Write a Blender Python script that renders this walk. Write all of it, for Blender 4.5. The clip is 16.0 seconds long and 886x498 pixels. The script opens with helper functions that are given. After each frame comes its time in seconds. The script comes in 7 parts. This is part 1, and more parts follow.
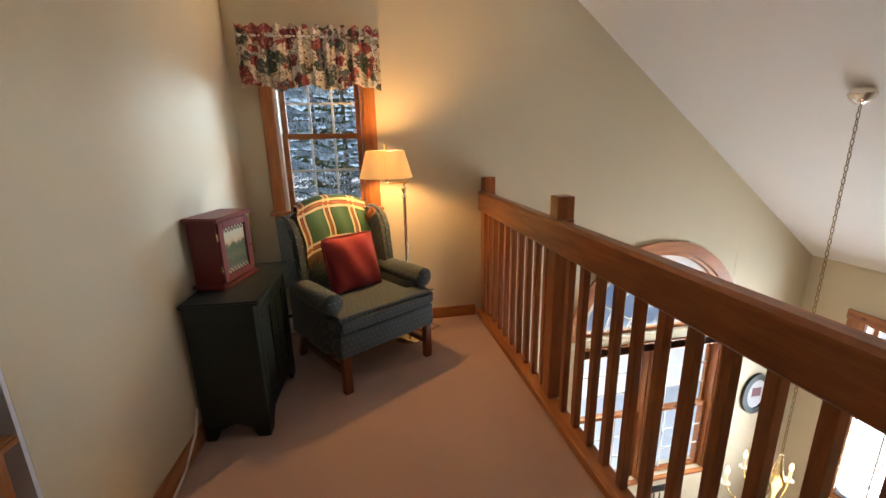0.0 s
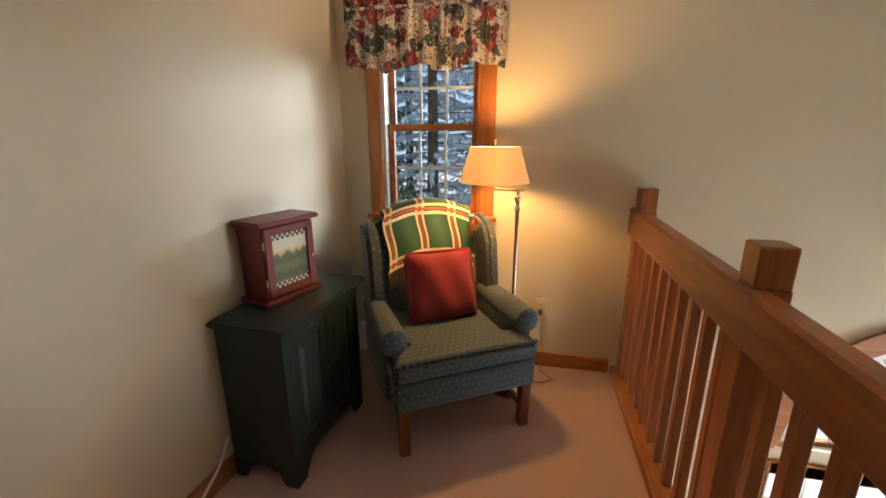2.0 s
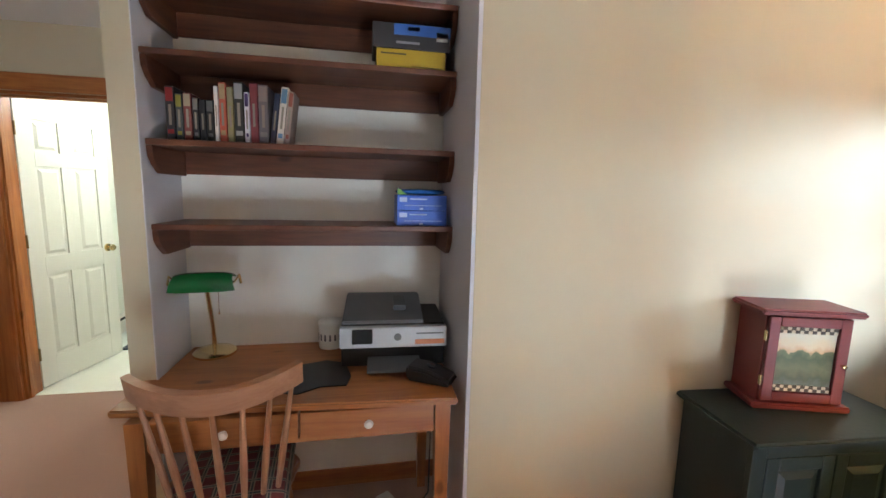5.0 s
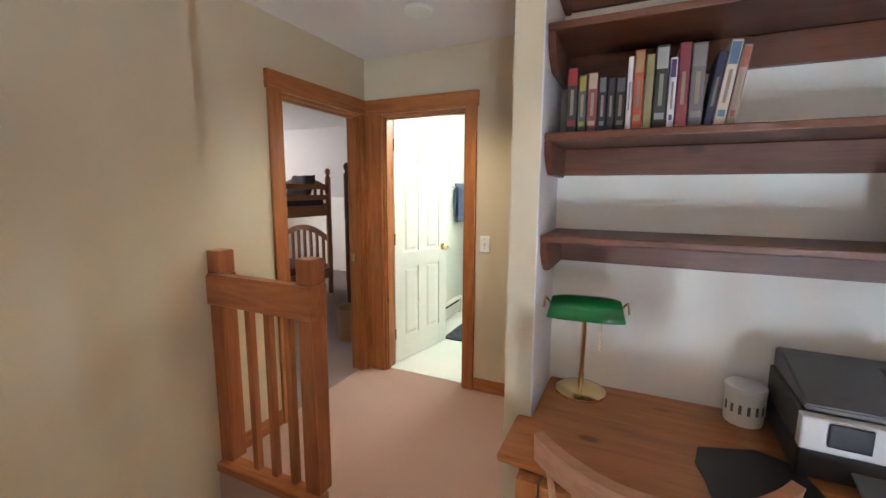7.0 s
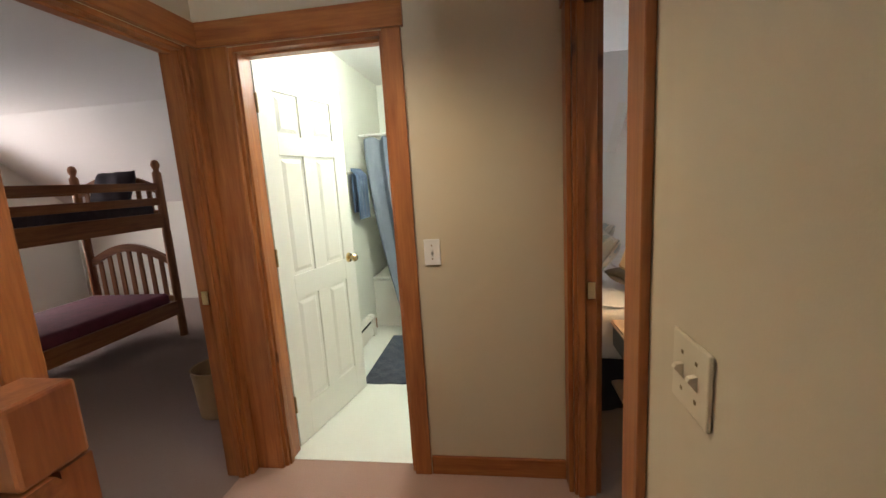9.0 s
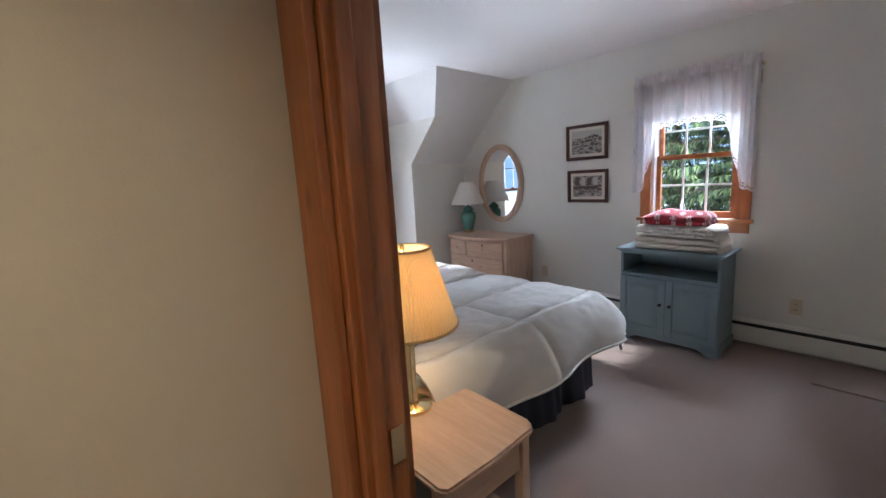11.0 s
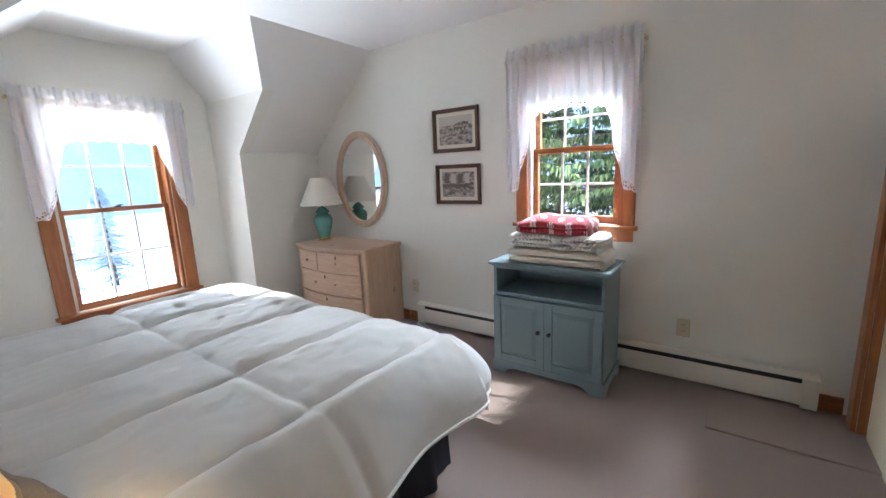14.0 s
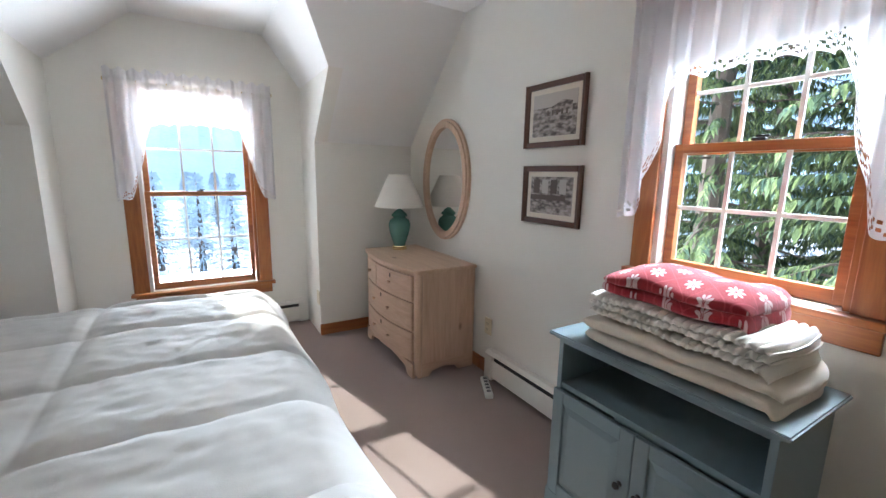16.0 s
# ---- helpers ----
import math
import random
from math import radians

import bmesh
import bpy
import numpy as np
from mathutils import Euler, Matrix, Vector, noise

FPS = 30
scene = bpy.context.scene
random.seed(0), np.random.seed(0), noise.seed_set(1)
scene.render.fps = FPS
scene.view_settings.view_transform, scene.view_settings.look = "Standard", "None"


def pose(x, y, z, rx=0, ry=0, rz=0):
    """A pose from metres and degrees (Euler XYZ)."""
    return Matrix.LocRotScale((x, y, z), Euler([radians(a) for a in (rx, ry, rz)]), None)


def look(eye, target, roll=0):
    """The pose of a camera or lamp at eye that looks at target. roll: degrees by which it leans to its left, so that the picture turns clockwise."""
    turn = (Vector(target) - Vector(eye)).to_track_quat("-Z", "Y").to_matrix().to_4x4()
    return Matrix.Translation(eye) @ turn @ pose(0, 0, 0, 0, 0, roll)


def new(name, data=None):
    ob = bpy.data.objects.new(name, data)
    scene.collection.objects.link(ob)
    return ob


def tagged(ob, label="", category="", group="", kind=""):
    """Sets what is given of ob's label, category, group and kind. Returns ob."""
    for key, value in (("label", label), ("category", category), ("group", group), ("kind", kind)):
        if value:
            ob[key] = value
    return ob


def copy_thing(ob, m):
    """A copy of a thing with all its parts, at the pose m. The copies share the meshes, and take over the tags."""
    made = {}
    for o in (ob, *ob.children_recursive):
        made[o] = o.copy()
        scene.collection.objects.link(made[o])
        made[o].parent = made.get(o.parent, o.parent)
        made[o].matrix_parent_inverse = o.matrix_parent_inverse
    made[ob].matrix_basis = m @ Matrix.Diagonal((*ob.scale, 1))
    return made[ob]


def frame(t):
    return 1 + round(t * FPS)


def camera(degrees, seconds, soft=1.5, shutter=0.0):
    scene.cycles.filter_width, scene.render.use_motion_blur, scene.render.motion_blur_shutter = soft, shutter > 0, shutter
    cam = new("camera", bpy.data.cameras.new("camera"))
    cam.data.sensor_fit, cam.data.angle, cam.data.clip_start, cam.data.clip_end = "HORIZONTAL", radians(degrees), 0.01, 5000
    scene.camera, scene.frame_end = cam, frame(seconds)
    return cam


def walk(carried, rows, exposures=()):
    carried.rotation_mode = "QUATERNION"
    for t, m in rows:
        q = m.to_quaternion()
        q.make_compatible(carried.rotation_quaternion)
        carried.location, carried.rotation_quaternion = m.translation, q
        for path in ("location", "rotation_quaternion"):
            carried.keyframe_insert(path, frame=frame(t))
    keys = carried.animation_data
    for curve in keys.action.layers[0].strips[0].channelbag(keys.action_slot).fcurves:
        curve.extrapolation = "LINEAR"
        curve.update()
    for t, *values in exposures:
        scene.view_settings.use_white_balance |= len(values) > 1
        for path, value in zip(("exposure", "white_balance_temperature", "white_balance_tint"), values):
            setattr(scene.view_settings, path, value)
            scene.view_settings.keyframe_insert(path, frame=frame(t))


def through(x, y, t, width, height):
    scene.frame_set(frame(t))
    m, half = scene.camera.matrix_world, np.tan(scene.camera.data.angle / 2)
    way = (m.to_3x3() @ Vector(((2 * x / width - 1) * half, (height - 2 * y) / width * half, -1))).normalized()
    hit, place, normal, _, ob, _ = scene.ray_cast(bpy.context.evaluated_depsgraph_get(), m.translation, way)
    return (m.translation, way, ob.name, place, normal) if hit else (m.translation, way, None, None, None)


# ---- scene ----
cam = camera(94.5, 16.0)
PATH = [
    (0, (-0.239, 0.018, 1.428), (0.132, 1.917, 0.921), -1.2),
    (0.5, (-0.118, 0.148, 1.427), (0.092, 2.073, 0.926), -0.5),
    (1, (-0.016, 0.361, 1.416), (-0.005, 2.297, 0.915), -0.2),
    (1.5, (0.057, 0.549, 1.422), (-0.138, 2.472, 0.908), -0.2),
    (2, (0.115, 0.703, 1.426), (-0.291, 2.59, 0.899), -0.2),
    (2.5, (0.225, 0.862, 1.436), (-0.42, 2.679, 0.905), -0.6),
    (3, (0.288, 0.941, 1.435), (-0.591, 2.656, 0.901), -0.9),
    (3.5, (0.275, 0.946, 1.439), (-0.878, 2.505, 0.952), -0.7),
    (4, (0.251, 0.901, 1.418), (-1.289, 2.124, 1.052), 0.7),
    (4.5, (0.205, 0.829, 1.435), (-1.608, 1.616, 1.127), 1.3),
    (5, (0.192, 0.764, 1.46), (-1.755, 1.134, 1.187), 1.4),
    (5.2, (0.187, 0.749, 1.461), (-1.783, 0.975, 1.197), 1.2),
    (7.5, (-0.379, 0.086, 1.446), (-2.139, -0.819, 1.16), 0.3),
    (8, (-0.589, -0.073, 1.419), (-2.37, -0.935, 1.129), -0.3),
    (8.6, (-0.896, -0.287, 1.426), (-2.793, -0.836, 1.109), -2.4),
    (9, (-1.133, -0.371, 1.401), (-3.086, -0.65, 1.068), -3.5),
    (9.4, (-1.406, -0.423, 1.411), (-3.379, -0.403, 1.089), -4.1),
    (10, (-1.721, -0.462, 1.396), (-3.616, 0.099, 1.092), -3.6),
    (10.2, (-1.841, -0.467, 1.41), (-3.663, 0.297, 1.101), -3.6),
    (12.3, (-2.424, -0.088, 1.377), (-3.531, 1.536, 1.006), -2.4),
    (12.5, (-2.434, -0.042, 1.385), (-3.502, 1.607, 1.009), -2.4),
    (13, (-2.458, 0.082, 1.373), (-3.481, 1.759, 0.998), -2.9),
    (13.5, (-2.46, 0.317, 1.362), (-3.565, 1.941, 0.986), -3.4),
    (14, (-2.461, 0.565, 1.362), (-3.601, 2.165, 0.989), -2.4),
    (14.5, (-2.536, 0.867, 1.324), (-3.615, 2.509, 0.953), -0.9),
    (15, (-2.588, 1.172, 1.329), (-3.702, 2.792, 0.963), -0.4),
    (15.5, (-2.613, 1.484, 1.323), (-3.989, 2.894, 0.981), 0.0),
    (16, (-2.666, 1.734, 1.354), (-4.355, 2.744, 0.997), 1.0),
]
EXPOSURES = [(0, 0.0, 6700, 10), (2.0, 0.0, 6800, 10), (3.5, 0.1, 6600, 10), (4.0, 0.35, 6150, 10), (5.0, 0.8, 6250, 10), (7.5, 1.25, 6000, 10), (9.0, 0.8, 6400, 13), (9.5, 0.55, 6100, 14), (10.2, 0.55, 5700, 14), (12.3, 1.35, 5600, 8), (14.5, 1.4, 5800, 8), (16, 1.2, 5900, 8)]
walk(cam, [(t, look(eye, target, roll)) for t, eye, target, roll in PATH], EXPOSURES)

# ---------- light of the place ----------
world = bpy.data.worlds.new("world")
scene.world = world
world.use_nodes = True
wn = world.node_tree.nodes
sky = wn.new("ShaderNodeTexSky")
sky.sky_type = "NISHITA"
sky.sun_disc = False
sky.sun_elevation = radians(29.5)
sky.sun_rotation = radians(-103.0)
wn["Background"].inputs[1].default_value = 0.15
world.node_tree.links.new(sky.outputs[0], wn["Background"].inputs[0])

sun = new("sun", bpy.data.lights.new("sun", "SUN"))
sun.data.energy, sun.data.angle, sun.data.color = 5.0, radians(0.55), (1.0, 0.95, 0.86)
SUN_WAY = Vector((math.cos(radians(13.7)), math.sin(radians(13.7)), -math.tan(radians(29.5))))
sun.matrix_world = look((-20, 0, 20), Vector((-20, 0, 20)) + SUN_WAY)


def window_light(name, eye, target, w, h, watts, color=(0.86, 0.93, 1.0)):
    """An area lamp outside a window that stands in for daylight."""
    ob = new(name, bpy.data.lights.new(name, "AREA"))
    ob.data.shape, ob.data.size, ob.data.size_y = "RECTANGLE", w, h
    ob.data.energy, ob.data.color = watts, color
    ob.matrix_world = look(eye, target)
    return ob


def bulb_light(name, at, watts, color, size=0.04):
    ob = new(name, bpy.data.lights.new(name, "POINT"))
    ob.data.energy, ob.data.color, ob.data.shadow_soft_size = watts, color, size
    ob.location = at
    return ob


window_light("daylight_loft", (1.2, 5.6, 2.0), (-0.9, 2.6, 1.4), 0.9, 0.9, 170, (0.60, 0.80, 1.0))
window_light("daylight_great_room_sky", (2.42, 5.4, 1.6), (2.42, 2.6, -1.9), 1.6, 1.2, 140)
window_light("daylight_great_room_side", (4.35, 2.175, -1.15), (0, 1.6, -0.5), 0.8, 1.7, 135, (0.78, 0.89, 1.0))
window_light("daylight_dormer", (-30.0, 1.75, 5.0), (-6.45, 1.75, 1.4), 10.0, 1.2, 4800, (0.86, 0.93, 1.0))
# Two lamps added outside the dormer as snow bounce, to lift the bedroom.
window_light("snow_glare_fill", (-20.0, 1.75, -2.75), (-6.45, 1.75, 1.1), 8.0, 0.7, 3000, (0.95, 0.97, 1.0))
window_light("snow_bounce_fill", (-7.7, 1.75, -0.6), (-3.6, 1.75, 2.3), 2.0, 0.8, 120, (0.95, 0.97, 1.0))
window_light("daylight_bedroom", (-3.34, 4.6, 3.0), (-3.34, 2.8, 0.9), 1.2, 1.0, 300, (0.88, 0.94, 1.0))
# Fill lamp added to brighten the bunk room, behind an unseen window.
window_light("bunk_room_fill", (-4.3, -6.5, 1.4), (-4.0, -2, 1.0), 0.8, 1.0, 24, (1.0, 0.90, 0.84))
bulb_light("floor_lamp_bulb", (-0.07, 2.805, 1.29), 32, (1.0, 0.55, 0.19))
bulb_light("bedside_lamp_bulb", (-3.37, 0.445, 1.02), 3.3, (1.0, 0.74, 0.42))
# Spot added under the hall ceiling to brighten the floor; the fixture is unlit.
hall = new("hall_floor_spot", bpy.data.lights.new("hall_floor_spot", "SPOT"))
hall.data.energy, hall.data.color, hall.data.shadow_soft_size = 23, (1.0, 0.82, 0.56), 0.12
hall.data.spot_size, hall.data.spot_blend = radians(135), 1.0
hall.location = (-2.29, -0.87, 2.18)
bulb_light("bathroom_bulb", (-3.75, -0.75, 2.2), 27, (0.95, 1.0, 0.88), 0.12)
bulb_light("chandelier_bulbs", (2.35, 1.75, -0.95), 8, (1.0, 0.75, 0.45), 0.2)


# ---------- materials ----------
def mat(name, base, rough=0.6, vary=0.08, scale=6.0, fine=0.05, fine_scale=120.0, bump=0.1, metal=0.0, stretch=(1, 1, 1), sheen=0.0, coord="Object", bump_scale=None):
    """A surface with variation at two scales and fine relief."""
    m = bpy.data.materials.new(name)
    m.use_nodes = True
    n, l = m.node_tree.nodes, m.node_tree.links
    b = n["Principled BSDF"]
    tc, mp = n.new("ShaderNodeTexCoord"), n.new("ShaderNodeMapping")
    mp.inputs["Scale"].default_value = stretch
    l.new(tc.outputs[coord], mp.inputs[0])
    big, small = n.new("ShaderNodeTexNoise"), n.new("ShaderNodeTexNoise")
    big.inputs["Scale"].default_value, big.inputs["Detail"].default_value = scale, 3
    small.inputs["Scale"].default_value, small.inputs["Detail"].default_value = fine_scale, 2
    l.new(mp.outputs[0], big.inputs[0])
    l.new(mp.outputs[0], small.inputs[0])
    add = n.new("ShaderNodeMath")
    add.operation = "MULTIPLY_ADD"
    l.new(small.outputs[0], add.inputs[0])
    add.inputs[1].default_value = fine / max(vary, 1e-3)
    l.new(big.outputs[0], add.inputs[2])
    ramp = n.new("ShaderNodeMapRange")
    ramp.inputs[1].default_value, ramp.inputs[2].default_value = 0.25, 0.75 + fine / max(vary, 1e-3)
    ramp.inputs[3].default_value, ramp.inputs[4].default_value = 1 - vary, 1 + vary
    l.new(add.outputs[0], ramp.inputs[0])
    mul = n.new("ShaderNodeMix")
    mul.data_type, mul.blend_type = "RGBA", "MULTIPLY"
    mul.inputs[0].default_value = 1
    mul.inputs[6].default_value = (*base, 1)
    l.new(ramp.outputs[0], mul.inputs[7])
    l.new(mul.outputs[2], b.inputs["Base Color"])
    b.inputs["Roughness"].default_value, b.inputs["Metallic"].default_value = rough, metal
    if sheen:
        b.inputs["Sheen Weight"].default_value = sheen
    if bump:
        bp = n.new("ShaderNodeBump")
        bp.inputs["Strength"].default_value, bp.inputs["Distance"].default_value = bump, 0.004
        l.new(small.outputs[0], bp.inputs["Height"])
        l.new(bp.outputs[0], b.inputs["Normal"])
    return m


def wood(name, light, dark, axis, rough=0.4, knots=True, scale=1.0):
    """Grained wood whose grain runs along the given axis."""
    m = bpy.data.materials.new(name)
    m.use_nodes = True
    n, l = m.node_tree.nodes, m.node_tree.links
    b = n["Principled BSDF"]
    tc, mp = n.new("ShaderNodeTexCoord"), n.new("ShaderNodeMapping")
    mp.inputs["Scale"].default_value = [0.7 * scale if a == axis else 9.0 * scale for a in "xyz"]
    l.new(tc.outputs["Object"], mp.inputs[0])
    oi = n.new("ShaderNodeObjectInfo")
    va = n.new("ShaderNodeVectorMath")
    va.operation = "MULTIPLY_ADD"
    va.inputs[1].default_value = (7.3, 5.1, 9.7)
    l.new(oi.outputs["Random"], va.inputs[0])
    l.new(mp.outputs[0], va.inputs[2])
    g, f = n.new("ShaderNodeTexNoise"), n.new("ShaderNodeTexNoise")
    g.inputs["Scale"].default_value, g.inputs["Detail"].default_value, g.inputs["Distortion"].default_value = 2.2, 4, 1.2
    f.inputs["Scale"].default_value, f.inputs["Detail"].default_value = 14, 3
    l.new(va.outputs[0], g.inputs[0])
    l.new(va.outputs[0], f.inputs[0])
    mx = n.new("ShaderNodeMath")
    mx.operation = "MULTIPLY_ADD"
    mx.inputs[1].default_value = 0.45
    l.new(f.outputs[0], mx.inputs[0])
    l.new(g.outputs[0], mx.inputs[2])
    cr = n.new("ShaderNodeValToRGB")
    cr.color_ramp.elements[0].position, cr.color_ramp.elements[1].position = 0.42, 1.0
    cr.color_ramp.elements[0].color, cr.color_ramp.elements[1].color = (*light, 1), (*dark, 1)
    l.new(mx.outputs[0], cr.inputs[0])
    out = cr.outputs[0]
    if knots:
        v = n.new("ShaderNodeTexVoronoi")
        mk = n.new("ShaderNodeMapping")
        mk.inputs["Scale"].default_value = [1.6 if a == axis else 3.2 for a in "xyz"]
        va2 = n.new("ShaderNodeVectorMath")
        va2.operation = "MULTIPLY_ADD"
        va2.inputs[1].default_value = (3.3, 8.1, 4.7)
        l.new(oi.outputs["Random"], va2.inputs[0])
        l.new(tc.outputs["Object"], mk.inputs[0])
        l.new(mk.outputs[0], va2.inputs[2])
        l.new(va2.outputs[0], v.inputs[0])
        v.inputs["Scale"].default_value = 1.6
        kr = n.new("ShaderNodeMapRange")
        kr.inputs[1].default_value, kr.inputs[2].default_value = 0.05, 0.10
        kr.inputs[3].default_value, kr.inputs[4].default_value = 0.75, 0.0
        l.new(v.outputs["Distance"], kr.inputs[0])
        mix = n.new("ShaderNodeMix")
        mix.data_type = "RGBA"
        l.new(kr.outputs[0], mix.inputs[0])
        l.new(out, mix.inputs[6])
        mix.inputs[7].default_value = (dark[0] * 0.35, dark[1] * 0.3, dark[2] * 0.3, 1)
        out = mix.outputs[2]
    l.new(out, b.inputs["Base Color"])
    b.inputs["Roughness"].default_value = rough
    bp = n.new("ShaderNodeBump")
    bp.inputs["Strength"].default_value, bp.inputs["Distance"].default_value = 0.12, 0.002
    l.new(f.outputs[0], bp.inputs["Height"])
    l.new(bp.outputs[0], b.inputs["Normal"])
    return m


def woods(name, light, dark, rough=0.4, knots=True):
    return {a: wood(name + "_" + a, light, dark, a, rough, knots) for a in "xyz"}


PINE = woods("pine_trim", (0.46, 0.175, 0.05), (0.23, 0.066, 0.017), 0.35)
RAILW = woods("rail_wood", (0.40, 0.135, 0.042), (0.19, 0.052, 0.016), 0.28, False)
SHELF = woods("shelf_wood", (0.17, 0.058, 0.026), (0.07, 0.022, 0.012), 0.42)
DESKW = woods("desk_pine", (0.43, 0.165, 0.045), (0.23, 0.07, 0.018), 0.33)
CHAIRW = woods("chair_wood", (0.42, 0.22, 0.13), (0.27, 0.12, 0.06), 0.35, False)
LEGW = woods("leg_wood", (0.24, 0.075, 0.028), (0.11, 0.03, 0.012), 0.35, False)
BLOND = woods("pickled_wood", (0.66, 0.47, 0.34), (0.50, 0.33, 0.22), 0.42)
BUNKW = woods("bunk_wood", (0.36, 0.15, 0.055), (0.18, 0.06, 0.022), 0.35, False)
BUNKD = woods("dark_bunk_wood", (0.12, 0.045, 0.02), (0.055, 0.02, 0.01), 0.35, False)
FRAMEW = woods("picture_frame_wood", (0.12, 0.045, 0.025), (0.05, 0.02, 0.012), 0.3, False)

WALL_TAN = mat("tan_wall_paint", (0.60, 0.52, 0.37), 0.75, 0.03, 1.2, 0.02, 260, 0.06)
# Pale niche paint, with the window's bluish daylight mixed into the colour.
WALL_NICHE = mat("pale_niche_paint_with_daylight_tint", (0.67, 0.67, 0.71), 0.75, 0.03, 1.2, 0.02, 260, 0.06)
WALL_CREAM = mat("cream_bedroom_paint", (0.78, 0.76, 0.70), 0.75, 0.03, 1.2, 0.02, 260, 0.06)
WALL_BATH = mat("pale_bath_paint", (0.78, 0.80, 0.72), 0.6, 0.03, 1.2, 0.02, 200, 0.05)
CEILING = mat("white_ceiling_paint", (0.80, 0.79, 0.77), 0.85, 0.03, 1.5, 0.02, 220, 0.08)
CARPET = mat("rose_beige_carpet", (0.46, 0.285, 0.22), 0.95, 0.13, 3.5, 0.22, 420, 0.9, sheen=0.3)
CARPET_BED = mat("taupe_rose_carpet", (0.27, 0.195, 0.165), 0.95, 0.12, 3.5, 0.25, 420, 0.9, sheen=0.3)
CARPET_DARK = mat("bunk_room_carpet", (0.25, 0.17, 0.15), 0.95, 0.12, 3.5, 0.22, 420, 0.9, sheen=0.2)
VINYL = mat("white_vinyl_floor", (0.80, 0.82, 0.76), 0.35, 0.04, 3, 0.02, 60, 0.03)
WHITE = mat("white_door_paint", (0.80, 0.80, 0.75), 0.4, 0.02, 4, 0.02, 160, 0.03)
WHITE_P = mat("white_plastic", (0.80, 0.79, 0.74), 0.4, 0.02, 5, 0.01, 90, 0.02)
IVORY = mat("ivory_plastic", (0.66, 0.58, 0.42), 0.4, 0.03, 5, 0.01, 90, 0.02)
VINYLW = mat("window_liner_white", (0.72, 0.70, 0.66), 0.4, 0.03, 4, 0.02, 120, 0.03)
HEATER = mat("cream_heater_enamel", (0.76, 0.73, 0.66), 0.4, 0.03, 4, 0.02, 120, 0.03)
DARK = mat("dark_slot", (0.03, 0.028, 0.026), 0.7, 0.1, 8, 0.05, 80, 0.05)
BRASS = mat("polished_brass", (0.78, 0.62, 0.34), 0.2, 0.05, 12, 0.04, 90, 0.02, 1.0)
OLDBRASS = mat("aged_brass", (0.30, 0.22, 0.11), 0.4, 0.1, 16, 0.06, 90, 0.05, 1.0)
SILVER = mat("brushed_nickel", (0.68, 0.64, 0.58), 0.22, 0.05, 12, 0.04, 90, 0.02, 1.0)
GREEN_CAB = mat("dark_green_paint", (0.008, 0.018, 0.019), 0.42, 0.15, 5, 0.12, 70, 0.12)
RED_CLOCK = mat("barn_red_paint", (0.155, 0.022, 0.024), 0.45, 0.12, 8, 0.08, 90, 0.1)
BLUE_CAB = mat("slate_blue_paint", (0.185, 0.245, 0.265), 0.42, 0.05, 4, 0.04, 140, 0.06)
CUSHION = mat("crimson_velvet", (0.18, 0.006, 0.012), 0.85, 0.14, 9, 0.1, 300, 0.35, sheen=0.08)
SKIRT = mat("navy_bed_skirt", (0.012, 0.013, 0.026), 0.8, 0.2, 6, 0.1, 260, 0.3)
COMFORTER = mat("oyster_comforter", (0.60, 0.58, 0.55), 0.8, 0.03, 3, 0.03, 380, 0.25, sheen=0.25)
LACE = mat("white_cotton", (0.82, 0.80, 0.79), 0.85, 0.03, 5, 0.05, 400, 0.3)
FLEECE = mat("cream_fleece", (0.68, 0.60, 0.50), 0.95, 0.06, 9, 0.1, 260, 0.6, sheen=0.4)
FLEECE_W = mat("white_ribbed_fleece", (0.80, 0.76, 0.70), 0.95, 0.05, 9, 0.1, 260, 0.6, sheen=0.4)
CELADON = mat("celadon_glaze", (0.12, 0.28, 0.23), 0.15, 0.12, 7, 0.06, 40, 0.03)
BLACK_P = mat("black_plastic", (0.015, 0.015, 0.017), 0.4, 0.1, 6, 0.05, 140, 0.06)
GREY_P = mat("grey_plastic", (0.13, 0.135, 0.14), 0.5, 0.06, 6, 0.05, 160, 0.08)
SILVER_P = mat("silver_plastic", (0.60, 0.61, 0.63), 0.4, 0.03, 6, 0.03, 160, 0.04)
SCREEN = mat("dark_glass_screen", (0.02, 0.025, 0.03), 0.1, 0.05, 6, 0.02, 60, 0.0)
NAVY = mat("navy_terry", (0.02, 0.03, 0.06), 0.95, 0.15, 8, 0.2, 320, 0.8, sheen=0.3)
TOWEL = mat("blue_towel", (0.05, 0.09, 0.17), 0.95, 0.15, 8, 0.2, 320, 0.8, sheen=0.3)
CURTAIN_G = mat("grey_blue_shower_curtain", (0.17, 0.20, 0.25), 0.7, 0.08, 5, 0.05, 260, 0.2)
BEDDING = mat("dark_patterned_bedding", (0.05, 0.04, 0.055), 0.9, 0.5, 6, 0.3, 40, 0.3)
MAROON = mat("maroon_quilt", (0.11, 0.02, 0.04), 0.9, 0.4, 9, 0.3, 40, 0.3)
SNOW = mat("snowy_ground", (0.75, 0.78, 0.84), 0.9, 0.15, 0.8, 0.05, 12, 0.4)
PAPER = mat("cream_paper", (0.70, 0.64, 0.54), 0.8, 0.03, 8, 0.02, 160, 0.02)
CORD = mat("white_cord", (0.72, 0.68, 0.62), 0.5, 0.03, 9, 0.02, 90, 0.0)


def plain(name, rgb, rough=0.6):
    return mat(name, rgb, rough, 0.06, 20, 0.05, 160, 0.05)


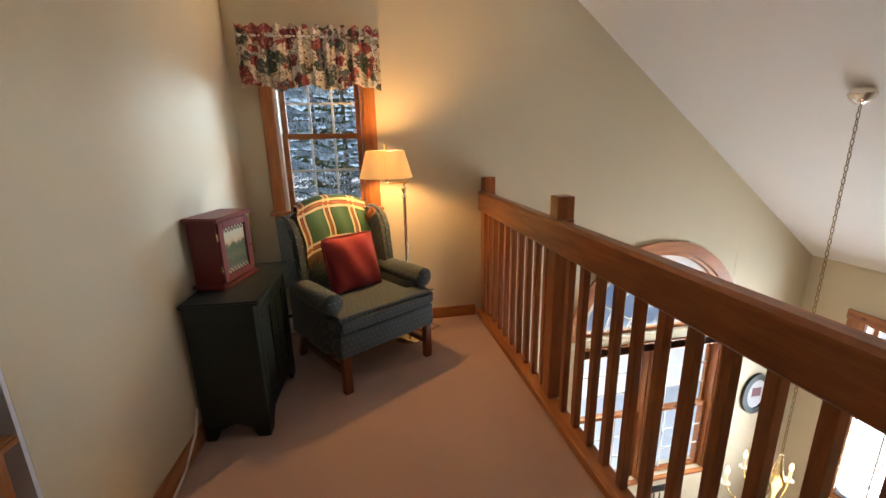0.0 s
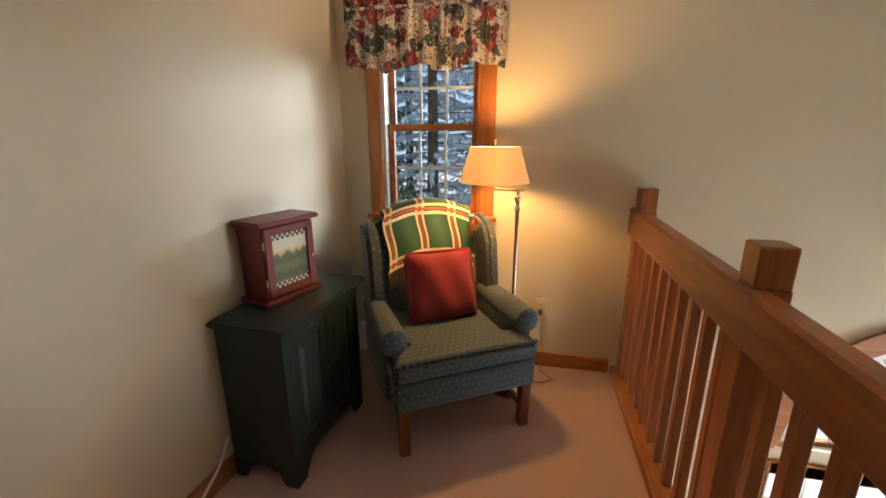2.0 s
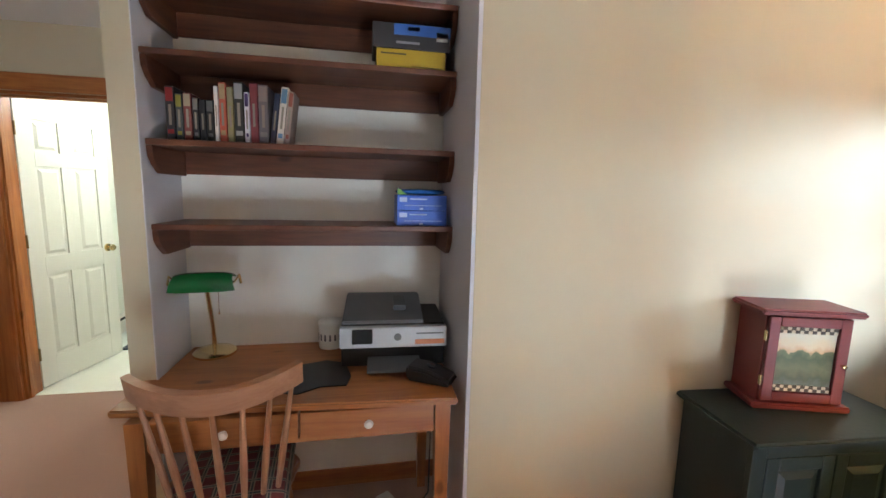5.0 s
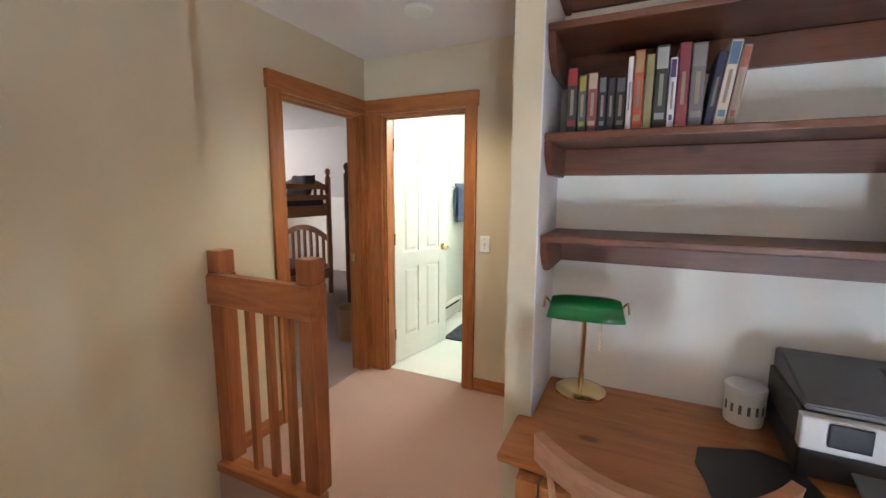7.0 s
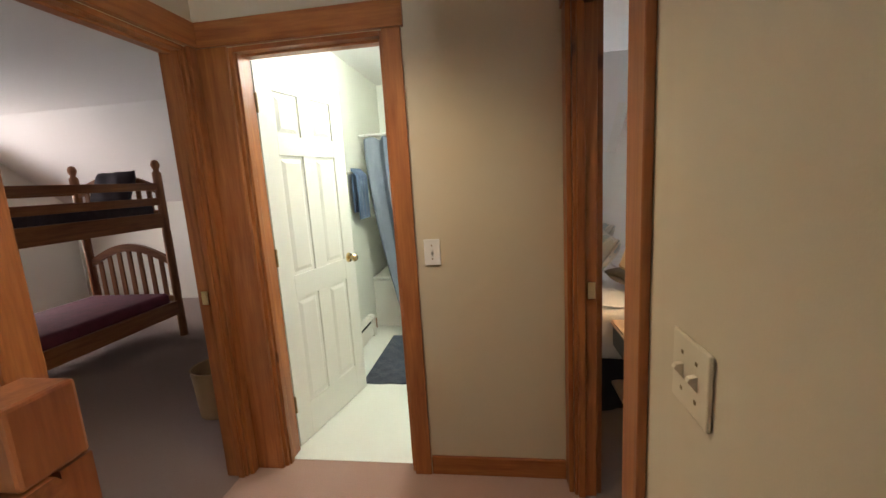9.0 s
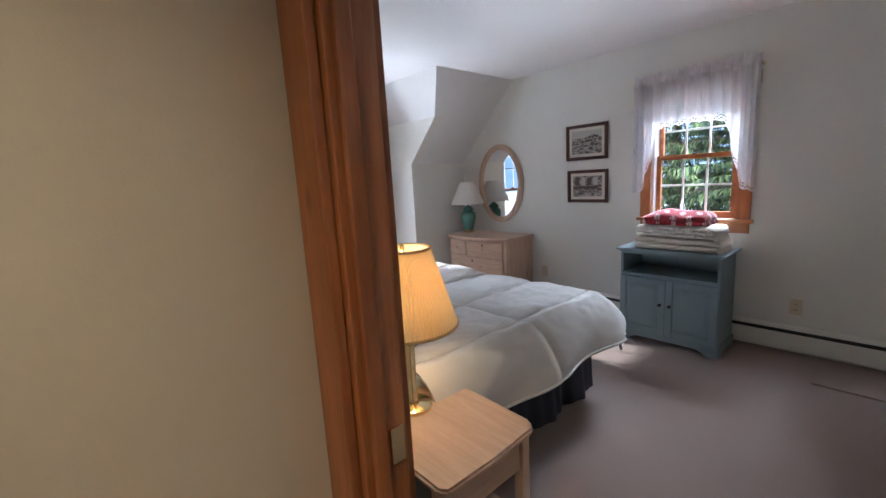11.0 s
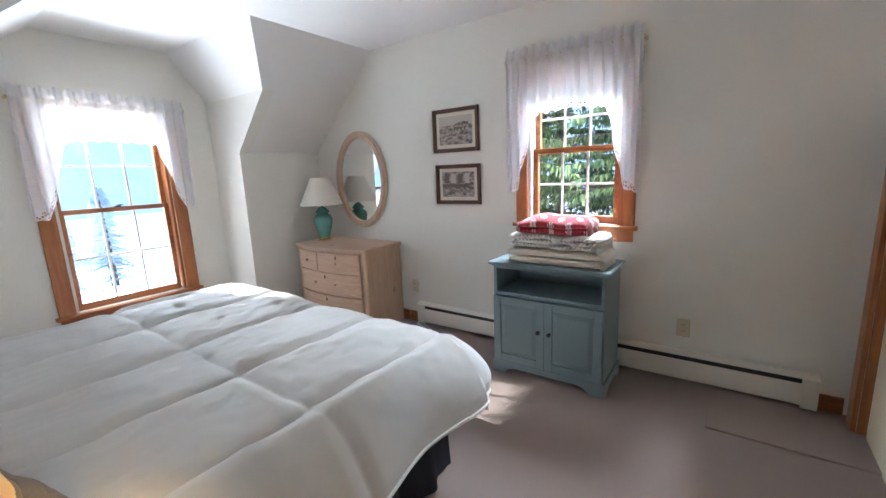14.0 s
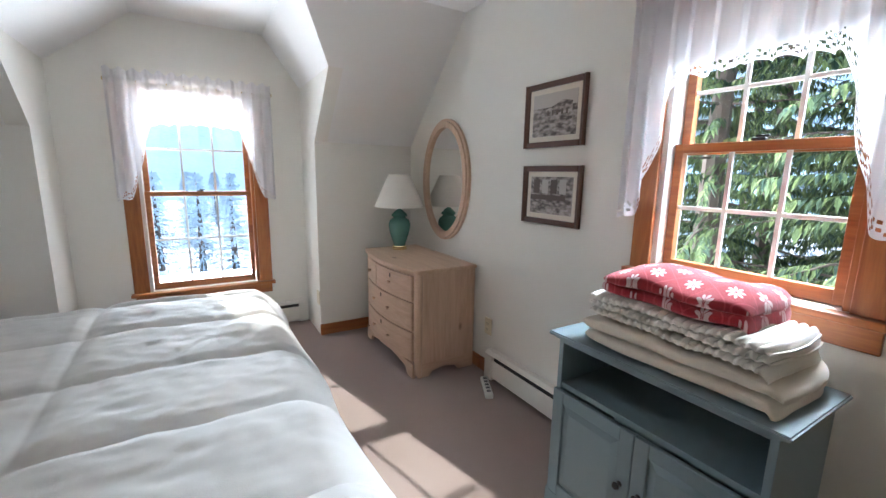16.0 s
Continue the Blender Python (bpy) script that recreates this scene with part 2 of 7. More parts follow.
def glowing_cloth(name, rgb, glow, through=0.0):
    """A lamp's cloth or bulb: it gives off light, and lets its lamp's light through."""
    m = mat(name, rgb, 0.8, 0.05, 10, 0.06, 220, 0.2)
    n, l = m.node_tree.nodes, m.node_tree.links
    b = n["Principled BSDF"]
    b.inputs["Emission Color"].default_value = (1.0, 0.60, 0.22, 1)
    b.inputs["Emission Strength"].default_value = glow
    if through:
        tr, mx = n.new("ShaderNodeBsdfTranslucent"), n.new("ShaderNodeMixShader")
        tr.inputs[0].default_value = (*rgb, 1)
        mx.inputs[0].default_value = through
        l.new(b.outputs[0], mx.inputs[1])
        l.new(tr.outputs[0], mx.inputs[2])
        l.new(mx.outputs[0], n["Material Output"].inputs[0])
    return m


SHADE_LOFT = glowing_cloth("glowing_floor_lamp_shade", (0.80, 0.66, 0.45), 0.25, 0.45)
SHADE_BED = glowing_cloth("glowing_bedside_shade", (0.86, 0.72, 0.50), 0.0, 0.5)
SHADE_OFF = mat("unlit_cream_shade", (0.74, 0.70, 0.63), 0.8, 0.04, 8, 0.05, 220, 0.2)
FLAME = glowing_cloth("glowing_bulb", (1, 0.8, 0.5), 14.0)

GLASS = bpy.data.materials.new("window_glass")
GLASS.use_nodes = True
gb = GLASS.node_tree.nodes["Principled BSDF"]
gb.inputs["Transmission Weight"].default_value, gb.inputs["Roughness"].default_value, gb.inputs["IOR"].default_value = 1.0, 0.0, 1.05
gb.inputs["Base Color"].default_value = (0.97, 0.99, 1.0, 1)
GREENGLASS = mat("green_lamp_glass", (0.006, 0.13, 0.03), 0.12, 0.1, 6, 0.03, 30, 0.0)
MIRROR = bpy.data.materials.new("mirror_glass")
MIRROR.use_nodes = True
mb = MIRROR.node_tree.nodes["Principled BSDF"]
mb.inputs["Metallic"].default_value, mb.inputs["Roughness"].default_value = 1.0, 0.02
mb.inputs["Base Color"].default_value = (0.9, 0.91, 0.9, 1)


# ---------- mesh helpers ----------
def part(name, bm, material, parent=None, label="", smooth=False, at=None):
    me = bpy.data.meshes.new(name)
    if smooth:
        for f in bm.faces:
            f.smooth = True
    bmesh.ops.recalc_face_normals(bm, faces=bm.faces[:])
    bm.to_mesh(me)
    bm.free()
    me.materials.append(material)
    if smooth:
        me.set_sharp_from_angle(angle=radians(42))
    ob = new(name, me)
    if parent is not None:
        ob.parent = parent
    if at is not None:
        ob.matrix_basis = at
    if label:
        tagged(ob, label)
    return ob


def thing(name, label, category, at=None, group="", kind=""):
    ob = new(name)
    ob.empty_display_size = 0.1
    if at is not None:
        ob.matrix_basis = at
    return tagged(ob, label, category, group, kind)


def solo(name, bm, material, label, category, at=None, group="", kind="", smooth=False):
    return tagged(part(name, bm, material, None, "", smooth, at), label, category, group, kind)


def box(x0, y0, z0, x1, y1, z1, bev=0.0, into=None, seg=2):
    bm = bmesh.new()
    m = Matrix.Translation(((x0 + x1) / 2, (y0 + y1) / 2, (z0 + z1) / 2)) @ Matrix.Diagonal((abs(x1 - x0), abs(y1 - y0), abs(z1 - z0), 1))
    bmesh.ops.create_cube(bm, size=1, matrix=m)
    if bev:
        bmesh.ops.bevel(bm, geom=bm.edges[:], offset=bev, segments=seg, affect="EDGES", profile=0.5)
    return merge(into, bm)


def merge(into, bm, m=None):
    if m is not None:
        bm.transform(m)
    if into is None:
        return bm
    me = bpy.data.meshes.new("tmp")
    bm.to_mesh(me)
    into.from_mesh(me)
    bpy.data.meshes.remove(me)
    bm.free()
    return into


def prism(poly, a, b, axis="z", into=None, bev=0.0):
    """A polygon drawn in the two other axes, drawn out from a to b along axis."""
    def put(u, v, w):
        return {"x": (w, u, v), "y": (u, w, v), "z": (u, v, w)}[axis]
    bm = bmesh.new()
    lo, hi = [bm.verts.new(put(u, v, a)) for u, v in poly], [bm.verts.new(put(u, v, b)) for u, v in poly]
    bm.faces.new(lo)
    bm.faces.new(hi[::-1])
    for i in range(len(poly)):
        j = (i + 1) % len(poly)
        bm.faces.new((lo[i], hi[i], hi[j], lo[j]))
    bmesh.ops.recalc_face_normals(bm, faces=bm.faces[:])
    if bev:
        bmesh.ops.bevel(bm, geom=bm.edges[:], offset=bev, segments=2, affect="EDGES")
    return merge(into, bm)


def lathe(profile, seg=24, into=None, m=None, wave=None):
    """A profile of (radius, z) turned about z."""
    bm = bmesh.new()
    rings = []
    for r, z in profile:
        ring = []
        for i in range(seg):
            a = 2 * math.pi * i / seg
            k = r * (wave(a) if wave else 1)
            ring.append(bm.verts.new((k * math.cos(a), k * math.sin(a), z)))
        rings.append(ring)
    for p, q in zip(rings, rings[1:]):
        for i in range(seg):
            j = (i + 1) % seg
            bm.faces.new((p[i], p[j], q[j], q[i]))
    if profile[0][0] > 1e-4 and profile[0] != profile[-1]:
        bm.faces.new(rings[0][::-1])
        bm.faces.new(rings[-1])
    if profile[0] == profile[-1]:
        bmesh.ops.remove_doubles(bm, verts=bm.verts[:], dist=1e-6)
    return merge(into, bm, m)


def tube(points, r, seg=8, into=None):
    """A round rod along points."""
    bm = bmesh.new()
    rings, pts = [], [Vector(p) for p in points]
    side = None
    for i, p in enumerate(pts):
        way = (pts[min(i + 1, len(pts) - 1)] - pts[max(i - 1, 0)]).normalized()
        if side is None:
            side = way.orthogonal().normalized()
        side = (side - way * side.dot(way)).normalized()
        up = way.cross(side)
        rr = r[i] if isinstance(r, (list, tuple)) else r
        rings.append([bm.verts.new(p + rr * (math.cos(2 * math.pi * k / seg) * side + math.sin(2 * math.pi * k / seg) * up)) for k in range(seg)])
    for a, b in zip(rings, rings[1:]):
        for k in range(seg):
            bm.faces.new((a[k], a[(k + 1) % seg], b[(k + 1) % seg], b[k]))
    bm.faces.new(rings[0][::-1])
    bm.faces.new(rings[-1])
    return merge(into, bm)


def sheet(f, nu, nv, thick=0.0, into=None, keep=None):
    """A surface f(u, v) on a grid, with a thickness along its normals; keep(u, v) leaves holes."""
    bm = bmesh.new()
    uv = bm.loops.layers.uv.new("UVMap")
    vs = [[bm.verts.new(f(i / nu, j / nv)) for j in range(nv + 1)] for i in range(nu + 1)]
    for i in range(nu):
        for j in range(nv):
            if keep is None or keep((i + 0.5) / nu, (j + 0.5) / nv):
                face = bm.faces.new((vs[i][j], vs[i + 1][j], vs[i + 1][j + 1], vs[i][j + 1]))
                for loop, (a, b) in zip(face.loops, ((i, j), (i + 1, j), (i + 1, j + 1), (i, j + 1))):
                    loop[uv].uv = (a / nu, b / nv)
    loose = [v for v in bm.verts if not v.link_faces]
    bmesh.ops.delete(bm, geom=loose, context="VERTS")
    if thick:
        bm.normal_update()
        bmesh.ops.solidify(bm, geom=bm.faces[:], thickness=thick)
    return merge(into, bm)


def wall(name, axis, face, back, a, b, z0, z1, openings, material, label="painted plaster wall"):
    """A wall along x or y with its room face and back face, cut by openings (a0, a1, z0, z1)."""
    cuts = sorted({a, b, *(o[0] for o in openings), *(o[1] for o in openings)})
    bm = bmesh.new()
    for u0, u1 in zip(cuts, cuts[1:]):
        mid = (u0 + u1) / 2
        spans = sorted((o[2], o[3]) for o in openings if o[0] < mid < o[1])
        z = z0
        for lo, hi in spans + [(z1, z1)]:
            if lo - z > 1e-4:
                if axis == "x":
                    box(u0, min(face, back), z, u1, max(face, back), lo, into=bm)
                else:
                    box(min(face, back), u0, z, max(face, back), u1, lo, into=bm)
            z = hi
    bmesh.ops.remove_doubles(bm, verts=bm.verts[:], dist=1e-5)
    return solo(name, bm, material, label, "wall", kind="structure")


def slab(name, x0, y0, z0, x1, y1, z1, material, label, category):
    return solo(name, box(x0, y0, z0, x1, y1, z1), material, label, category, kind="structure")


# ---------- the large structure ----------
H = 2.43
slab("floor_loft", -1.15, -0.95, -0.25, 0.74, 3.15, 0, CARPET, "rose beige carpet of the loft", "floor")
slab("floor_loft_niche", -1.74, 0.0, -0.25, -1.15, 1.13, 0, CARPET, "rose beige carpet under the desk", "floor")
slab("floor_hall", -2.945, -1.70, -0.25, -1.48, 0.0, 0, CARPET, "rose beige carpet of the hall", "floor")
slab("floor_hall_link", -1.48, -0.95, -0.25, -1.15, 0.0, 0, CARPET, "rose beige carpet beside the stairs", "floor")
slab("floor_bedroom", -6.6, 0.0, -0.25, -1.75, 3.5, 0, CARPET_BED, "taupe rose carpet of the bedroom", "floor")
slab("floor_bathroom", -5.7, -1.70, -0.25, -2.945, -0.07, 0.002, VINYL, "white vinyl floor of the bathroom", "floor")
slab("floor_bunk_room", -6.2, -6.3, -0.25, -0.95, -1.70, 0, CARPET_DARK, "dim taupe carpet of the bunk room", "floor")
slab("floor_great_room", 0.6, -3.2, -2.9, 4.4, 3.15, -2.75, CARPET, "carpet of the great room below", "floor")

# ceilings
solo("ceiling_loft", box(-2.90, -1.66, H, 1.42, 3.15, H + 0.1), CEILING, "flat white painted ceiling", "ceiling", kind="structure")
solo("ceiling_slope", prism([(1.42, H), (4.3, H - 2.88 * 0.804), (4.3, H - 2.88 * 0.804 + 0.15), (1.42, H + 0.1)], -3.2, 3.15, "y"), CEILING, "sloping white ceiling of the great room", "ceiling", kind="structure")
solo("ceiling_great_room_south", box(0.6, -3.2, H, 1.42, -1.66, H + 0.1), CEILING, "flat white painted ceiling", "ceiling", kind="structure")
solo("ceiling_stair_soffit", prism([(-1.20, H), (0.74, H - 1.0), (0.74, H)], -1.60, -1.15, "y"), CEILING, "sloping soffit over the stairs", "ceiling", kind="structure")
solo("ceiling_bathroom", box(-5.7, -1.70, H, -2.905, -0.07, H + 0.1), CEILING, "white bathroom ceiling", "ceiling", kind="structure")
bm = box(-4.9, -6.3, H - 0.1, -0.95, -1.77, H)
prism([(-6.2, 1.25), (-4.9, H - 0.1), (-4.9, H), (-6.2, 1.35)], -6.3, -1.77, "y", into=bm)
solo("ceiling_bunk_room", bm, CEILING, "white ceiling with a sloping side", "ceiling", kind="structure")

# bedroom ceiling with the dormer cut through its slope
SX, SZ, KX, KZ = -5.17, H, -6.0, 1.59


def slope_z(x):
    return KZ + (x - KX) * (SZ - KZ) / (SX - KX)


D0, D1, F0, F1, DZ, WX = 0.93, 2.545, 1.42, 2.27, 2.05, -6.45
bm = box(SX, 0.0, H, -1.83, 3.38, H + 0.1)
dx = KX + (DZ - KZ) * (SX - KX) / (SZ - KZ)
T = 0.08
for ya, yb, xa in ((0.0, D0 - 0.1, KX), (D1 + 0.1, 3.38, KX), (D0 - 0.1, D0, dx), (D1, D1 + 0.1, dx)):
    prism([(xa, slope_z(xa)), (SX, SZ), (SX, SZ + T), (xa, slope_z(xa) + T)], ya, yb, "y", into=bm)


def quad_slab(pts, lift, into):
    """A four- or three-sided plate with its underside at pts, lifted to a thickness."""
    b2 = bmesh.new()
    lo, hi = [b2.verts.new(p) for p in pts], [b2.verts.new(Vector(p) + Vector(lift)) for p in pts]
    b2.faces.new(lo)
    b2.faces.new(hi[::-1])
    for i in range(len(pts)):
        j = (i + 1) % len(pts)
        b2.faces.new((lo[i], hi[i], hi[j], lo[j]))
    return merge(into, b2)


for y, f in ((D0, F0), (D1, F1)):
    quad_slab([(dx, y, DZ), (SX, y, SZ), (SX, f, SZ)], (0, 0, T), bm)
    quad_slab([(WX, y, DZ), (dx, y, DZ), (SX, f, SZ), (WX, f, SZ)], (0, 0, T), bm)
box(WX, F0, H, SX, F1, H + 0.1, into=bm)
solo("ceiling_bedroom", bm, CEILING, "white ceiling with a slope and a dormer", "ceiling", kind="structure")
for name, y, s in (("wall_dormer_cheek_1", D0, -1), ("wall_dormer_cheek_2", D1, 1)):
    solo(name, prism([(WX, 0), (KX, 0), (KX, KZ), (dx, DZ), (WX, DZ)], y, y + s * 0.1, "y"), WALL_CREAM, "cream painted dormer cheek", "wall", kind="structure")
wall("wall_knee_1", "y", KX, KX - 0.1, 0.0, D0 - 0.1, 0, KZ + 0.02, [], WALL_CREAM, "low cream knee wall under the slope")
wall("wall_knee_2", "y", KX, KX - 0.1, D1 + 0.1, 3.38, 0, KZ + 0.02, [], WALL_CREAM, "low cream knee wall under the slope")

# walls; the loft window, the bedroom window and the dormer window share one build
LOFT_W, BED_W, DORM_W = (-0.785, -0.185, 0.965, 1.98), (-3.685, -3.045, 0.97, 1.95), (1.365, 2.145, 0.42, 1.90)
wall("wall_north_loft", "x", 3.15, 3.32, -1.15, 0.95, -2.75, H, [LOFT_W], WALL_TAN, "tan painted gable wall")
solo("wall_west_loft", prism([(-1.15, 1.132), (-1.045, 3.15), (-1.85, 3.15), (-1.85, 1.132)], 0, H, "z"), WALL_TAN, "tan painted loft wall", "wall", kind="structure")
wall("wall_niche_back", "y", -1.74, -1.80, -0.004, 1.13, 0, H, [], WALL_NICHE, "pale painted back of the desk niche, tinted for blue daylight")
wall("wall_niche_side_1", "x", 1.117, 1.131, -1.74, -1.15, 0, H, [], WALL_NICHE, "pale painted side of the desk niche, tinted for blue daylight")
wall("wall_niche_side_2", "x", 0.0, -0.004, -1.74, -1.422, 0, H, [], WALL_NICHE, "pale painted side of the desk niche, tinted for blue daylight")
wall("wall_hall_end", "x", -0.088, -0.004, -1.74, -1.42, 0, H, [], WALL_TAN, "tan painted end of the hall wall")
wall("wall_hall_north", "x", -0.088, 0.0, -2.89, -1.74, 0, H, [(-2.80, -2.035, 0, 2.02)], WALL_TAN, "tan painted hall wall with the bedroom doorway")
wall("wall_hall_west", "y", -2.89, -3.02, -1.66, 0.0, 0, H, [(-1.51, -0.815, 0, 2.02)], WALL_TAN, "tan painted hall wall with the bathroom doorway")
wall("wall_hall_south", "x", -1.66, -1.77, -3.02, -1.49, -2.75, H, [(-2.825, -2.045, -0.25, 2.02)], WALL_TAN, "tan painted hall wall with the bunk room doorway")
wall("wall_stair", "x", -1.62, -1.775, -1.50, 0.74, -2.75, H, [], WALL_TAN, "tan painted wall beside the stairs")
wall("wall_bedroom_south", "x", 0.0, -0.06, -6.6, -2.89, 0, H, [], WALL_CREAM, "cream painted bedroom wall")
wall("wall_bedroom_south_skin", "x", 0.004, 0.0, -2.89, -1.88, 0, H, [(-2.80, -2.035, 0, 2.02)], WALL_CREAM, "cream painted bedroom wall beside the doorway")
wall("wall_bedroom_east", "y", -1.88, -1.73, 0.0, 3.38, 0, H, [(1.12, 3.20, 0, 2.0)], WALL_CREAM, "cream painted bedroom wall with the closet opening")
wall("wall_bedroom_north", "x", 3.38, 3.52, -6.2, -1.75, 0, H, [BED_W], WALL_CREAM, "cream painted bedroom gable wall")
wall("wall_dormer_west", "y", WX, WX - 0.13, D0 - 0.1, D1 + 0.1, 0, H + 0.1, [DORM_W], WALL_CREAM, "cream painted dormer wall")
wall("wall_bathroom_south", "x", -1.62, -1.66, -5.7, -3.02, 0, H, [], WALL_BATH, "pale green white bathroom wall")
wall("wall_bathroom_north", "x", -0.09, -0.07, -5.7, -3.02, 0, H, [], WALL_BATH, "pale green white bathroom wall")
wall("wall_bathroom_west", "y", -5.6, -5.7, -1.66, 0.0, 0, H, [], WALL_BATH, "pale green white bathroom wall")
wall("wall_bunk_west", "y", -6.1, -6.2, -6.3, -1.66, 0, H, [], WALL_CREAM, "cream painted bunk room wall")
wall("wall_bunk_south", "x", -6.25, -6.35, -6.2, -0.95, 0, H, [(-4.75, -3.85, 0.85, 1.95)], WALL_CREAM, "cream painted bunk room wall")
wall("wall_bunk_east", "y", -1.05, -0.95, -6.25, -1.77, 0, H, [], WALL_CREAM, "cream painted bunk room wall")
wall("wall_bunk_north", "x", -1.78, -1.77, -6.1, -2.825, 0, H, [], WALL_CREAM, "cream painted bunk room wall")
# great room
AX, AR, AZ = 2.42, 0.80, -0.38
wall("wall_north_great_room", "x", 3.15, 3.32, 0.95, 4.3, -2.75, H, [(AX - AR, AX + AR, AZ - 0.0, AZ + AR), (AX - AR, AX + AR, -2.08, -0.56)], WALL_TAN, "tan painted gable wall with an arched window")
bm = bmesh.new()
for s in (-1, 1):
    arc = [(AX + s * AR * math.cos(a), AZ + AR * math.sin(a)) for a in [i * math.pi / 32 for i in range(17)]]
    prism(arc + [(AX + s * AR, AZ + AR)], 3.152, 3.318, "y", into=bm)
part("spandrel", bm, WALL_TAN, bpy.data.objects["wall_north_great_room"])
EAST_W = (1.75, 2.60, -2.10, -0.23)
wall("wall_east_great_room", "y", 4.12, 4.3, -3.2, 3.15, -2.75, 0.5, [EAST_W], WALL_TAN, "tan painted great room wall")
wall("wall_south_great_room", "x", -3.1, -3.2, 0.6, 4.3, -2.75, H, [], WALL_TAN, "tan painted great room wall")
wall("wall_under_loft", "y", 0.72, 0.60, -3.2, 3.15, -2.75, -0.25, [], WALL_TAN, "tan painted wall under the loft")
wall("wall_stair_east", "y", 0.72, 0.60, -3.2, -1.60, -0.25, H, [], WALL_TAN, "tan painted wall past the stairs")
slab("loft_fascia", 0.742, -0.88, -0.27, 0.765, 3.15, -0.02, PINE["y"], "pine fascia board along the loft edge", "trim")

# stairs
stair = thing("staircase", "carpeted stairs going down behind the railing", "stairs", kind="structure")
for i in range(9):
    x = -1.48 + (0 if i == 0 else 0.75 + 0.26 * (i - 1))
    w = 0.75 if i == 0 else 0.26
    part("tread", box(x, -1.62, -0.18 * (i + 1) - 0.2, x + w, -0.95, -0.18 * (i + 1), 0.01), CARPET, stair)


# ---------- trim ----------
def trim(name, x0, y0, z0, x1, y1, z1, axis, label="pine baseboard", category="baseboard", bev=0.004):
    return solo(name, box(x0, y0, z0, x1, y1, z1, bev), PINE[axis], label, category, kind="structure")


BH = 0.095
solo("baseboard", prism([(-1.149, 1.14), (-1.134, 1.14), (-1.03, 3.134), (-1.045, 3.134)], 0, BH, "z"), PINE["y"], "pine baseboard", "baseboard", kind="structure")
trim("baseboard", -1.02, 3.135, 0, 0.64, 3.15, BH, "x")
trim("baseboard", -2.89, -0.735, 0, -2.875, -0.109, BH, "y")
trim("baseboard", -1.938, -0.103, 0, -1.42, -0.088, BH, "x")
trim("baseboard", -1.945, -1.66, 0, -1.505, -1.645, BH, "x")
trim("baseboard", -2.07, 3.365, 0, -1.90, 3.38, BH, "x")
trim("baseboard", -4.86, 3.365, 0, -4.77, 3.38, BH, "x")
trim("baseboard", -6.01, 2.54, 0, -5.995, 3.36, BH, "y")
trim("baseboard", -5.994, 3.365, 0, -4.87, 3.38, BH, "x")
trim("baseboard", -1.74, 0.004, 0, -1.725, 1.113, BH, "y", "dark stained baseboard in the niche")
trim("baseboard", -6.0, 0.005, 0, -2.89, 0.02, BH, "x")


def doorway(name, axis, face, out, a0, a1, top, thick, la=0.09, lb=0.09, label="pine door casing with stepped jamb"):
    """Casing and jambs for an opening from a0 to a1 in a wall whose room face lies at face; out: the way to the room (+1 or -1)."""
    d = thing(name, label, "door frame", kind="structure")

    def put(n, u0, w0, z0, u1, w1, z1, grain, bev=0.003):
        lo, hi = face + out * w0, face + out * w1
        if axis == "x":
            bm = box(u0, min(lo, hi), z0, u1, max(lo, hi), z1, bev)
        else:
            bm = box(min(lo, hi), u0, z0, max(lo, hi), u1, z1, bev)
        part(n, bm, PINE[grain], d)
    g = axis
    if la:
        put("casing", a0 - la, 0, 0, a0 + 0.004, 0.02, top, "z")
    if lb:
        put("casing", a1 - 0.004, 0, 0, a1 + lb, 0.02, top, "z")
    put("head_casing", a0 - la - (0.012 if la > 0.07 else 0), 0, top + 0.001, a1 + lb + (0.012 if lb > 0.07 else 0), 0.026, top + 0.105, g)
    t = 0.02
    put("jamb", a0 - 0.002, -thick - 0.002, 0, a0 + t, -0.001, top, "z")
    put("jamb", a1 - t, -thick - 0.002, 0, a1 + 0.002, -0.001, top, "z")
    put("head_jamb", a0 + t, -thick - 0.002, top - t, a1 - t, -0.001, top + 0.002, g)
    put("stop", a0 + t, -0.045, 0, a0 + t + 0.012, -0.015, top - t, "z")
    put("stop", a1 - t - 0.012, -0.075, 0, a1 - t, -0.04, top - t, "z")
    put("stop", a0 + t + 0.013, -0.075, top - t - 0.012, a1 - t - 0.013, -0.04, top - t, g)
    return d


frame_bath = doorway("door_frame_bathroom", "y", -2.89, 1, -1.51, -0.815, 2.02, 0.13, 0.145, 0.075)
frame_bunk = doorway("door_frame_bunk_room", "x", -1.66, 1, -2.825, -2.045, 2.02, 0.11, 0.043, 0.095)
frame_bed = doorway("door_frame_bedroom", "x", -0.088, -1, -2.80, -2.035, 2.02, 0.09, 0.085, 0.095)
for x0, x1 in ((-2.886, -2.797), (-2.038, -1.944)):
    part("casing", box(x0, 0.0045, 0, x1, 0.028, 2.02, 0.003), PINE["z"], frame_bed)
part("head_casing", box(-2.89, 0.0045, 2.021, -1.934, 0.032, 2.125, 0.003), PINE["x"], frame_bed)
frame_closet = doorway("door_frame_closet", "y", -1.88, -1, 1.12, 3.20, 2.0, 0.12, 0.09, 0.095, "pine closet casing")
part("strike_plate", box(-2.7795, -0.034, 0.895, -2.775, -0.004, 0.965, 0.001), BRASS, frame_bed, "brass strike plate")
part("strike_plate", box(-2.8045, -1.752, 0.895, -2.80, -1.717, 0.96, 0.001), BRASS, frame_bunk, "brass strike plate")


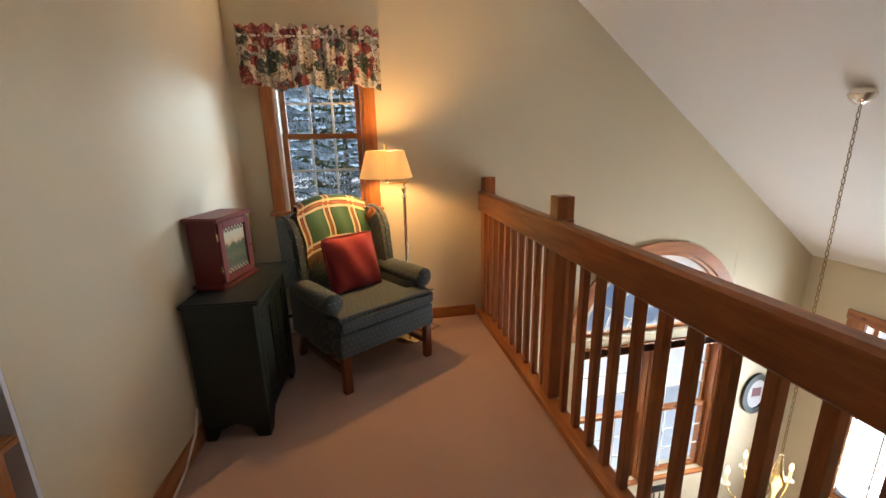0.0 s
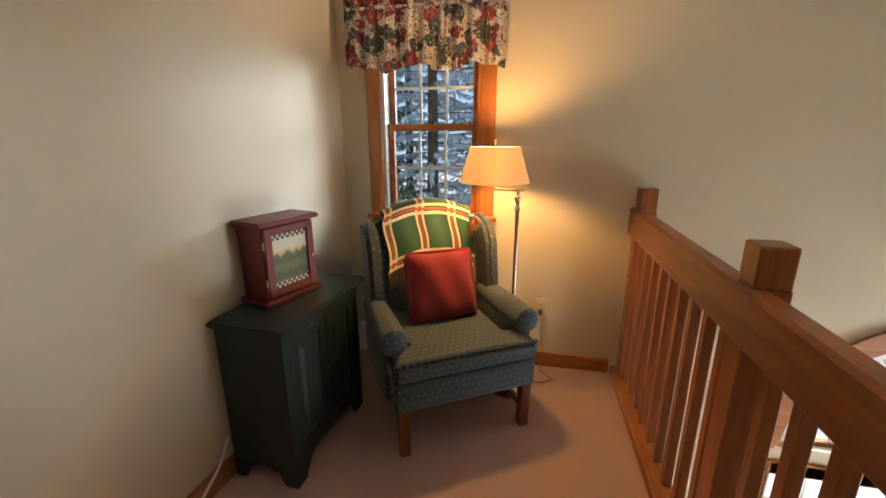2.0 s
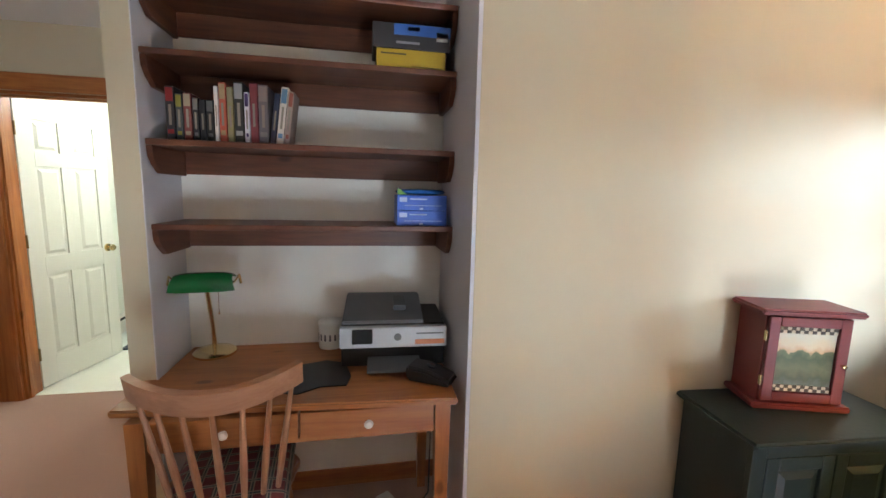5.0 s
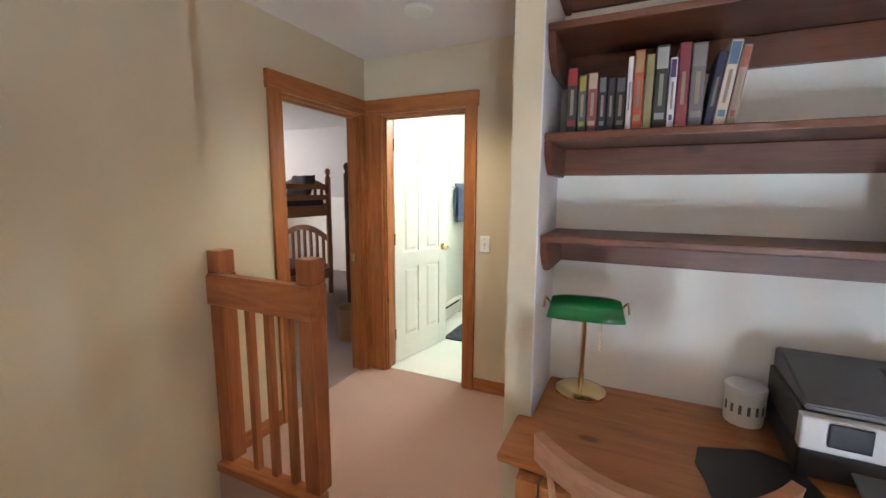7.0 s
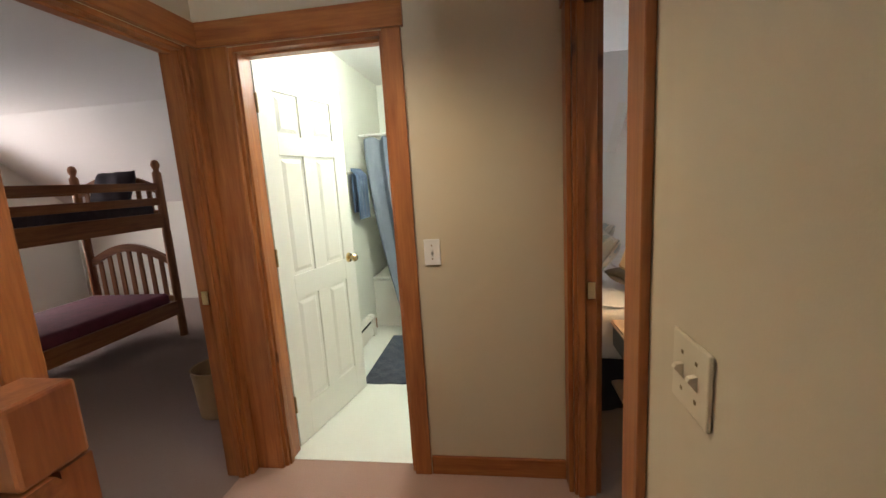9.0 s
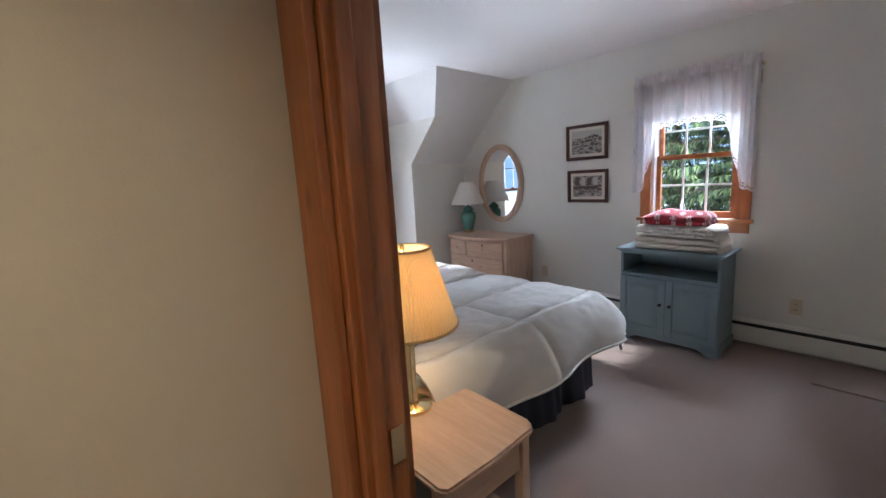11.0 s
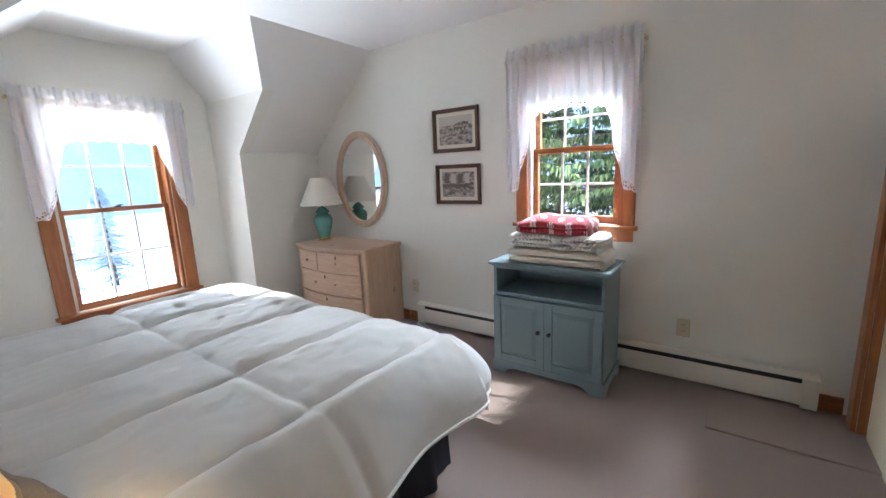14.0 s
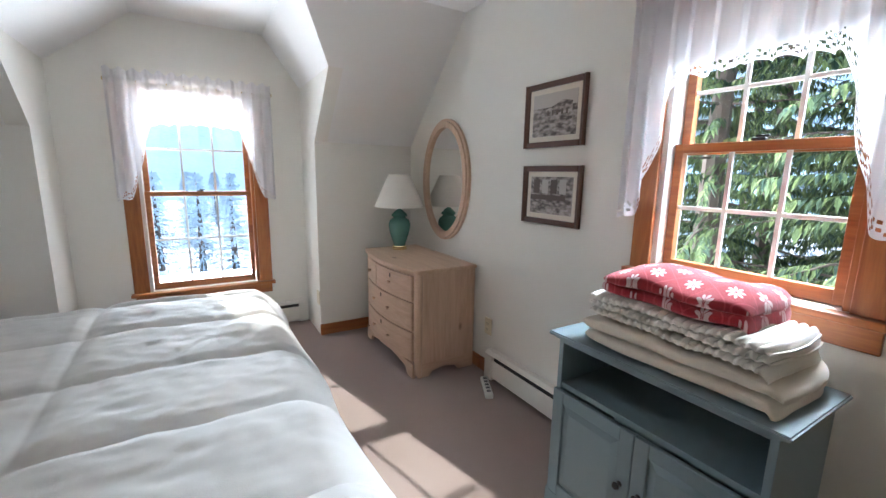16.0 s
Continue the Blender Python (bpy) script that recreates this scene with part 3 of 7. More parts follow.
def window(name, at, w, z0, z1, cols=3, rows=2, casing=0.085, label="pine double-hung window with white grilles", thick=0.15, apron=True):
    """A double-hung window; local x across, the room towards -y, the wall's room face at y 0, origin on the floor."""
    win = thing(name, label, "window", at, kind="structure")
    c, mid = casing, (z0 + z1) / 2 + 0.01
    h = w / 2
    part("casing", box(-h - c, -0.02, z0 - 0.0, -h, 0, z1, 0.003), PINE["z"], win)
    part("casing", box(h, -0.02, z0 - 0.0, h + c, 0, z1, 0.003), PINE["z"], win)
    part("head_casing", box(-h - c - 0.01, -0.024, z1 + 0.001, h + c + 0.01, 0, z1 + 0.09, 0.003), PINE["x"], win)
    part("window_sill", box(-h - c - 0.02, -0.05, z0 - 0.028, h + c + 0.02, 0.06, z0 - 0.001, 0.006), PINE["x"], win)
    if apron:
        part("apron", box(-h - c + 0.005, -0.018, z0 - 0.105, h + c - 0.005, 0, z0 - 0.03, 0.003), PINE["x"], win)
    for s in (-1, 1):
        x0, x1 = sorted((s * h, s * (h - 0.022)))
        part("side_liner", box(x0, 0.001, z0, x1, thick, z1, 0.002), VINYLW if s < 0 else PINE["z"], win)
    part("head_liner", box(-h + 0.023, 0.001, z1 - 0.022, h - 0.023, thick, z1, 0.002), PINE["x"], win)
    for n, a, b, y in (("lower_sash", z0 + 0.001, mid + 0.02, 0.045), ("upper_sash", mid - 0.02, z1 - 0.024, 0.085)):
        x0, x1 = -h + 0.024, h - 0.024
        bm = box(x0, y, a, x0 + 0.035, y + 0.034, b, 0.002)
        box(x1 - 0.035, y, a, x1, y + 0.034, b, 0.002, into=bm)
        bot = 0.05 if n == "lower_sash" else 0.035
        box(x0 + 0.035, y + 0.001, a, x1 - 0.035, y + 0.033, a + bot, 0.002, into=bm)
        box(x0 + 0.035, y + 0.001, b - 0.035, x1 - 0.035, y + 0.033, b, 0.002, into=bm)
        sash = part(n, bm, PINE["x"], win)
        gx0, gx1, gz0, gz1 = x0 + 0.035, x1 - 0.035, a + bot, b - 0.035
        for i in range(1, cols):
            x = gx0 + (gx1 - gx0) * i / cols
            part("muntin", box(x - 0.008, y + 0.006, gz0, x + 0.008, y + 0.016, gz1, 0.002), WHITE_P, sash)
        for j in range(1, rows):
            z = gz0 + (gz1 - gz0) * j / rows
            part("muntin", box(gx0, y + 0.0065, z - 0.008, gx1, y + 0.0155, z + 0.008, 0.002), WHITE_P, sash)
        pane = part("pane", box(gx0 - 0.005, y + 0.018, gz0 - 0.005, gx1 + 0.005, y + 0.021, gz1 + 0.005), GLASS, sash)
        pane.visible_shadow = False
    bm = box(-0.022, 0.03, mid + 0.02, 0.022, 0.05, mid + 0.03, 0.003)
    box(-0.006, 0.02, mid + 0.03, 0.035, 0.034, mid + 0.038, 0.003, into=bm)
    part("sash_lock", bm, DARK, win)
    return win


window("window_1", pose(-0.485, 3.15, 0), 0.60, 0.965, 1.98)
window("window_2", pose(-3.365, 3.38, 0), 0.64, 0.97, 1.95)
window("window_3", pose(WX, 1.755, 0, 0, 0, 90), 0.78, 0.42, 1.90, 3, 2, 0.10)
window("window_4", pose(4.12, 2.175, 0, 0, 0, -90), 0.85, -2.10, -0.23, 3, 3, 0.13)
window("window_5", pose(AX - 0.40, 3.15, 0), 0.79, -2.08, -0.56, 3, 3, 0.005, apron=False)
window("window_6", pose(AX + 0.40, 3.15, 0), 0.79, -2.08, -0.56, 3, 3, 0.005, apron=False)
# Unseen window, added where the bunk room's fill lamp shines in.
window("window_7", pose(-4.3, -6.25, 0, 0, 0, 180), 0.9, 0.85, 1.95)
arch = thing("window_8", "half-round pine window with sunburst grilles", "window", pose(AX, 3.15, AZ), kind="structure")
n = 28


def half_ring(r0, r1, ya, yb):
    pts = [(r1 * math.cos(math.pi * i / n), r1 * math.sin(math.pi * i / n)) for i in range(n + 1)]
    pts += [(r0 * math.cos(math.pi * i / n), r0 * math.sin(math.pi * i / n)) for i in range(n, -1, -1)]
    bm = bmesh.new()
    m = len(pts)
    for i in range(n):
        q = [pts[i], pts[i + 1], pts[m - 2 - i], pts[m - 1 - i]]
        prism(q, ya, yb, "y", into=bm)
    bmesh.ops.remove_doubles(bm, verts=bm.verts[:], dist=1e-5)
    return bm


part("casing", half_ring(0.80, 0.90, -0.022, 0.0), PINE["x"], arch)
part("liner", half_ring(0.765, 0.798, 0.001, 0.15), PINE["x"], arch)
part("arch_sash", half_ring(0.70, 0.764, 0.05, 0.09), VINYLW, arch)
part("sill_rail", box(-0.80, -0.024, -0.18, 0.80, 0.10, -0.10, 0.004), PINE["x"], arch)
part("blue_flashing", box(-0.79, 0.02, -0.10, 0.79, 0.12, -0.03, 0.004), plain("blue_grey_flashing", (0.16, 0.22, 0.34)), arch)
part("bottom_rail", box(-0.70, 0.05, -0.03, 0.70, 0.09, 0.03, 0.003), PINE["x"], arch)
for r in (0.25, 0.48):
    part("muntin_ring", half_ring(r - 0.008, r + 0.008, 0.06, 0.07), WHITE_P, arch)
for k in range(1, 6):
    a = math.pi * k / 6
    part("muntin", tube([(0.25 * math.cos(a), 0.065, 0.25 * math.sin(a)), (0.70 * math.cos(a), 0.065, 0.70 * math.sin(a))], 0.008, 6), WHITE_P, arch)
pane = part("pane", prism([(0.72 * math.cos(math.pi * i / n), 0.72 * math.sin(math.pi * i / n)) for i in range(n + 1)], 0.078, 0.081, "y"), GLASS, arch)
pane.visible_shadow = False


# ---------- railings ----------
def railing(name, at, length, posts, bal, label, start_gap=0.06):
    """A straight guard along local +y with a broad cap, posts at given places and square balusters."""
    r = thing(name, label, "railing", at)
    prof = [(-0.030, 0.893), (0.024, 0.893), (0.030, 0.90), (0.030, 1.032), (0.020, 1.046), (-0.026, 1.046), (-0.036, 1.032), (-0.036, 0.90)]
    part("handrail", prism(prof, 0, length, "y"), RAILW["y"], r)
    part("shoe_rail", box(-0.05, 0, 0, 0.045, length, 0.05, 0.008), PINE["y"], r)
    for y in posts:
        part("post", box(-0.015, y - 0.044, 0.052, 0.075, y + 0.044, 0.892, 0.006), RAILW["z"], r)
        part("post_top", box(-0.015, y - 0.044, 1.0465, 0.075, y + 0.044, 1.16, 0.006), RAILW["z"], r)
        part("post_back", box(0.0305, y - 0.044, 0.8925, 0.075, y + 0.044, 1.0455), RAILW["z"], r)
    y = start_gap
    while y < length - 0.03:
        if all(abs(y - p) > 0.075 for p in posts):
            part("baluster", box(0.0, y - 0.018, 0.051, 0.035, y + 0.018, 0.892, 0.003), RAILW["z"], r)
        y += bal
    return r


railing("railing", pose(0.70, -0.85, 0), 3.995, (0.05, 2.727, 3.94), 0.126, "long reddish wooden guard railing along the loft edge")
railing("stair_railing", pose(-1.521, -0.963, 0, 0, 0, 180), 0.69, (0.05, 0.628), 0.125, "short reddish wooden railing beside the stairs", 0.18)
railing("stair_railing", pose(0.62, -0.93, 0, 0, 0, 90), 0.98, (0.05, 0.93), 0.126, "reddish wooden railing along the stairwell")


# ---------- patterned cloths ----------
def node_mat(name, rough=0.85, sheen=0.2):
    m = bpy.data.materials.new(name)
    m.use_nodes = True
    b = m.node_tree.nodes["Principled BSDF"]
    b.inputs["Roughness"].default_value = rough
    b.inputs["Sheen Weight"].default_value = sheen
    return m, m.node_tree.nodes, m.node_tree.links, b


def mixed(n, l, fac, a, b):
    mix = n.new("ShaderNodeMix")
    mix.data_type = "RGBA"
    l.new(fac, mix.inputs[0])
    for s, v in ((6, a), (7, b)):
        if isinstance(v, tuple):
            mix.inputs[s].default_value = (*v, 1)
        else:
            l.new(v, mix.inputs[s])
    return mix.outputs[2]


def band(n, l, value, lo, hi):
    """1 where value lies between lo and hi."""
    a, b, c = (n.new("ShaderNodeMath") for _ in range(3))
    a.operation, b.operation, c.operation = "GREATER_THAN", "LESS_THAN", "MULTIPLY"
    l.new(value, a.inputs[0])
    l.new(value, b.inputs[0])
    a.inputs[1].default_value, b.inputs[1].default_value = lo, hi
    l.new(a.outputs[0], c.inputs[0])
    l.new(b.outputs[0], c.inputs[1])
    return c.outputs[0]


def wrapped(n, l, value, times, op="FRACT"):
    a, b = n.new("ShaderNodeMath"), n.new("ShaderNodeMath")
    a.operation, b.operation = "MULTIPLY", op
    a.inputs[1].default_value = times
    l.new(value, a.inputs[0])
    l.new(a.outputs[0], b.inputs[0])
    return b.outputs[0]


def weave_bump(n, l, b, scale=350, strength=0.3):
    t, bp = n.new("ShaderNodeTexNoise"), n.new("ShaderNodeBump")
    tc = n.new("ShaderNodeTexCoord")
    l.new(tc.outputs["Object"], t.inputs[0])
    t.inputs["Scale"].default_value = scale
    bp.inputs["Strength"].default_value, bp.inputs["Distance"].default_value = strength, 0.003
    l.new(t.outputs[0], bp.inputs["Height"])
    l.new(bp.outputs[0], b.inputs["Normal"])


def plaid(name, ground, dark, line, accent, nu, nv):
    m, n, l, b = node_mat(name)
    tc, sp = n.new("ShaderNodeTexCoord"), n.new("ShaderNodeSeparateXYZ")
    l.new(tc.outputs["UV"], sp.inputs[0])
    u, v = wrapped(n, l, sp.outputs[0], nu), wrapped(n, l, sp.outputs[1], nv)
    col = mixed(n, l, band(n, l, u, 0.0, 0.30), ground, dark)
    col = mixed(n, l, band(n, l, v, 0.0, 0.22), col, dark)
    for w in (u, v):
        for lo, hi, c in ((0.0, 0.07, line), (0.10, 0.15, accent), (0.18, 0.25, line)):
            col = mixed(n, l, band(n, l, w, lo, hi), col, c)
    l.new(col, b.inputs["Base Color"])
    weave_bump(n, l, b)
    return m


PLAID = plaid("green_plaid_wool", (0.020, 0.075, 0.032), (0.035, 0.05, 0.035), (0.62, 0.52, 0.36), (0.36, 0.08, 0.03), 2.7, 2.0)
PLAID_RED = plaid("red_plaid_cushion", (0.16, 0.03, 0.035), (0.05, 0.06, 0.05), (0.30, 0.24, 0.20), (0.03, 0.06, 0.07), 7, 7)


def flecked(name, base, fleck, per_m, size):
    """Cloth with small woven flecks in staggered rows."""
    m, n, l, b = node_mat(name)
    tc = n.new("ShaderNodeTexCoord")
    big = n.new("ShaderNodeTexNoise")
    big.inputs["Scale"].default_value = 5
    l.new(tc.outputs["Object"], big.inputs[0])
    v = n.new("ShaderNodeTexVoronoi")
    v.inputs["Scale"].default_value, v.inputs["Randomness"].default_value = per_m, 0.15
    v.voronoi_dimensions = "2D"
    both = n.new("ShaderNodeCombineXYZ")
    for k, way in enumerate(((1.0, 0.5, 0.5), (0.0, 1.0, -1.0))):
        dt = n.new("ShaderNodeVectorMath")
        dt.operation = "DOT_PRODUCT"
        dt.inputs[1].default_value = way
        l.new(tc.outputs["Object"], dt.inputs[0])
        l.new(dt.outputs["Value"], both.inputs[k])
    l.new(both.outputs[0], v.inputs["Vector"])
    b.inputs["Roughness"].default_value, b.inputs["Specular IOR Level"].default_value = 0.92, 0.2
    lt = n.new("ShaderNodeMath")
    lt.operation = "LESS_THAN"
    lt.inputs[1].default_value = size
    l.new(v.outputs["Distance"], lt.inputs[0])
    dark = tuple(c * 0.75 for c in base)
    l.new(mixed(n, l, lt.outputs[0], mixed(n, l, big.outputs[0], dark, tuple(c * 1.25 for c in base)), fleck), b.inputs["Base Color"])
    weave_bump(n, l, b)
    return m


UPHOL = flecked("slate_flecked_upholstery", (0.050, 0.066, 0.070), (0.20, 0.195, 0.155), 30, 0.115)


def floral(name):
    m, n, l, b = node_mat(name)
    tc = n.new("ShaderNodeTexCoord")
    mp = n.new("ShaderNodeMapping")
    mp.inputs["Scale"].default_value = (1, 1, 1)
    l.new(tc.outputs["Object"], mp.inputs[0])
    w = n.new("ShaderNodeTexNoise")
    w.inputs["Scale"].default_value, w.inputs["Detail"].default_value = 14, 2
    l.new(mp.outputs[0], w.inputs[0])
    va = n.new("ShaderNodeVectorMath")
    va.operation = "MULTIPLY_ADD"
    va.inputs[1].default_value = (0.09, 0.09, 0.09)
    l.new(w.outputs["Color"], va.inputs[0])
    l.new(mp.outputs[0], va.inputs[2])
    v = n.new("ShaderNodeTexVoronoi")
    v.inputs["Scale"].default_value = 13
    l.new(va.outputs[0], v.inputs[0])
    sep = n.new("ShaderNodeSeparateColor")
    l.new(v.outputs["Color"], sep.inputs[0])
    cr = n.new("ShaderNodeValToRGB")
    cr.color_ramp.interpolation = "CONSTANT"
    stops = [(0.0, (0.56, 0.48, 0.38)), (0.16, (0.20, 0.012, 0.02)), (0.40, (0.03, 0.06, 0.04)), (0.56, (0.30, 0.05, 0.05)), (0.70, (0.48, 0.40, 0.30)), (0.78, (0.09, 0.012, 0.02)), (0.90, (0.05, 0.08, 0.09))]
    el = cr.color_ramp.elements
    el[0].position, el[0].color = stops[0][0], (*stops[0][1], 1)
    el[1].position, el[1].color = stops[1][0], (*stops[1][1], 1)
    for p, c in stops[2:]:
        e = el.new(p)
        e.color = (*c, 1)
    l.new(sep.outputs[0], cr.inputs[0])
    petal = n.new("ShaderNodeMath")
    petal.operation = "GREATER_THAN"
    petal.inputs[1].default_value = 0.60
    l.new(v.outputs["Distance"], petal.inputs[0])
    f2 = n.new("ShaderNodeTexNoise")
    f2.inputs["Scale"].default_value = 60
    l.new(va.outputs[0], f2.inputs[0])
    col = mixed(n, l, petal.outputs[0], cr.outputs[0], (0.60, 0.54, 0.45))
    col = mixed(n, l, band(n, l, f2.outputs[0], 0.56, 0.64), col, (0.05, 0.015, 0.015))
    col = mixed(n, l, band(n, l, f2.outputs[0], 0.30, 0.38), col, (0.52, 0.36, 0.30))
    l.new(col, b.inputs["Base Color"])
    weave_bump(n, l, b, 300, 0.2)
    return m


FLORAL = floral("rose_floral_cotton")


def puff(sx, sy, sz, power=2.6, nu=28, nv=14, into=None, m=None):
    """A rounded cushion body."""
    bm = bmesh.new()
    bmesh.ops.create_uvsphere(bm, u_segments=nu, v_segments=nv, radius=1)
    for v in bm.verts:
        c = v.co
        q = [math.copysign(abs(k) ** (2 / power), k) for k in c]
        v.co = Vector((q[0] * sx, q[1] * sy, q[2] * sz))
    return merge(into, bm, m)


def pillow_mesh(w, h, t, nu=26):
    """A square scatter cushion, plump in the middle with pinched edges; local x and z across, y deep."""
    def face(s):
        def f(u, v):
            x, z = 2 * u - 1, 2 * v - 1
            d = max(0.0, (1 - abs(x) ** 3.2) * (1 - abs(z) ** 3.2)) ** 0.55
            k = 1 - 0.05 * (1 - abs(x)) * abs(z) ** 3
            k2 = 1 - 0.05 * (1 - abs(z)) * abs(x) ** 3
            return (x * w / 2 * k2, s * (t / 2 * d + 0.004) + 0.006 * math.sin(7 * x + 3 * z), z * h / 2 * k)
        return f
    bm = sheet(face(1), nu, nu)
    sheet(face(-1), nu, nu, into=bm)
    return bm


# ---------- loft: wing chair, throw, cushion ----------
def shallow(t):
    """Draws a thing's parts in to nine tenths of their depth."""
    for c in t.children:
        c.data.transform(Matrix.Diagonal((1, 0.9, 1, 1)))
    return t


def wing_chair(at):
    c = thing("wing_armchair", "slate blue flecked wing armchair on dark wooden legs", "armchair", at)
    part("seat_frame", box(-0.352, -0.385, 0.235, 0.352, 0.30, 0.385, 0.02, seg=3), UPHOL, c, smooth=True)
    tpoly = [(-0.36, -0.40), (0.36, -0.40), (0.365, -0.24), (0.265, -0.20), (0.26, 0.24), (-0.26, 0.24), (-0.265, -0.20), (-0.365, -0.24)]
    part("seat_cushion", prism(tpoly, 0.375, 0.485, "z", bev=0.028), UPHOL, c, smooth=True)
    part("cushion_piping", tube([(x * 1.0, y, 0.482) for x, y in [(-0.35, -0.385), (0.35, -0.385)]], 0.006), UPHOL, c)

    def back(u, v):
        x = (2 * u - 1) * 0.30
        top = 1.05 - 0.085 * abs(2 * u - 1) ** 2.2
        z = 0.36 + v * (top - 0.36)
        return (x, 0.235 + 0.14 * v + 0.03 * abs(2 * u - 1) ** 2 * -1, z)
    bm = sheet(back, 24, 18, 0.11)
    bmesh.ops.recalc_face_normals(bm, faces=bm.faces[:])
    part("backrest", bm, UPHOL, c, smooth=True)
    for s in (-1, 1):
        wing = [(0.36, 0.50), (0.10, 0.50), (0.085, 0.62), (0.10, 0.72), (0.12, 0.86), (0.17, 0.95), (0.25, 0.99), (0.34, 1.0), (0.40, 0.97)]
        part("wing", prism(wing, s * 0.295, s * 0.365, "x", bev=0.022), UPHOL, c, smooth=True)
        m = Matrix.Translation((s * 0.335, 0.0, 0.555)) @ Euler((radians(90), 0, 0)).to_matrix().to_4x4()
        bm = lathe([(0.0, 0.33), (0.045, 0.327), (0.062, 0.31), (0.066, 0.10), (0.06, -0.20), (0.045, -0.26), (0.0, -0.265)], 18, m=m)
        box(s * 0.335 - 0.045, -0.27, 0.24, s * 0.335 + 0.045, 0.26, 0.56, 0.02, into=bm)
        part("arm", bm, UPHOL, c, smooth=True)
        part("leg", prism([(s * 0.285, 0), (s * 0.335, 0), (s * 0.335, 0.24), (s * 0.285, 0.24)], -0.375, -0.325, "y", bev=0.004), LEGW["z"], c)
        bm = bmesh.new()
        quad_slab([(s * 0.27, 0.34, 0), (s * 0.315, 0.34, 0), (s * 0.315, 0.385, 0), (s * 0.27, 0.385, 0)], (0, -0.11, 0.24), bm)
        part("leg", bm, LEGW["z"], c)
        part("side_stretcher", box(s * 0.30 - 0.012, -0.326, 0.10, s * 0.30 + 0.012, 0.31, 0.135, 0.003), LEGW["y"], c)
    part("cross_stretcher", box(-0.287, -0.06, 0.10, 0.287, -0.035, 0.135, 0.003), LEGW["x"], c)
    return c


CHAIR = pose(-0.30, 2.655, 0, 0, 0, 32)
shallow(wing_chair(CHAIR))


def throw_surface(u, v):
    x = -0.245 + 0.50 * u
    e = abs(x / 0.30)
    top = 1.052 - 0.085 * e ** 2.2 + 0.014
    s = v * 0.50
    wave = 0.008 * math.sin(19 * u + 3 * v)
    if s < 0.30:
        z = top - 0.30 + s
        return (x + 0.012 * math.sin(9 * v), 0.235 + 0.14 * (z - 0.36) / (top - 0.36) - 0.03 * e ** 2 - 0.075 + wave, z)
    a = min(1.0, (s - 0.30) / 0.13) * math.pi
    if a < math.pi:
        return (x, 0.36 - 0.03 * e ** 2 - 0.06 * math.cos(a) + 0.005, top + 0.03 * math.sin(a))
    return (x, 0.425 - 0.03 * e ** 2, top - (s - 0.43))


blanket = thing("throw_blanket", "green plaid wool throw with fringe over the chair back", "blanket", CHAIR)
part("cloth", sheet(throw_surface, 44, 40, 0.006), PLAID, blanket, smooth=True)
bm = bmesh.new()
for i in range(40):
    p = Vector(throw_surface(i / 39, 0.0))
    if i < 14 or i > 34:
        tube([p, p + Vector((0.004, -0.006, -0.03)), p + Vector((random.uniform(-0.008, 0.008), -0.004, -0.085))], [0.004, 0.0035, 0.002], 5, into=bm)
tagged(part("fringe", bm, plain("tan_fringe", (0.36, 0.20, 0.09), 0.9), blanket), kind="stuff")
bm = bmesh.new()
for i in range(26):
    p = Vector(throw_surface(0.97, 0.62 + 0.2 * i / 26)) + Vector((0.0, -0.12, -0.02 - 0.004 * i))
    tube([p, p + Vector((random.uniform(-0.02, 0.03), -0.01, -0.03)), p + Vector((random.uniform(-0.02, 0.03), -0.01, -0.06))], [0.005, 0.004, 0.002], 5, into=bm)
tagged(part("side_fringe", bm, plain("rust_fringe", (0.28, 0.10, 0.03), 0.9), blanket), kind="stuff")
shallow(blanket)

cush = thing("scatter_cushion", "crimson velvet cushion with corded edge on the armchair", "cushion", CHAIR @ pose(0.015, 0.08, 0.655, -17, 0, 0))
part("cover", pillow_mesh(0.37, 0.37, 0.15), CUSHION, cush, smooth=True)
loop = []
for k in range(49):
    t = k / 48 * 4
    e, f = int(t) % 4, t - int(t)
    x, z = [(-1 + 2 * f, -1), (1, -1 + 2 * f), (1 - 2 * f, 1), (-1, 1 - 2 * f)][e]
    r = 0.955 if abs(x) > 0.97 and abs(z) > 0.97 else 1.0
    loop.append((x * 0.186 * r, 0, z * 0.186 * r))
part("piping", tube(loop, 0.008), CUSHION, cush)


# ---------- loft: cabinet and picture box ----------
def raised_panel(x0, z0, x1, z1, y, into, d=0.008, inset=0.03):
    """A raised field on a door, proud of y towards -y."""
    b2 = bmesh.new()
    lo = [b2.verts.new(p) for p in ((x0, y, z0), (x1, y, z0), (x1, y, z1), (x0, y, z1))]
    hi = [b2.verts.new(p) for p in ((x0 + inset, y - d, z0 + inset), (x1 - inset, y - d, z0 + inset), (x1 - inset, y - d, z1 - inset), (x0 + inset, y - d, z1 - inset))]
    b2.faces.new(hi)
    b2.faces.new(lo[::-1])
    for i in range(4):
        j = (i + 1) % 4
        b2.faces.new((lo[i], lo[j], hi[j], hi[i]))
    return merge(into, b2)


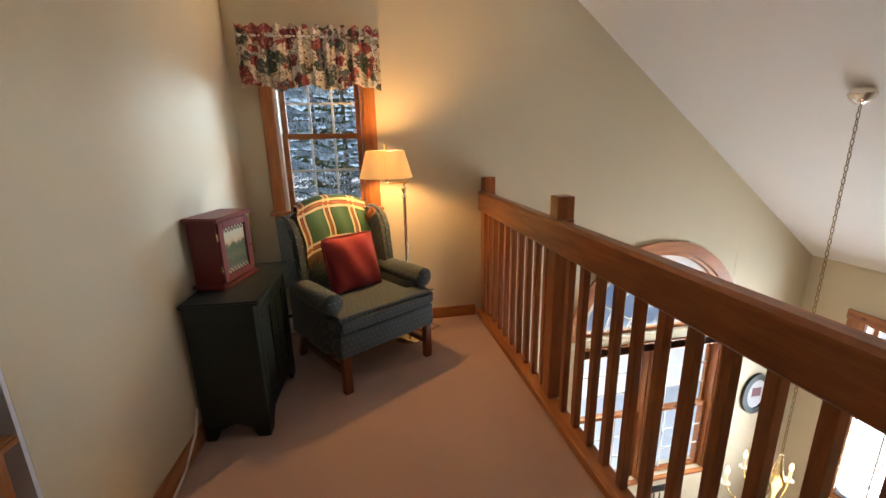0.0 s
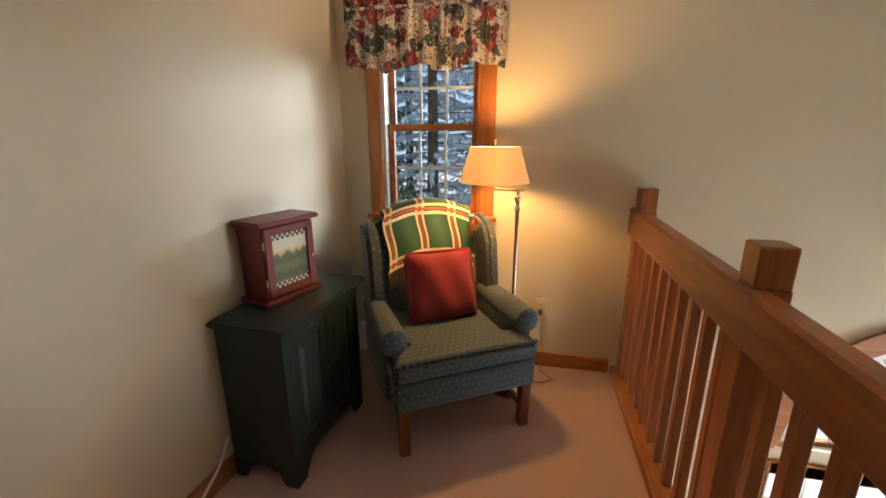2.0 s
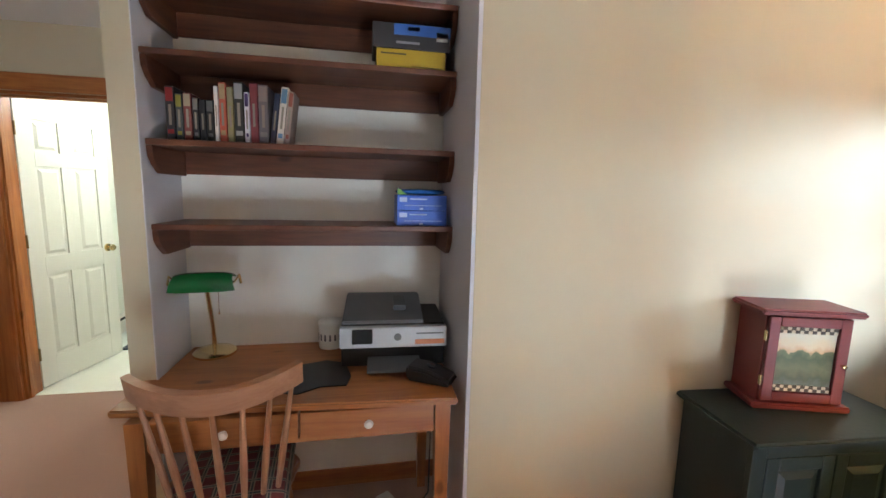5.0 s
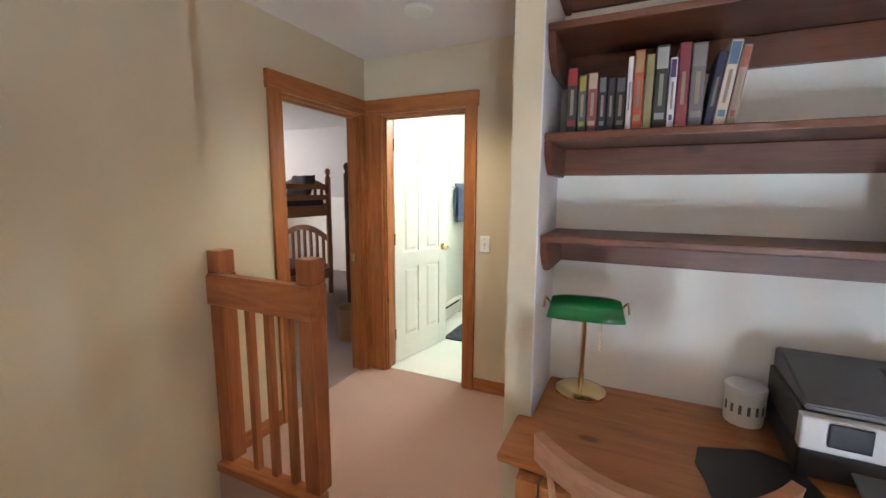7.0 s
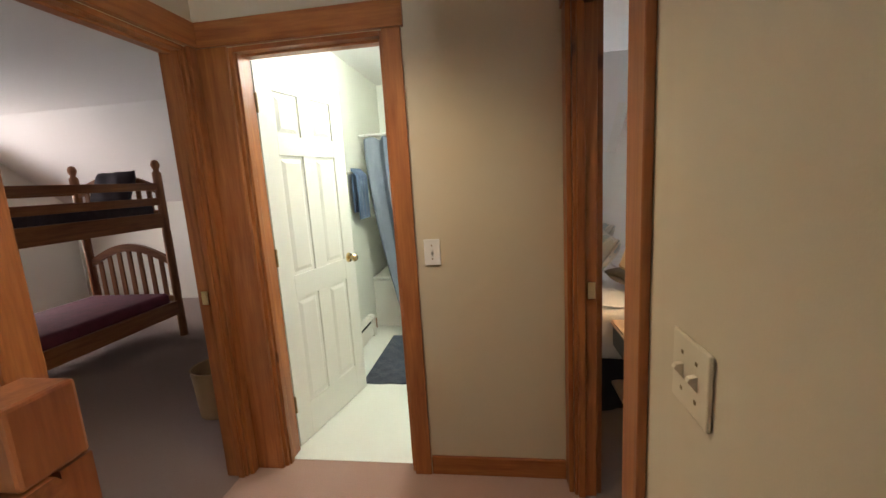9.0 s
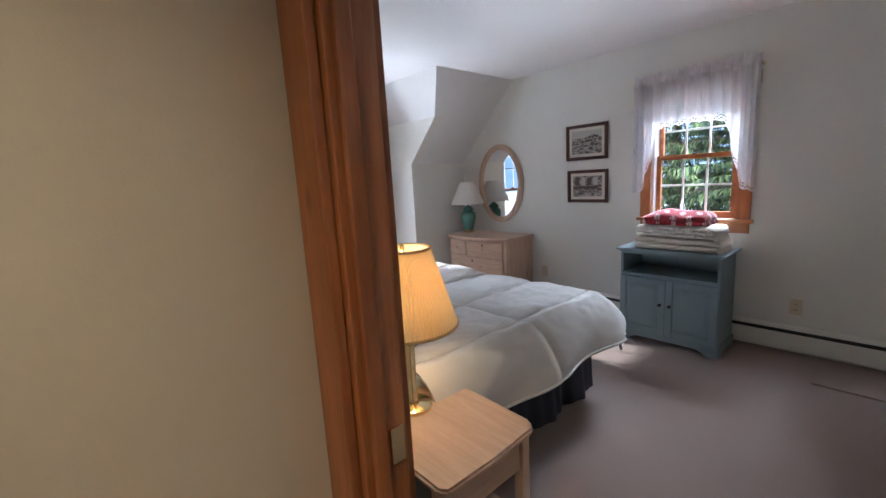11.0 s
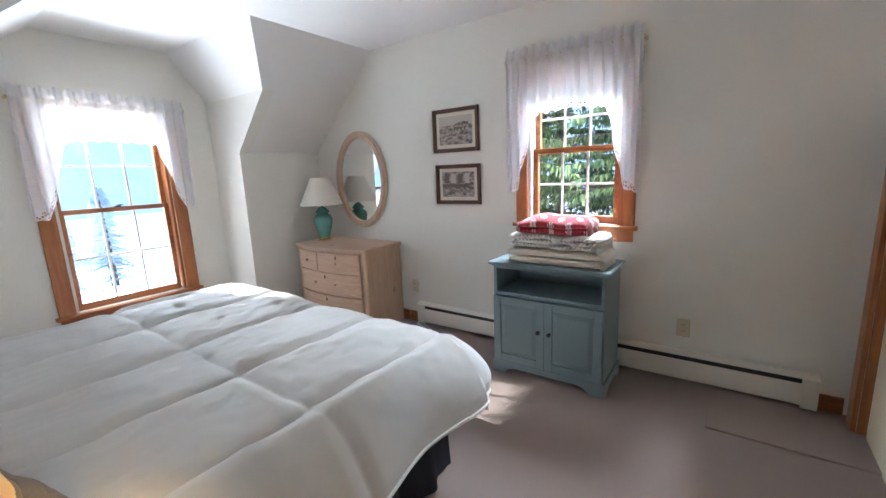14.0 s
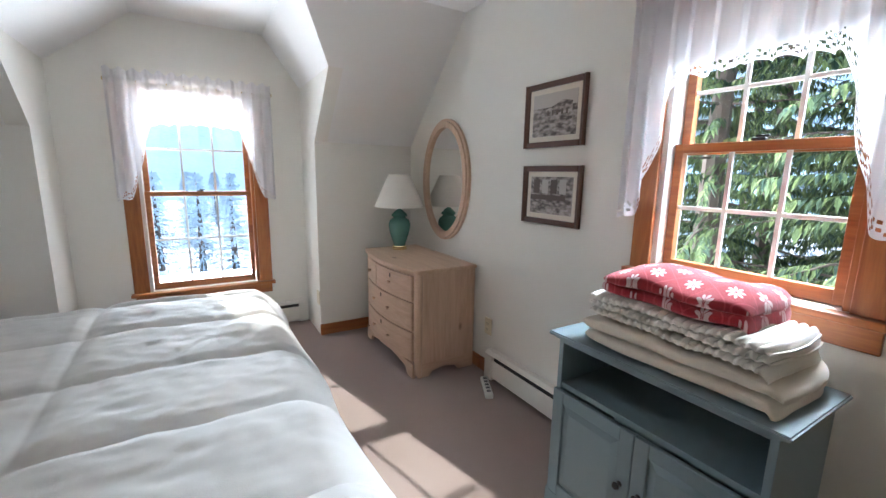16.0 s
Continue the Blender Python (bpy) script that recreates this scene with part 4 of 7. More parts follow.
def framed_door(x0, z0, x1, z1, y, s, material, parent, depth=0.018):
    """A cabinet door under its cabinet: a raised panel held by stiles and rails, its front at y."""
    bm = box(x0 + s, y + 0.010, z0 + s, x1 - s, y + depth - 0.001, z1 - s)
    raised_panel(x0 + s + 0.004, z0 + s + 0.004, x1 - s - 0.004, z1 - s - 0.004, y + 0.010, bm, 0.008, 0.026)
    d = part("door", bm, material, parent)
    for a, b in ((x0, x0 + s), (x1 - s, x1)):
        part("stile", box(a, y, z0, b, y + depth, z1, 0.003), material, d)
    for a, b in ((z0, z0 + s), (z1 - s, z1)):
        part("rail", box(x0 + s + 0.0004, y + 0.0005, a, x1 - s - 0.0004, y + depth, b, 0.003), material, d)
    return d


def green_cabinet(at):
    c = thing("green_cabinet", "dark green painted two-door cabinet against the wall", "cabinet", at)
    w, d, h = 0.30, 0.155, 0.716
    bm = box(-w, -d + 0.02, 0.09, w, d, h, 0.003)
    part("body", bm, GREEN_CAB, c)
    for s in (-1, 1):
        foot = [(s * w, 0), (s * (w - 0.07), 0), (s * (w - 0.085), 0.04), (s * (w - 0.13), 0.09), (s * w, 0.09)]
        part("foot", prism(foot, -d + 0.0, -d + 0.022, "y", bev=0.002), GREEN_CAB, c)
        side = [(-d, 0), (-d + 0.06, 0), (-d + 0.09, 0.06), (0.0, 0.088), (d - 0.08, 0.06), (d - 0.05, 0), (d, 0), (d, 0.09), (-d, 0.09)]
        part("foot", prism(side, s * w, s * (w - 0.02), "x", bev=0.002), GREEN_CAB, c)
        part("stile", box(s * w, -d, 0.09, s * (w - 0.05), -d + 0.021, h, 0.002), GREEN_CAB, c)
    part("bottom_rail", box(-w + 0.051, -d, 0.09, w - 0.051, -d + 0.02, 0.13, 0.002), GREEN_CAB, c)
    part("top_rail", box(-w + 0.051, -d, h - 0.05, w - 0.051, -d + 0.02, h, 0.002), GREEN_CAB, c)
    for x0, x1, kx in ((-w + 0.053, -0.002, -0.03), (0.002, w - 0.053, 0.03)):
        dr = framed_door(x0, 0.133, x1, h - 0.053, -d - 0.001, 0.045, GREEN_CAB, c)
        m = Matrix.Translation((kx, -d - 0.001, 0.42)) @ Euler((radians(90), 0, 0)).to_matrix().to_4x4()
        part("knob", lathe([(0.0, 0.026), (0.008, 0.025), (0.011, 0.019), (0.006, 0.009), (0.006, 0.0)], 14, m=m), GREEN_CAB, dr, smooth=True)
    part("top", prism([(-w - 0.035, -d - 0.04), (w + 0.035, -d - 0.04), (w + 0.035, d + 0.003), (-w - 0.035, d + 0.003)], h + 0.001, h + 0.024, "z", bev=0.008), GREEN_CAB, c, smooth=True)
    return c


green_cabinet(pose(-0.91, 2.245, 0, 0, 0, 86.5))


def folk_picture():
    m, n, l, b = node_mat("folk_landscape_print", 0.5, 0.0)
    tc, sp = n.new("ShaderNodeTexCoord"), n.new("ShaderNodeSeparateXYZ")
    l.new(tc.outputs["UV"], sp.inputs[0])
    no = n.new("ShaderNodeTexNoise")
    no.inputs["Scale"].default_value = 6
    l.new(tc.outputs["UV"], no.inputs[0])
    ad = n.new("ShaderNodeMath")
    ad.operation = "MULTIPLY_ADD"
    ad.inputs[1].default_value = 0.28
    l.new(no.outputs[0], ad.inputs[0])
    l.new(sp.outputs[1], ad.inputs[2])
    cr = n.new("ShaderNodeValToRGB")
    el = cr.color_ramp.elements
    el[0].position, el[0].color = 0.18, (0.14, 0.17, 0.15, 1)
    el[1].position, el[1].color = 1.0, (0.62, 0.60, 0.48, 1)
    for p, c in ((0.34, (0.05, 0.07, 0.03)), (0.5, (0.12, 0.13, 0.06)), (0.66, (0.06, 0.09, 0.04)), (0.74, (0.13, 0.15, 0.07)), (0.76, (0.55, 0.36, 0.20)), (0.86, (0.66, 0.56, 0.38))):
        e = el.new(p)
        e.color = (*c, 1)
    l.new(ad.outputs[0], cr.inputs[0])
    l.new(cr.outputs[0], b.inputs["Base Color"])
    return m


CHECK_D = plain("dark_check", (0.06, 0.045, 0.03))
CHECK_L = plain("cream_check", (0.62, 0.55, 0.40))
pb = thing("picture_box", "barn red wooden box with a folk landscape door", "box", pose(-0.970, 2.264, 0.741, 0, 0, 74))
part("body", box(-0.135, -0.07, 0.022, 0.135, 0.075, 0.335, 0.002), RED_CLOCK, pb)
part("base", prism([(-0.16, -0.095), (0.16, -0.095), (0.16, 0.082), (-0.16, 0.082)], 0, 0.022, "z", bev=0.006), RED_CLOCK, pb, smooth=True)
part("cornice", prism([(-0.165, -0.10), (0.165, -0.10), (0.165, 0.084), (-0.165, 0.084)], 0.336, 0.358, "z", bev=0.007), RED_CLOCK, pb, smooth=True)
bm = box(-0.13, -0.086, 0.028, -0.095, -0.071, 0.33, 0.003)
box(0.095, -0.086, 0.028, 0.13, -0.071, 0.33, 0.003, into=bm)
box(-0.0945, -0.086, 0.028, 0.0945, -0.071, 0.062, 0.003, into=bm)
box(-0.0945, -0.086, 0.296, 0.0945, -0.071, 0.33, 0.003, into=bm)
door = part("door", bm, RED_CLOCK, pb)
part("picture", sheet(lambda u, v: (-0.094 + 0.188 * u, -0.0745, 0.062 + 0.234 * v), 2, 2), folk_picture(), door, "painted landscape of green hills")
for z in (0.064, 0.272):
    part("border", box(-0.094, -0.0765, z, 0.094, -0.0755, z + 0.022), CHECK_L, door, "cream checked border")
    bm = bmesh.new()
    for i in range(14):
        for j in range(2):
            if (i + j) % 2 == 0:
                box(-0.0935 + i * 0.01336, -0.0780, z + j * 0.011, -0.0935 + (i + 1) * 0.01336, -0.0768, z + (j + 1) * 0.011, into=bm)
    part("check", bm, CHECK_D, door)
for z in (0.10, 0.26):
    part("hinge", box(-0.137, -0.082, z - 0.018, -0.131, -0.072, z + 0.018, 0.001), BRASS, pb, "small brass hinge")
m = Matrix.Translation((0.112, -0.086, 0.17)) @ Euler((radians(90), 0, 0)).to_matrix().to_4x4()
part("knob", lathe([(0.0, 0.018), (0.007, 0.016), (0.008, 0.01), (0.004, 0.004), (0.004, 0.0)], 12, m=m), BRASS, door, smooth=True)

# ---------- loft: lamp, valance, outlet, heater, cords ----------
fl = thing("floor_lamp", "lit swing-arm floor lamp with pleated cream shade", "floor lamp", pose(0.05, 2.86, 0))
part("base", lathe([(0.0, 0.03), (0.05, 0.028), (0.115, 0.02), (0.125, 0.01), (0.125, 0.0), (0.0, 0.0)], 32), BRASS, fl, smooth=True)
part("pole", lathe([(0.011, 0.028), (0.011, 1.05), (0.017, 1.055), (0.017, 1.07), (0.010, 1.08), (0.012, 1.10), (0.020, 1.11), (0.020, 1.125), (0.008, 1.135), (0.008, 1.17), (0.0, 1.172)], 16), SILVER, fl, smooth=True)
part("swing_arm", tube([(0, 0, 1.155), (0.03, 0.0, 1.162), (0.01, -0.04, 1.165), (-0.05, -0.05, 1.168), (-0.115, -0.055, 1.17), (-0.12, -0.055, 1.18), (-0.12, -0.055, 1.25)], 0.006, 8), BRASS, fl, smooth=True)
part("shade", sheet(lambda u, v: ((0.175 - 0.052 * v) * (1 + 0.008 * math.cos(72 * 2 * math.pi * u)) * math.cos(2 * math.pi * u) - 0.12, (0.175 - 0.052 * v) * (1 + 0.008 * math.cos(72 * 2 * math.pi * u)) * math.sin(2 * math.pi * u) - 0.055, 1.205 + 0.175 * v), 288, 4, 0.0015), SHADE_LOFT, fl, "glowing pleated cream shade", smooth=True)
part("finial", lathe([(0.0, 1.42), (0.008, 1.41), (0.005, 1.40), (0.003, 1.38), (0.003, 1.25), (0.0, 1.25)], 10, m=Matrix.Translation((-0.12, -0.055, 0))), BRASS, fl)

val = thing("window_valance", "gathered rose floral cotton valance on a rod", "curtain")


def valance_front(u, v):
    x = -0.955 + 0.90 * u
    ruffle = 0.016 * math.sin(58 * u + 1.3 * math.sin(9 * u)) * (0.45 + 0.55 * (1 - v)) + 0.006 * math.sin(131 * u)
    z0 = 1.795 + 0.018 * math.sin(17 * u) + 0.008 * math.sin(41 * u)
    top = 2.175 + 0.012 * math.sin(70 * u)
    z = z0 + (top - z0) * v
    y = 3.075 + ruffle + (0.02 if 0.80 < v < 0.90 else 0) - 0.012 * (1 - v)
    return (x, y, z)


part("cloth", sheet(valance_front, 220, 16, 0.003), FLORAL, val, smooth=True)
part("return", sheet(lambda u, v: (-0.955 + 0.004 * math.sin(9 * v), 3.075 + 0.07 * u, 1.80 + 0.36 * v), 6, 8, 0.003), FLORAL, val, smooth=True)
part("return", sheet(lambda u, v: (-0.055 + 0.004 * math.sin(9 * v), 3.075 + 0.07 * u, 1.80 + 0.36 * v), 6, 8, 0.003), FLORAL, val, smooth=True)
part("rod", tube([(-0.95, 3.10, 2.115), (-0.06, 3.10, 2.115)], 0.009), WHITE_P, val)


def outlet(at, label, material):
    o = thing("wall_outlet", label, "outlet", at)
    part("plate", box(-0.036, -0.007, -0.058, 0.036, 0.0, 0.058, 0.003), material, o)
    for z in (-0.02, 0.02):
        part("socket", box(-0.016, -0.010, z - 0.014, 0.016, -0.0072, z + 0.014, 0.002), material, o)
        for x in (-0.006, 0.006):
            part("slot", box(x - 0.0015, -0.0112, z - 0.004, x + 0.0015, -0.0102, z + 0.006), DARK, o)
    return o


outlet(pose(0.21, 3.149, 0.40), "ivory duplex outlet with a lamp plug", IVORY)
outlet(pose(-2.655, 3.379, 0.345), "ivory duplex outlet on the bedroom wall", IVORY)
outlet(pose(-4.79, 3.379, 0.34), "ivory duplex outlet beside the dresser", IVORY)
outlet(pose(-6.02, 2.532, 0.33, 0, 0, 180), "ivory duplex outlet in the dormer", IVORY)
cord = thing("lamp_cord", "thin brown lamp cord and plug", "cord")
part("plug", box(0.195, 3.112, 0.36, 0.225, 3.137, 0.395, 0.006), OLDBRASS, cord)
part("wire", tube([(0.21, 3.115, 0.36), (0.215, 3.10, 0.25), (0.24, 3.09, 0.12), (0.22, 3.06, 0.012), (0.30, 2.98, 0.006), (0.22, 2.93, 0.006), (0.14, 2.95, 0.006), (0.17, 2.89, 0.02)], 0.003, 6), OLDBRASS, cord)
cable = thing("white_cable", "white cable running down beside the cabinet", "cable")
part("wire", tube([(-1.092, 1.95, 0.20), (-1.09, 1.88, 0.11), (-1.10, 1.75, 0.02), (-1.095, 1.60, 0.008), (-1.09, 1.40, 0.008), (-1.11, 1.1, 0.008)], 0.006, 8), CORD, cable)


def heater(name, at, length, label="cream baseboard heater"):
    """A hot-water baseboard heater; local x along, room towards -y, back at y 0."""
    h = thing(name, label, "heater", at)
    part("back_plate", box(0, -0.012, 0.02, length, 0, 0.20, 0.002), HEATER, h)
    part("front_cover", prism([(-0.062, 0.035), (-0.056, 0.03), (-0.052, 0.035), (-0.052, 0.148), (-0.058, 0.155), (-0.062, 0.15)], 0.03, length - 0.03, "x"), HEATER, h)
    part("top_hood", prism([(-0.012, 0.205), (-0.045, 0.205), (-0.066, 0.186), (-0.063, 0.183), (-0.044, 0.198), (-0.012, 0.199)], 0.03, length - 0.03, "x"), HEATER, h)
    part("fin_core", box(0.03, -0.045, 0.05, length - 0.03, -0.014, 0.175), DARK, h, "dark finned element behind the slot")
    for x0 in (0.0, length - 0.07):
        part("end_cap", prism([(-0.0125, 0.015), (-0.066, 0.015), (-0.07, 0.02), (-0.07, 0.188), (-0.048, 0.208), (-0.0125, 0.208)], x0, x0 + 0.07, "x"), HEATER, h)
    return h


heater("baseboard_heater", pose(-4.73, 3.379, 0), 2.72, "long cream baseboard heater along the bedroom wall")
heater("baseboard_heater", pose(-6.449, 1.0, 0, 0, 0, 90), 1.52, "cream baseboard heater under the dormer window")
heater("baseboard_heater", pose(-0.98, 3.134, 0), 0.75, "cream baseboard heater behind the armchair")


def switch_plate(at, n, label, material):
    o = thing("light_switch", label, "light switch", at)
    w = 0.036 + 0.023 * (n - 1)
    part("plate", box(-w, -0.007, -0.058, w, 0, 0.058, 0.003), material, o)
    for i in range(n):
        x = (i - (n - 1) / 2) * 0.046
        part("toggle", prism([(-0.0072, -0.012), (-0.0072, 0.012), (-0.018, 0.010), (-0.021, 0.004)], x - 0.005, x + 0.005, "x"), material, o)
        for z in (-0.03, 0.03):
            part("screw", box(x - 0.003, -0.0082, z - 0.003, x + 0.003, -0.0072, z + 0.003), OLDBRASS, o)
    return o


switch_plate(pose(-2.889, -0.67, 1.09, 0, 0, 90), 1, "white single toggle switch", WHITE_P)
switch_plate(pose(-1.755, -0.089, 1.085), 2, "ivory double toggle switch on the hall wall", IVORY)

# ---------- niche: shelves ----------
for zt, dep in ((2.17, 0.29), (1.93, 0.29), (1.625, 0.29), (1.322, 0.29)):
    s = thing("wall_shelf", "dark stained pine shelf with bracket ends", "shelf", group="shelves above the desk")
    x0, x1 = -1.738, -1.738 + dep
    part("board", box(x0, 0.002, zt - 0.022, x1, 1.115, zt, 0.004), SHELF["y"], s)
    part("back_rail", box(x0, 0.023, zt - 0.115, x0 + 0.02, 1.094, zt - 0.0225, 0.003), SHELF["y"], s)
    prof = [(x0, zt - 0.0225), (x1 - 0.005, zt - 0.0225), (x1 - 0.008, zt - 0.06), (x1 - 0.03, zt - 0.09), (x1 - 0.07, zt - 0.12), (x0, zt - 0.122)]
    for y in (0.002, 1.095):
        part("bracket", prism(prof, y, y + 0.02, "y", bev=0.002), SHELF["x"], s)

# books
random.seed(5)
specs = [(0.030, 0.19, (0.02, 0.02, 0.025), (0.45, 0.02, 0.02)), (0.024, 0.165, (0.05, 0.06, 0.06), (0.45, 0.40, 0.05)), (0.028, 0.17, (0.16, 0.035, 0.03), (0.55, 0.45, 0.30)), (0.022, 0.155, (0.015, 0.015, 0.018), (0.25, 0.25, 0.25)), (0.020, 0.150, (0.02, 0.02, 0.024), None), (0.026, 0.150, (0.013, 0.015, 0.015), (0.2, 0.2, 0.2)), (0.014, 0.20, (0.62, 0.60, 0.60), None), (0.026, 0.215, (0.40, 0.08, 0.04), (0.60, 0.40, 0.20)), (0.022, 0.20, (0.22, 0.20, 0.09), (0.4, 0.36, 0.2)), (0.033, 0.22, (0.02, 0.02, 0.016), (0.5, 0.5, 0.5)), (0.018, 0.185, (0.55, 0.55, 0.60), (0.10, 0.05, 0.2)), (0.028, 0.22, (0.17, 0.03, 0.04), None), (0.034, 0.215, (0.12, 0.11, 0.12), (0.35, 0.32, 0.3)), (0.020, 0.19, (0.02, 0.025, 0.06), None), (0.026, 0.215, (0.55, 0.48, 0.42), (0.15, 0.30, 0.5)), (0.020, 0.20, (0.28, 0.20, 0.17), (0.4, 0.1, 0.06))]
y = 0.055
for k, (w, h, col, mark) in enumerate(specs):
    tilt = -7 if k > 12 else (3 if k == 6 else 0)
    b = thing("book", "worn hardback book standing on a shelf", "book", pose(-1.555, y, 1.6255, tilt if k > 12 else 0, 0, 0), "books on the shelf")
    cover = plain("book_cover", col, 0.55)
    part("cover", box(-0.06, 0, 0, 0.06, w, h, 0.003), cover, b)
    part("pages", box(-0.058, 0.003, h - 0.004, 0.05, w - 0.003, h + 0.0008), PAPER, b)
    if mark:
        part("spine_band", box(0.0602, 0.003, h * 0.72, 0.0612, w - 0.003, h * 0.97, 0.0004), plain("spine_band", tuple(k_ * 0.55 for k_ in mark)), b)
        part("spine_mark", box(0.0602, 0.005, h * 0.12, 0.0612, w - 0.005, h * 0.20, 0.0004), plain("spine_mark", tuple(k_ * 0.55 for k_ in mark)), b)
    part("spine_lettering", box(0.0602, w * 0.35, h * 0.28, 0.0610, w * 0.65, h * 0.66), plain("spine_lettering", (0.22, 0.19, 0.15)), b)
    y += w + 0.002


def carton(name, x, y, z, sx, sy, sz, col, label, bars=(), rz=0):
    """A retail carton with unreadable print shown as bars on its front."""
    c = thing(name, label, "box", pose(x, y, z, 0, 0, rz))
    part("carton", box(-sx / 2, -sy / 2, 0, sx / 2, sy / 2, sz, 0.002), plain("carton_print", col, 0.35), c)
    for a0, b0, a1, b1, bc in bars:
        part("print", box(sx / 2 + 0.0003, -sy / 2 + a0 * sy, b0 * sz, sx / 2 + 0.001, -sy / 2 + a1 * sy, b1 * sz), plain("carton_mark", bc, 0.4), c)
    return c


YB = [(0.06, 0.72, 0.42, 0.80, (0.10, 0.08, 0.02)), (0.5, 0.15, 0.95, 0.18, (0.12, 0.09, 0.02))]
carton("carton_box", -1.575, 0.94, 1.9305, 0.18, 0.27, 0.075, (0.55, 0.38, 0.02), "yellow carton on a shelf", YB)
KB = [(0.0, 0.0, 0.25, 1.0, (0.03, 0.03, 0.035)), (0.27, 0.55, 1.0, 1.0, (0.03, 0.12, 0.42)), (0.45, 0.75, 0.6, 0.9, (0.6, 0.6, 0.65)), (0.82, 0.4, 0.97, 0.75, (0.6, 0.62, 0.6)), (0.3, 0.2, 0.6, 0.3, (0.3, 0.3, 0.32))]
carton("carton_box", -1.575, 0.94, 2.006, 0.19, 0.30, 0.09, (0.025, 0.025, 0.03), "black and blue carton on the yellow one", KB)
BB = [(0.05, 0.55, 0.2, 0.85, (0.45, 0.55, 0.75)), (0.25, 0.7, 0.6, 0.78, (0.5, 0.6, 0.8)), (0.15, 0.3, 0.9, 0.34, (0.4, 0.5, 0.75)), (0.45, 0.06, 0.52, 0.18, (0.5, 0.6, 0.8))]
carton("carton_box", -1.555, 0.99, 1.3225, 0.16, 0.205, 0.062, (0.025, 0.10, 0.50), "blue carton of ink on a shelf", BB)
carton("carton_box", -1.555, 0.99, 1.385, 0.16, 0.205, 0.062, (0.025, 0.10, 0.50), "blue carton of ink stacked on another", BB)
bag = thing("plastic_packet", "green and blue plastic packet on the cartons", "packet", pose(-1.555, 0.99, 1.448))
part("packet", puff(0.075, 0.105, 0.012, 3, 20, 8, m=Matrix.Translation((0, 0, 0.012))), plain("blue_packet", (0.02, 0.13, 0.42), 0.2), bag, smooth=True)
part("corner", prism([(-0.10, 0.0), (-0.06, 0.0), (-0.10, 0.028)], 0.06, 0.076, "x"), plain("green_packet", (0.12, 0.32, 0.04), 0.3), bag)

# ---------- niche: desk ----------
dk = thing("desk", "honey pine writing desk with two drawers in the niche", "desk")
DX0, DX1, DY0, DY1, DZT = -1.735, -1.115, 0.005, 1.08, 0.75
part("desktop", prism([(DX0, DY0), (-1.412, DY0), (-1.412, -0.04), (DX1 - 0.07, -0.04), (DX1, DY1), (DX0, DY1)], DZT - 0.025, DZT, "z", bev=0.006), DESKW["y"], dk)
for x in (DX0 + 0.03, DX1 - 0.085):
    for y in (DY0 + 0.02, DY1 - 0.075):
        bm = bmesh.new()
        quad_slab([(x + 0.008, y + 0.008, 0), (x + 0.047, y + 0.008, 0), (x + 0.047, y + 0.047, 0), (x + 0.008, y + 0.047, 0)], (0, 0, 0.01), bm)
        b2 = prism([(x, y), (x + 0.055, y), (x + 0.055, y + 0.055), (x, y + 0.055)], 0.0, DZT - 0.026, "z")
        for v in b2.verts:
            if v.co.z < 0.1:
                v.co.x += 0.008 if v.co.x < x + 0.02 else -0.008
                v.co.y += 0.008 if v.co.y < y + 0.02 else -0.008
        bm.free()
        part("leg", b2, DESKW["z"], dk)
part("side_apron", box(DX0 + 0.09, DY0 + 0.03, 0.605, DX1 - 0.09, DY0 + 0.05, DZT - 0.026), DESKW["x"], dk)
part("side_apron", box(DX0 + 0.09, DY1 - 0.05, 0.605, DX1 - 0.09, DY1 - 0.03, DZT - 0.026), DESKW["x"], dk)
part("front_rail", box(DX1 - 0.075, DY0 + 0.076, 0.605, DX1 - 0.05, DY1 - 0.076, 0.622), DESKW["y"], dk)
ym = (DY0 + DY1) / 2
for y0, y1 in ((DY0 + 0.08, ym - 0.003), (ym + 0.003, DY1 - 0.08)):
    dr = part("drawer", box(DX1 - 0.075, y0, 0.624, DX1 - 0.03, y1, DZT - 0.03, 0.003), DESKW["y"], dk)
    m = Matrix.Translation((DX1 - 0.03, (y0 + y1) / 2, 0.672)) @ Euler((0, radians(90), 0)).to_matrix().to_4x4()
    part("knob", lathe([(0.0, 0.026), (0.012, 0.024), (0.016, 0.016), (0.008, 0.006), (0.008, 0.0)], 16, m=m), WHITE_P, dr, "white porcelain knob", smooth=True)

bl = thing("bankers_lamp", "brass banker's lamp with a green glass shade", "desk lamp", pose(-1.645, 0.125, DZT + 0.001, 0, 0, 96))
part("base", lathe([(0.0, 0.035), (0.025, 0.033), (0.05, 0.024), (0.075, 0.018), (0.085, 0.01), (0.085, 0.0), (0.0, 0.0)], 28), BRASS, bl, smooth=True)
part("stem", tube([(0, 0, 0.03), (0, -0.015, 0.12), (0, -0.05, 0.22), (0, -0.09, 0.325)], [0.010, 0.008, 0.009, 0.008], 12), BRASS, bl, smooth=True)


def glass_shade(u, v):
    x = (2 * u - 1) * 0.115
    k = 1 - 0.16 * abs(2 * u - 1) ** 4
    a = radians(-10 + 150 * v)
    return (x * (1 - 0.10 * math.sin(a)), -math.cos(a) * 0.062 * k - 0.105, 0.317 + 0.058 * math.sin(a) * k)


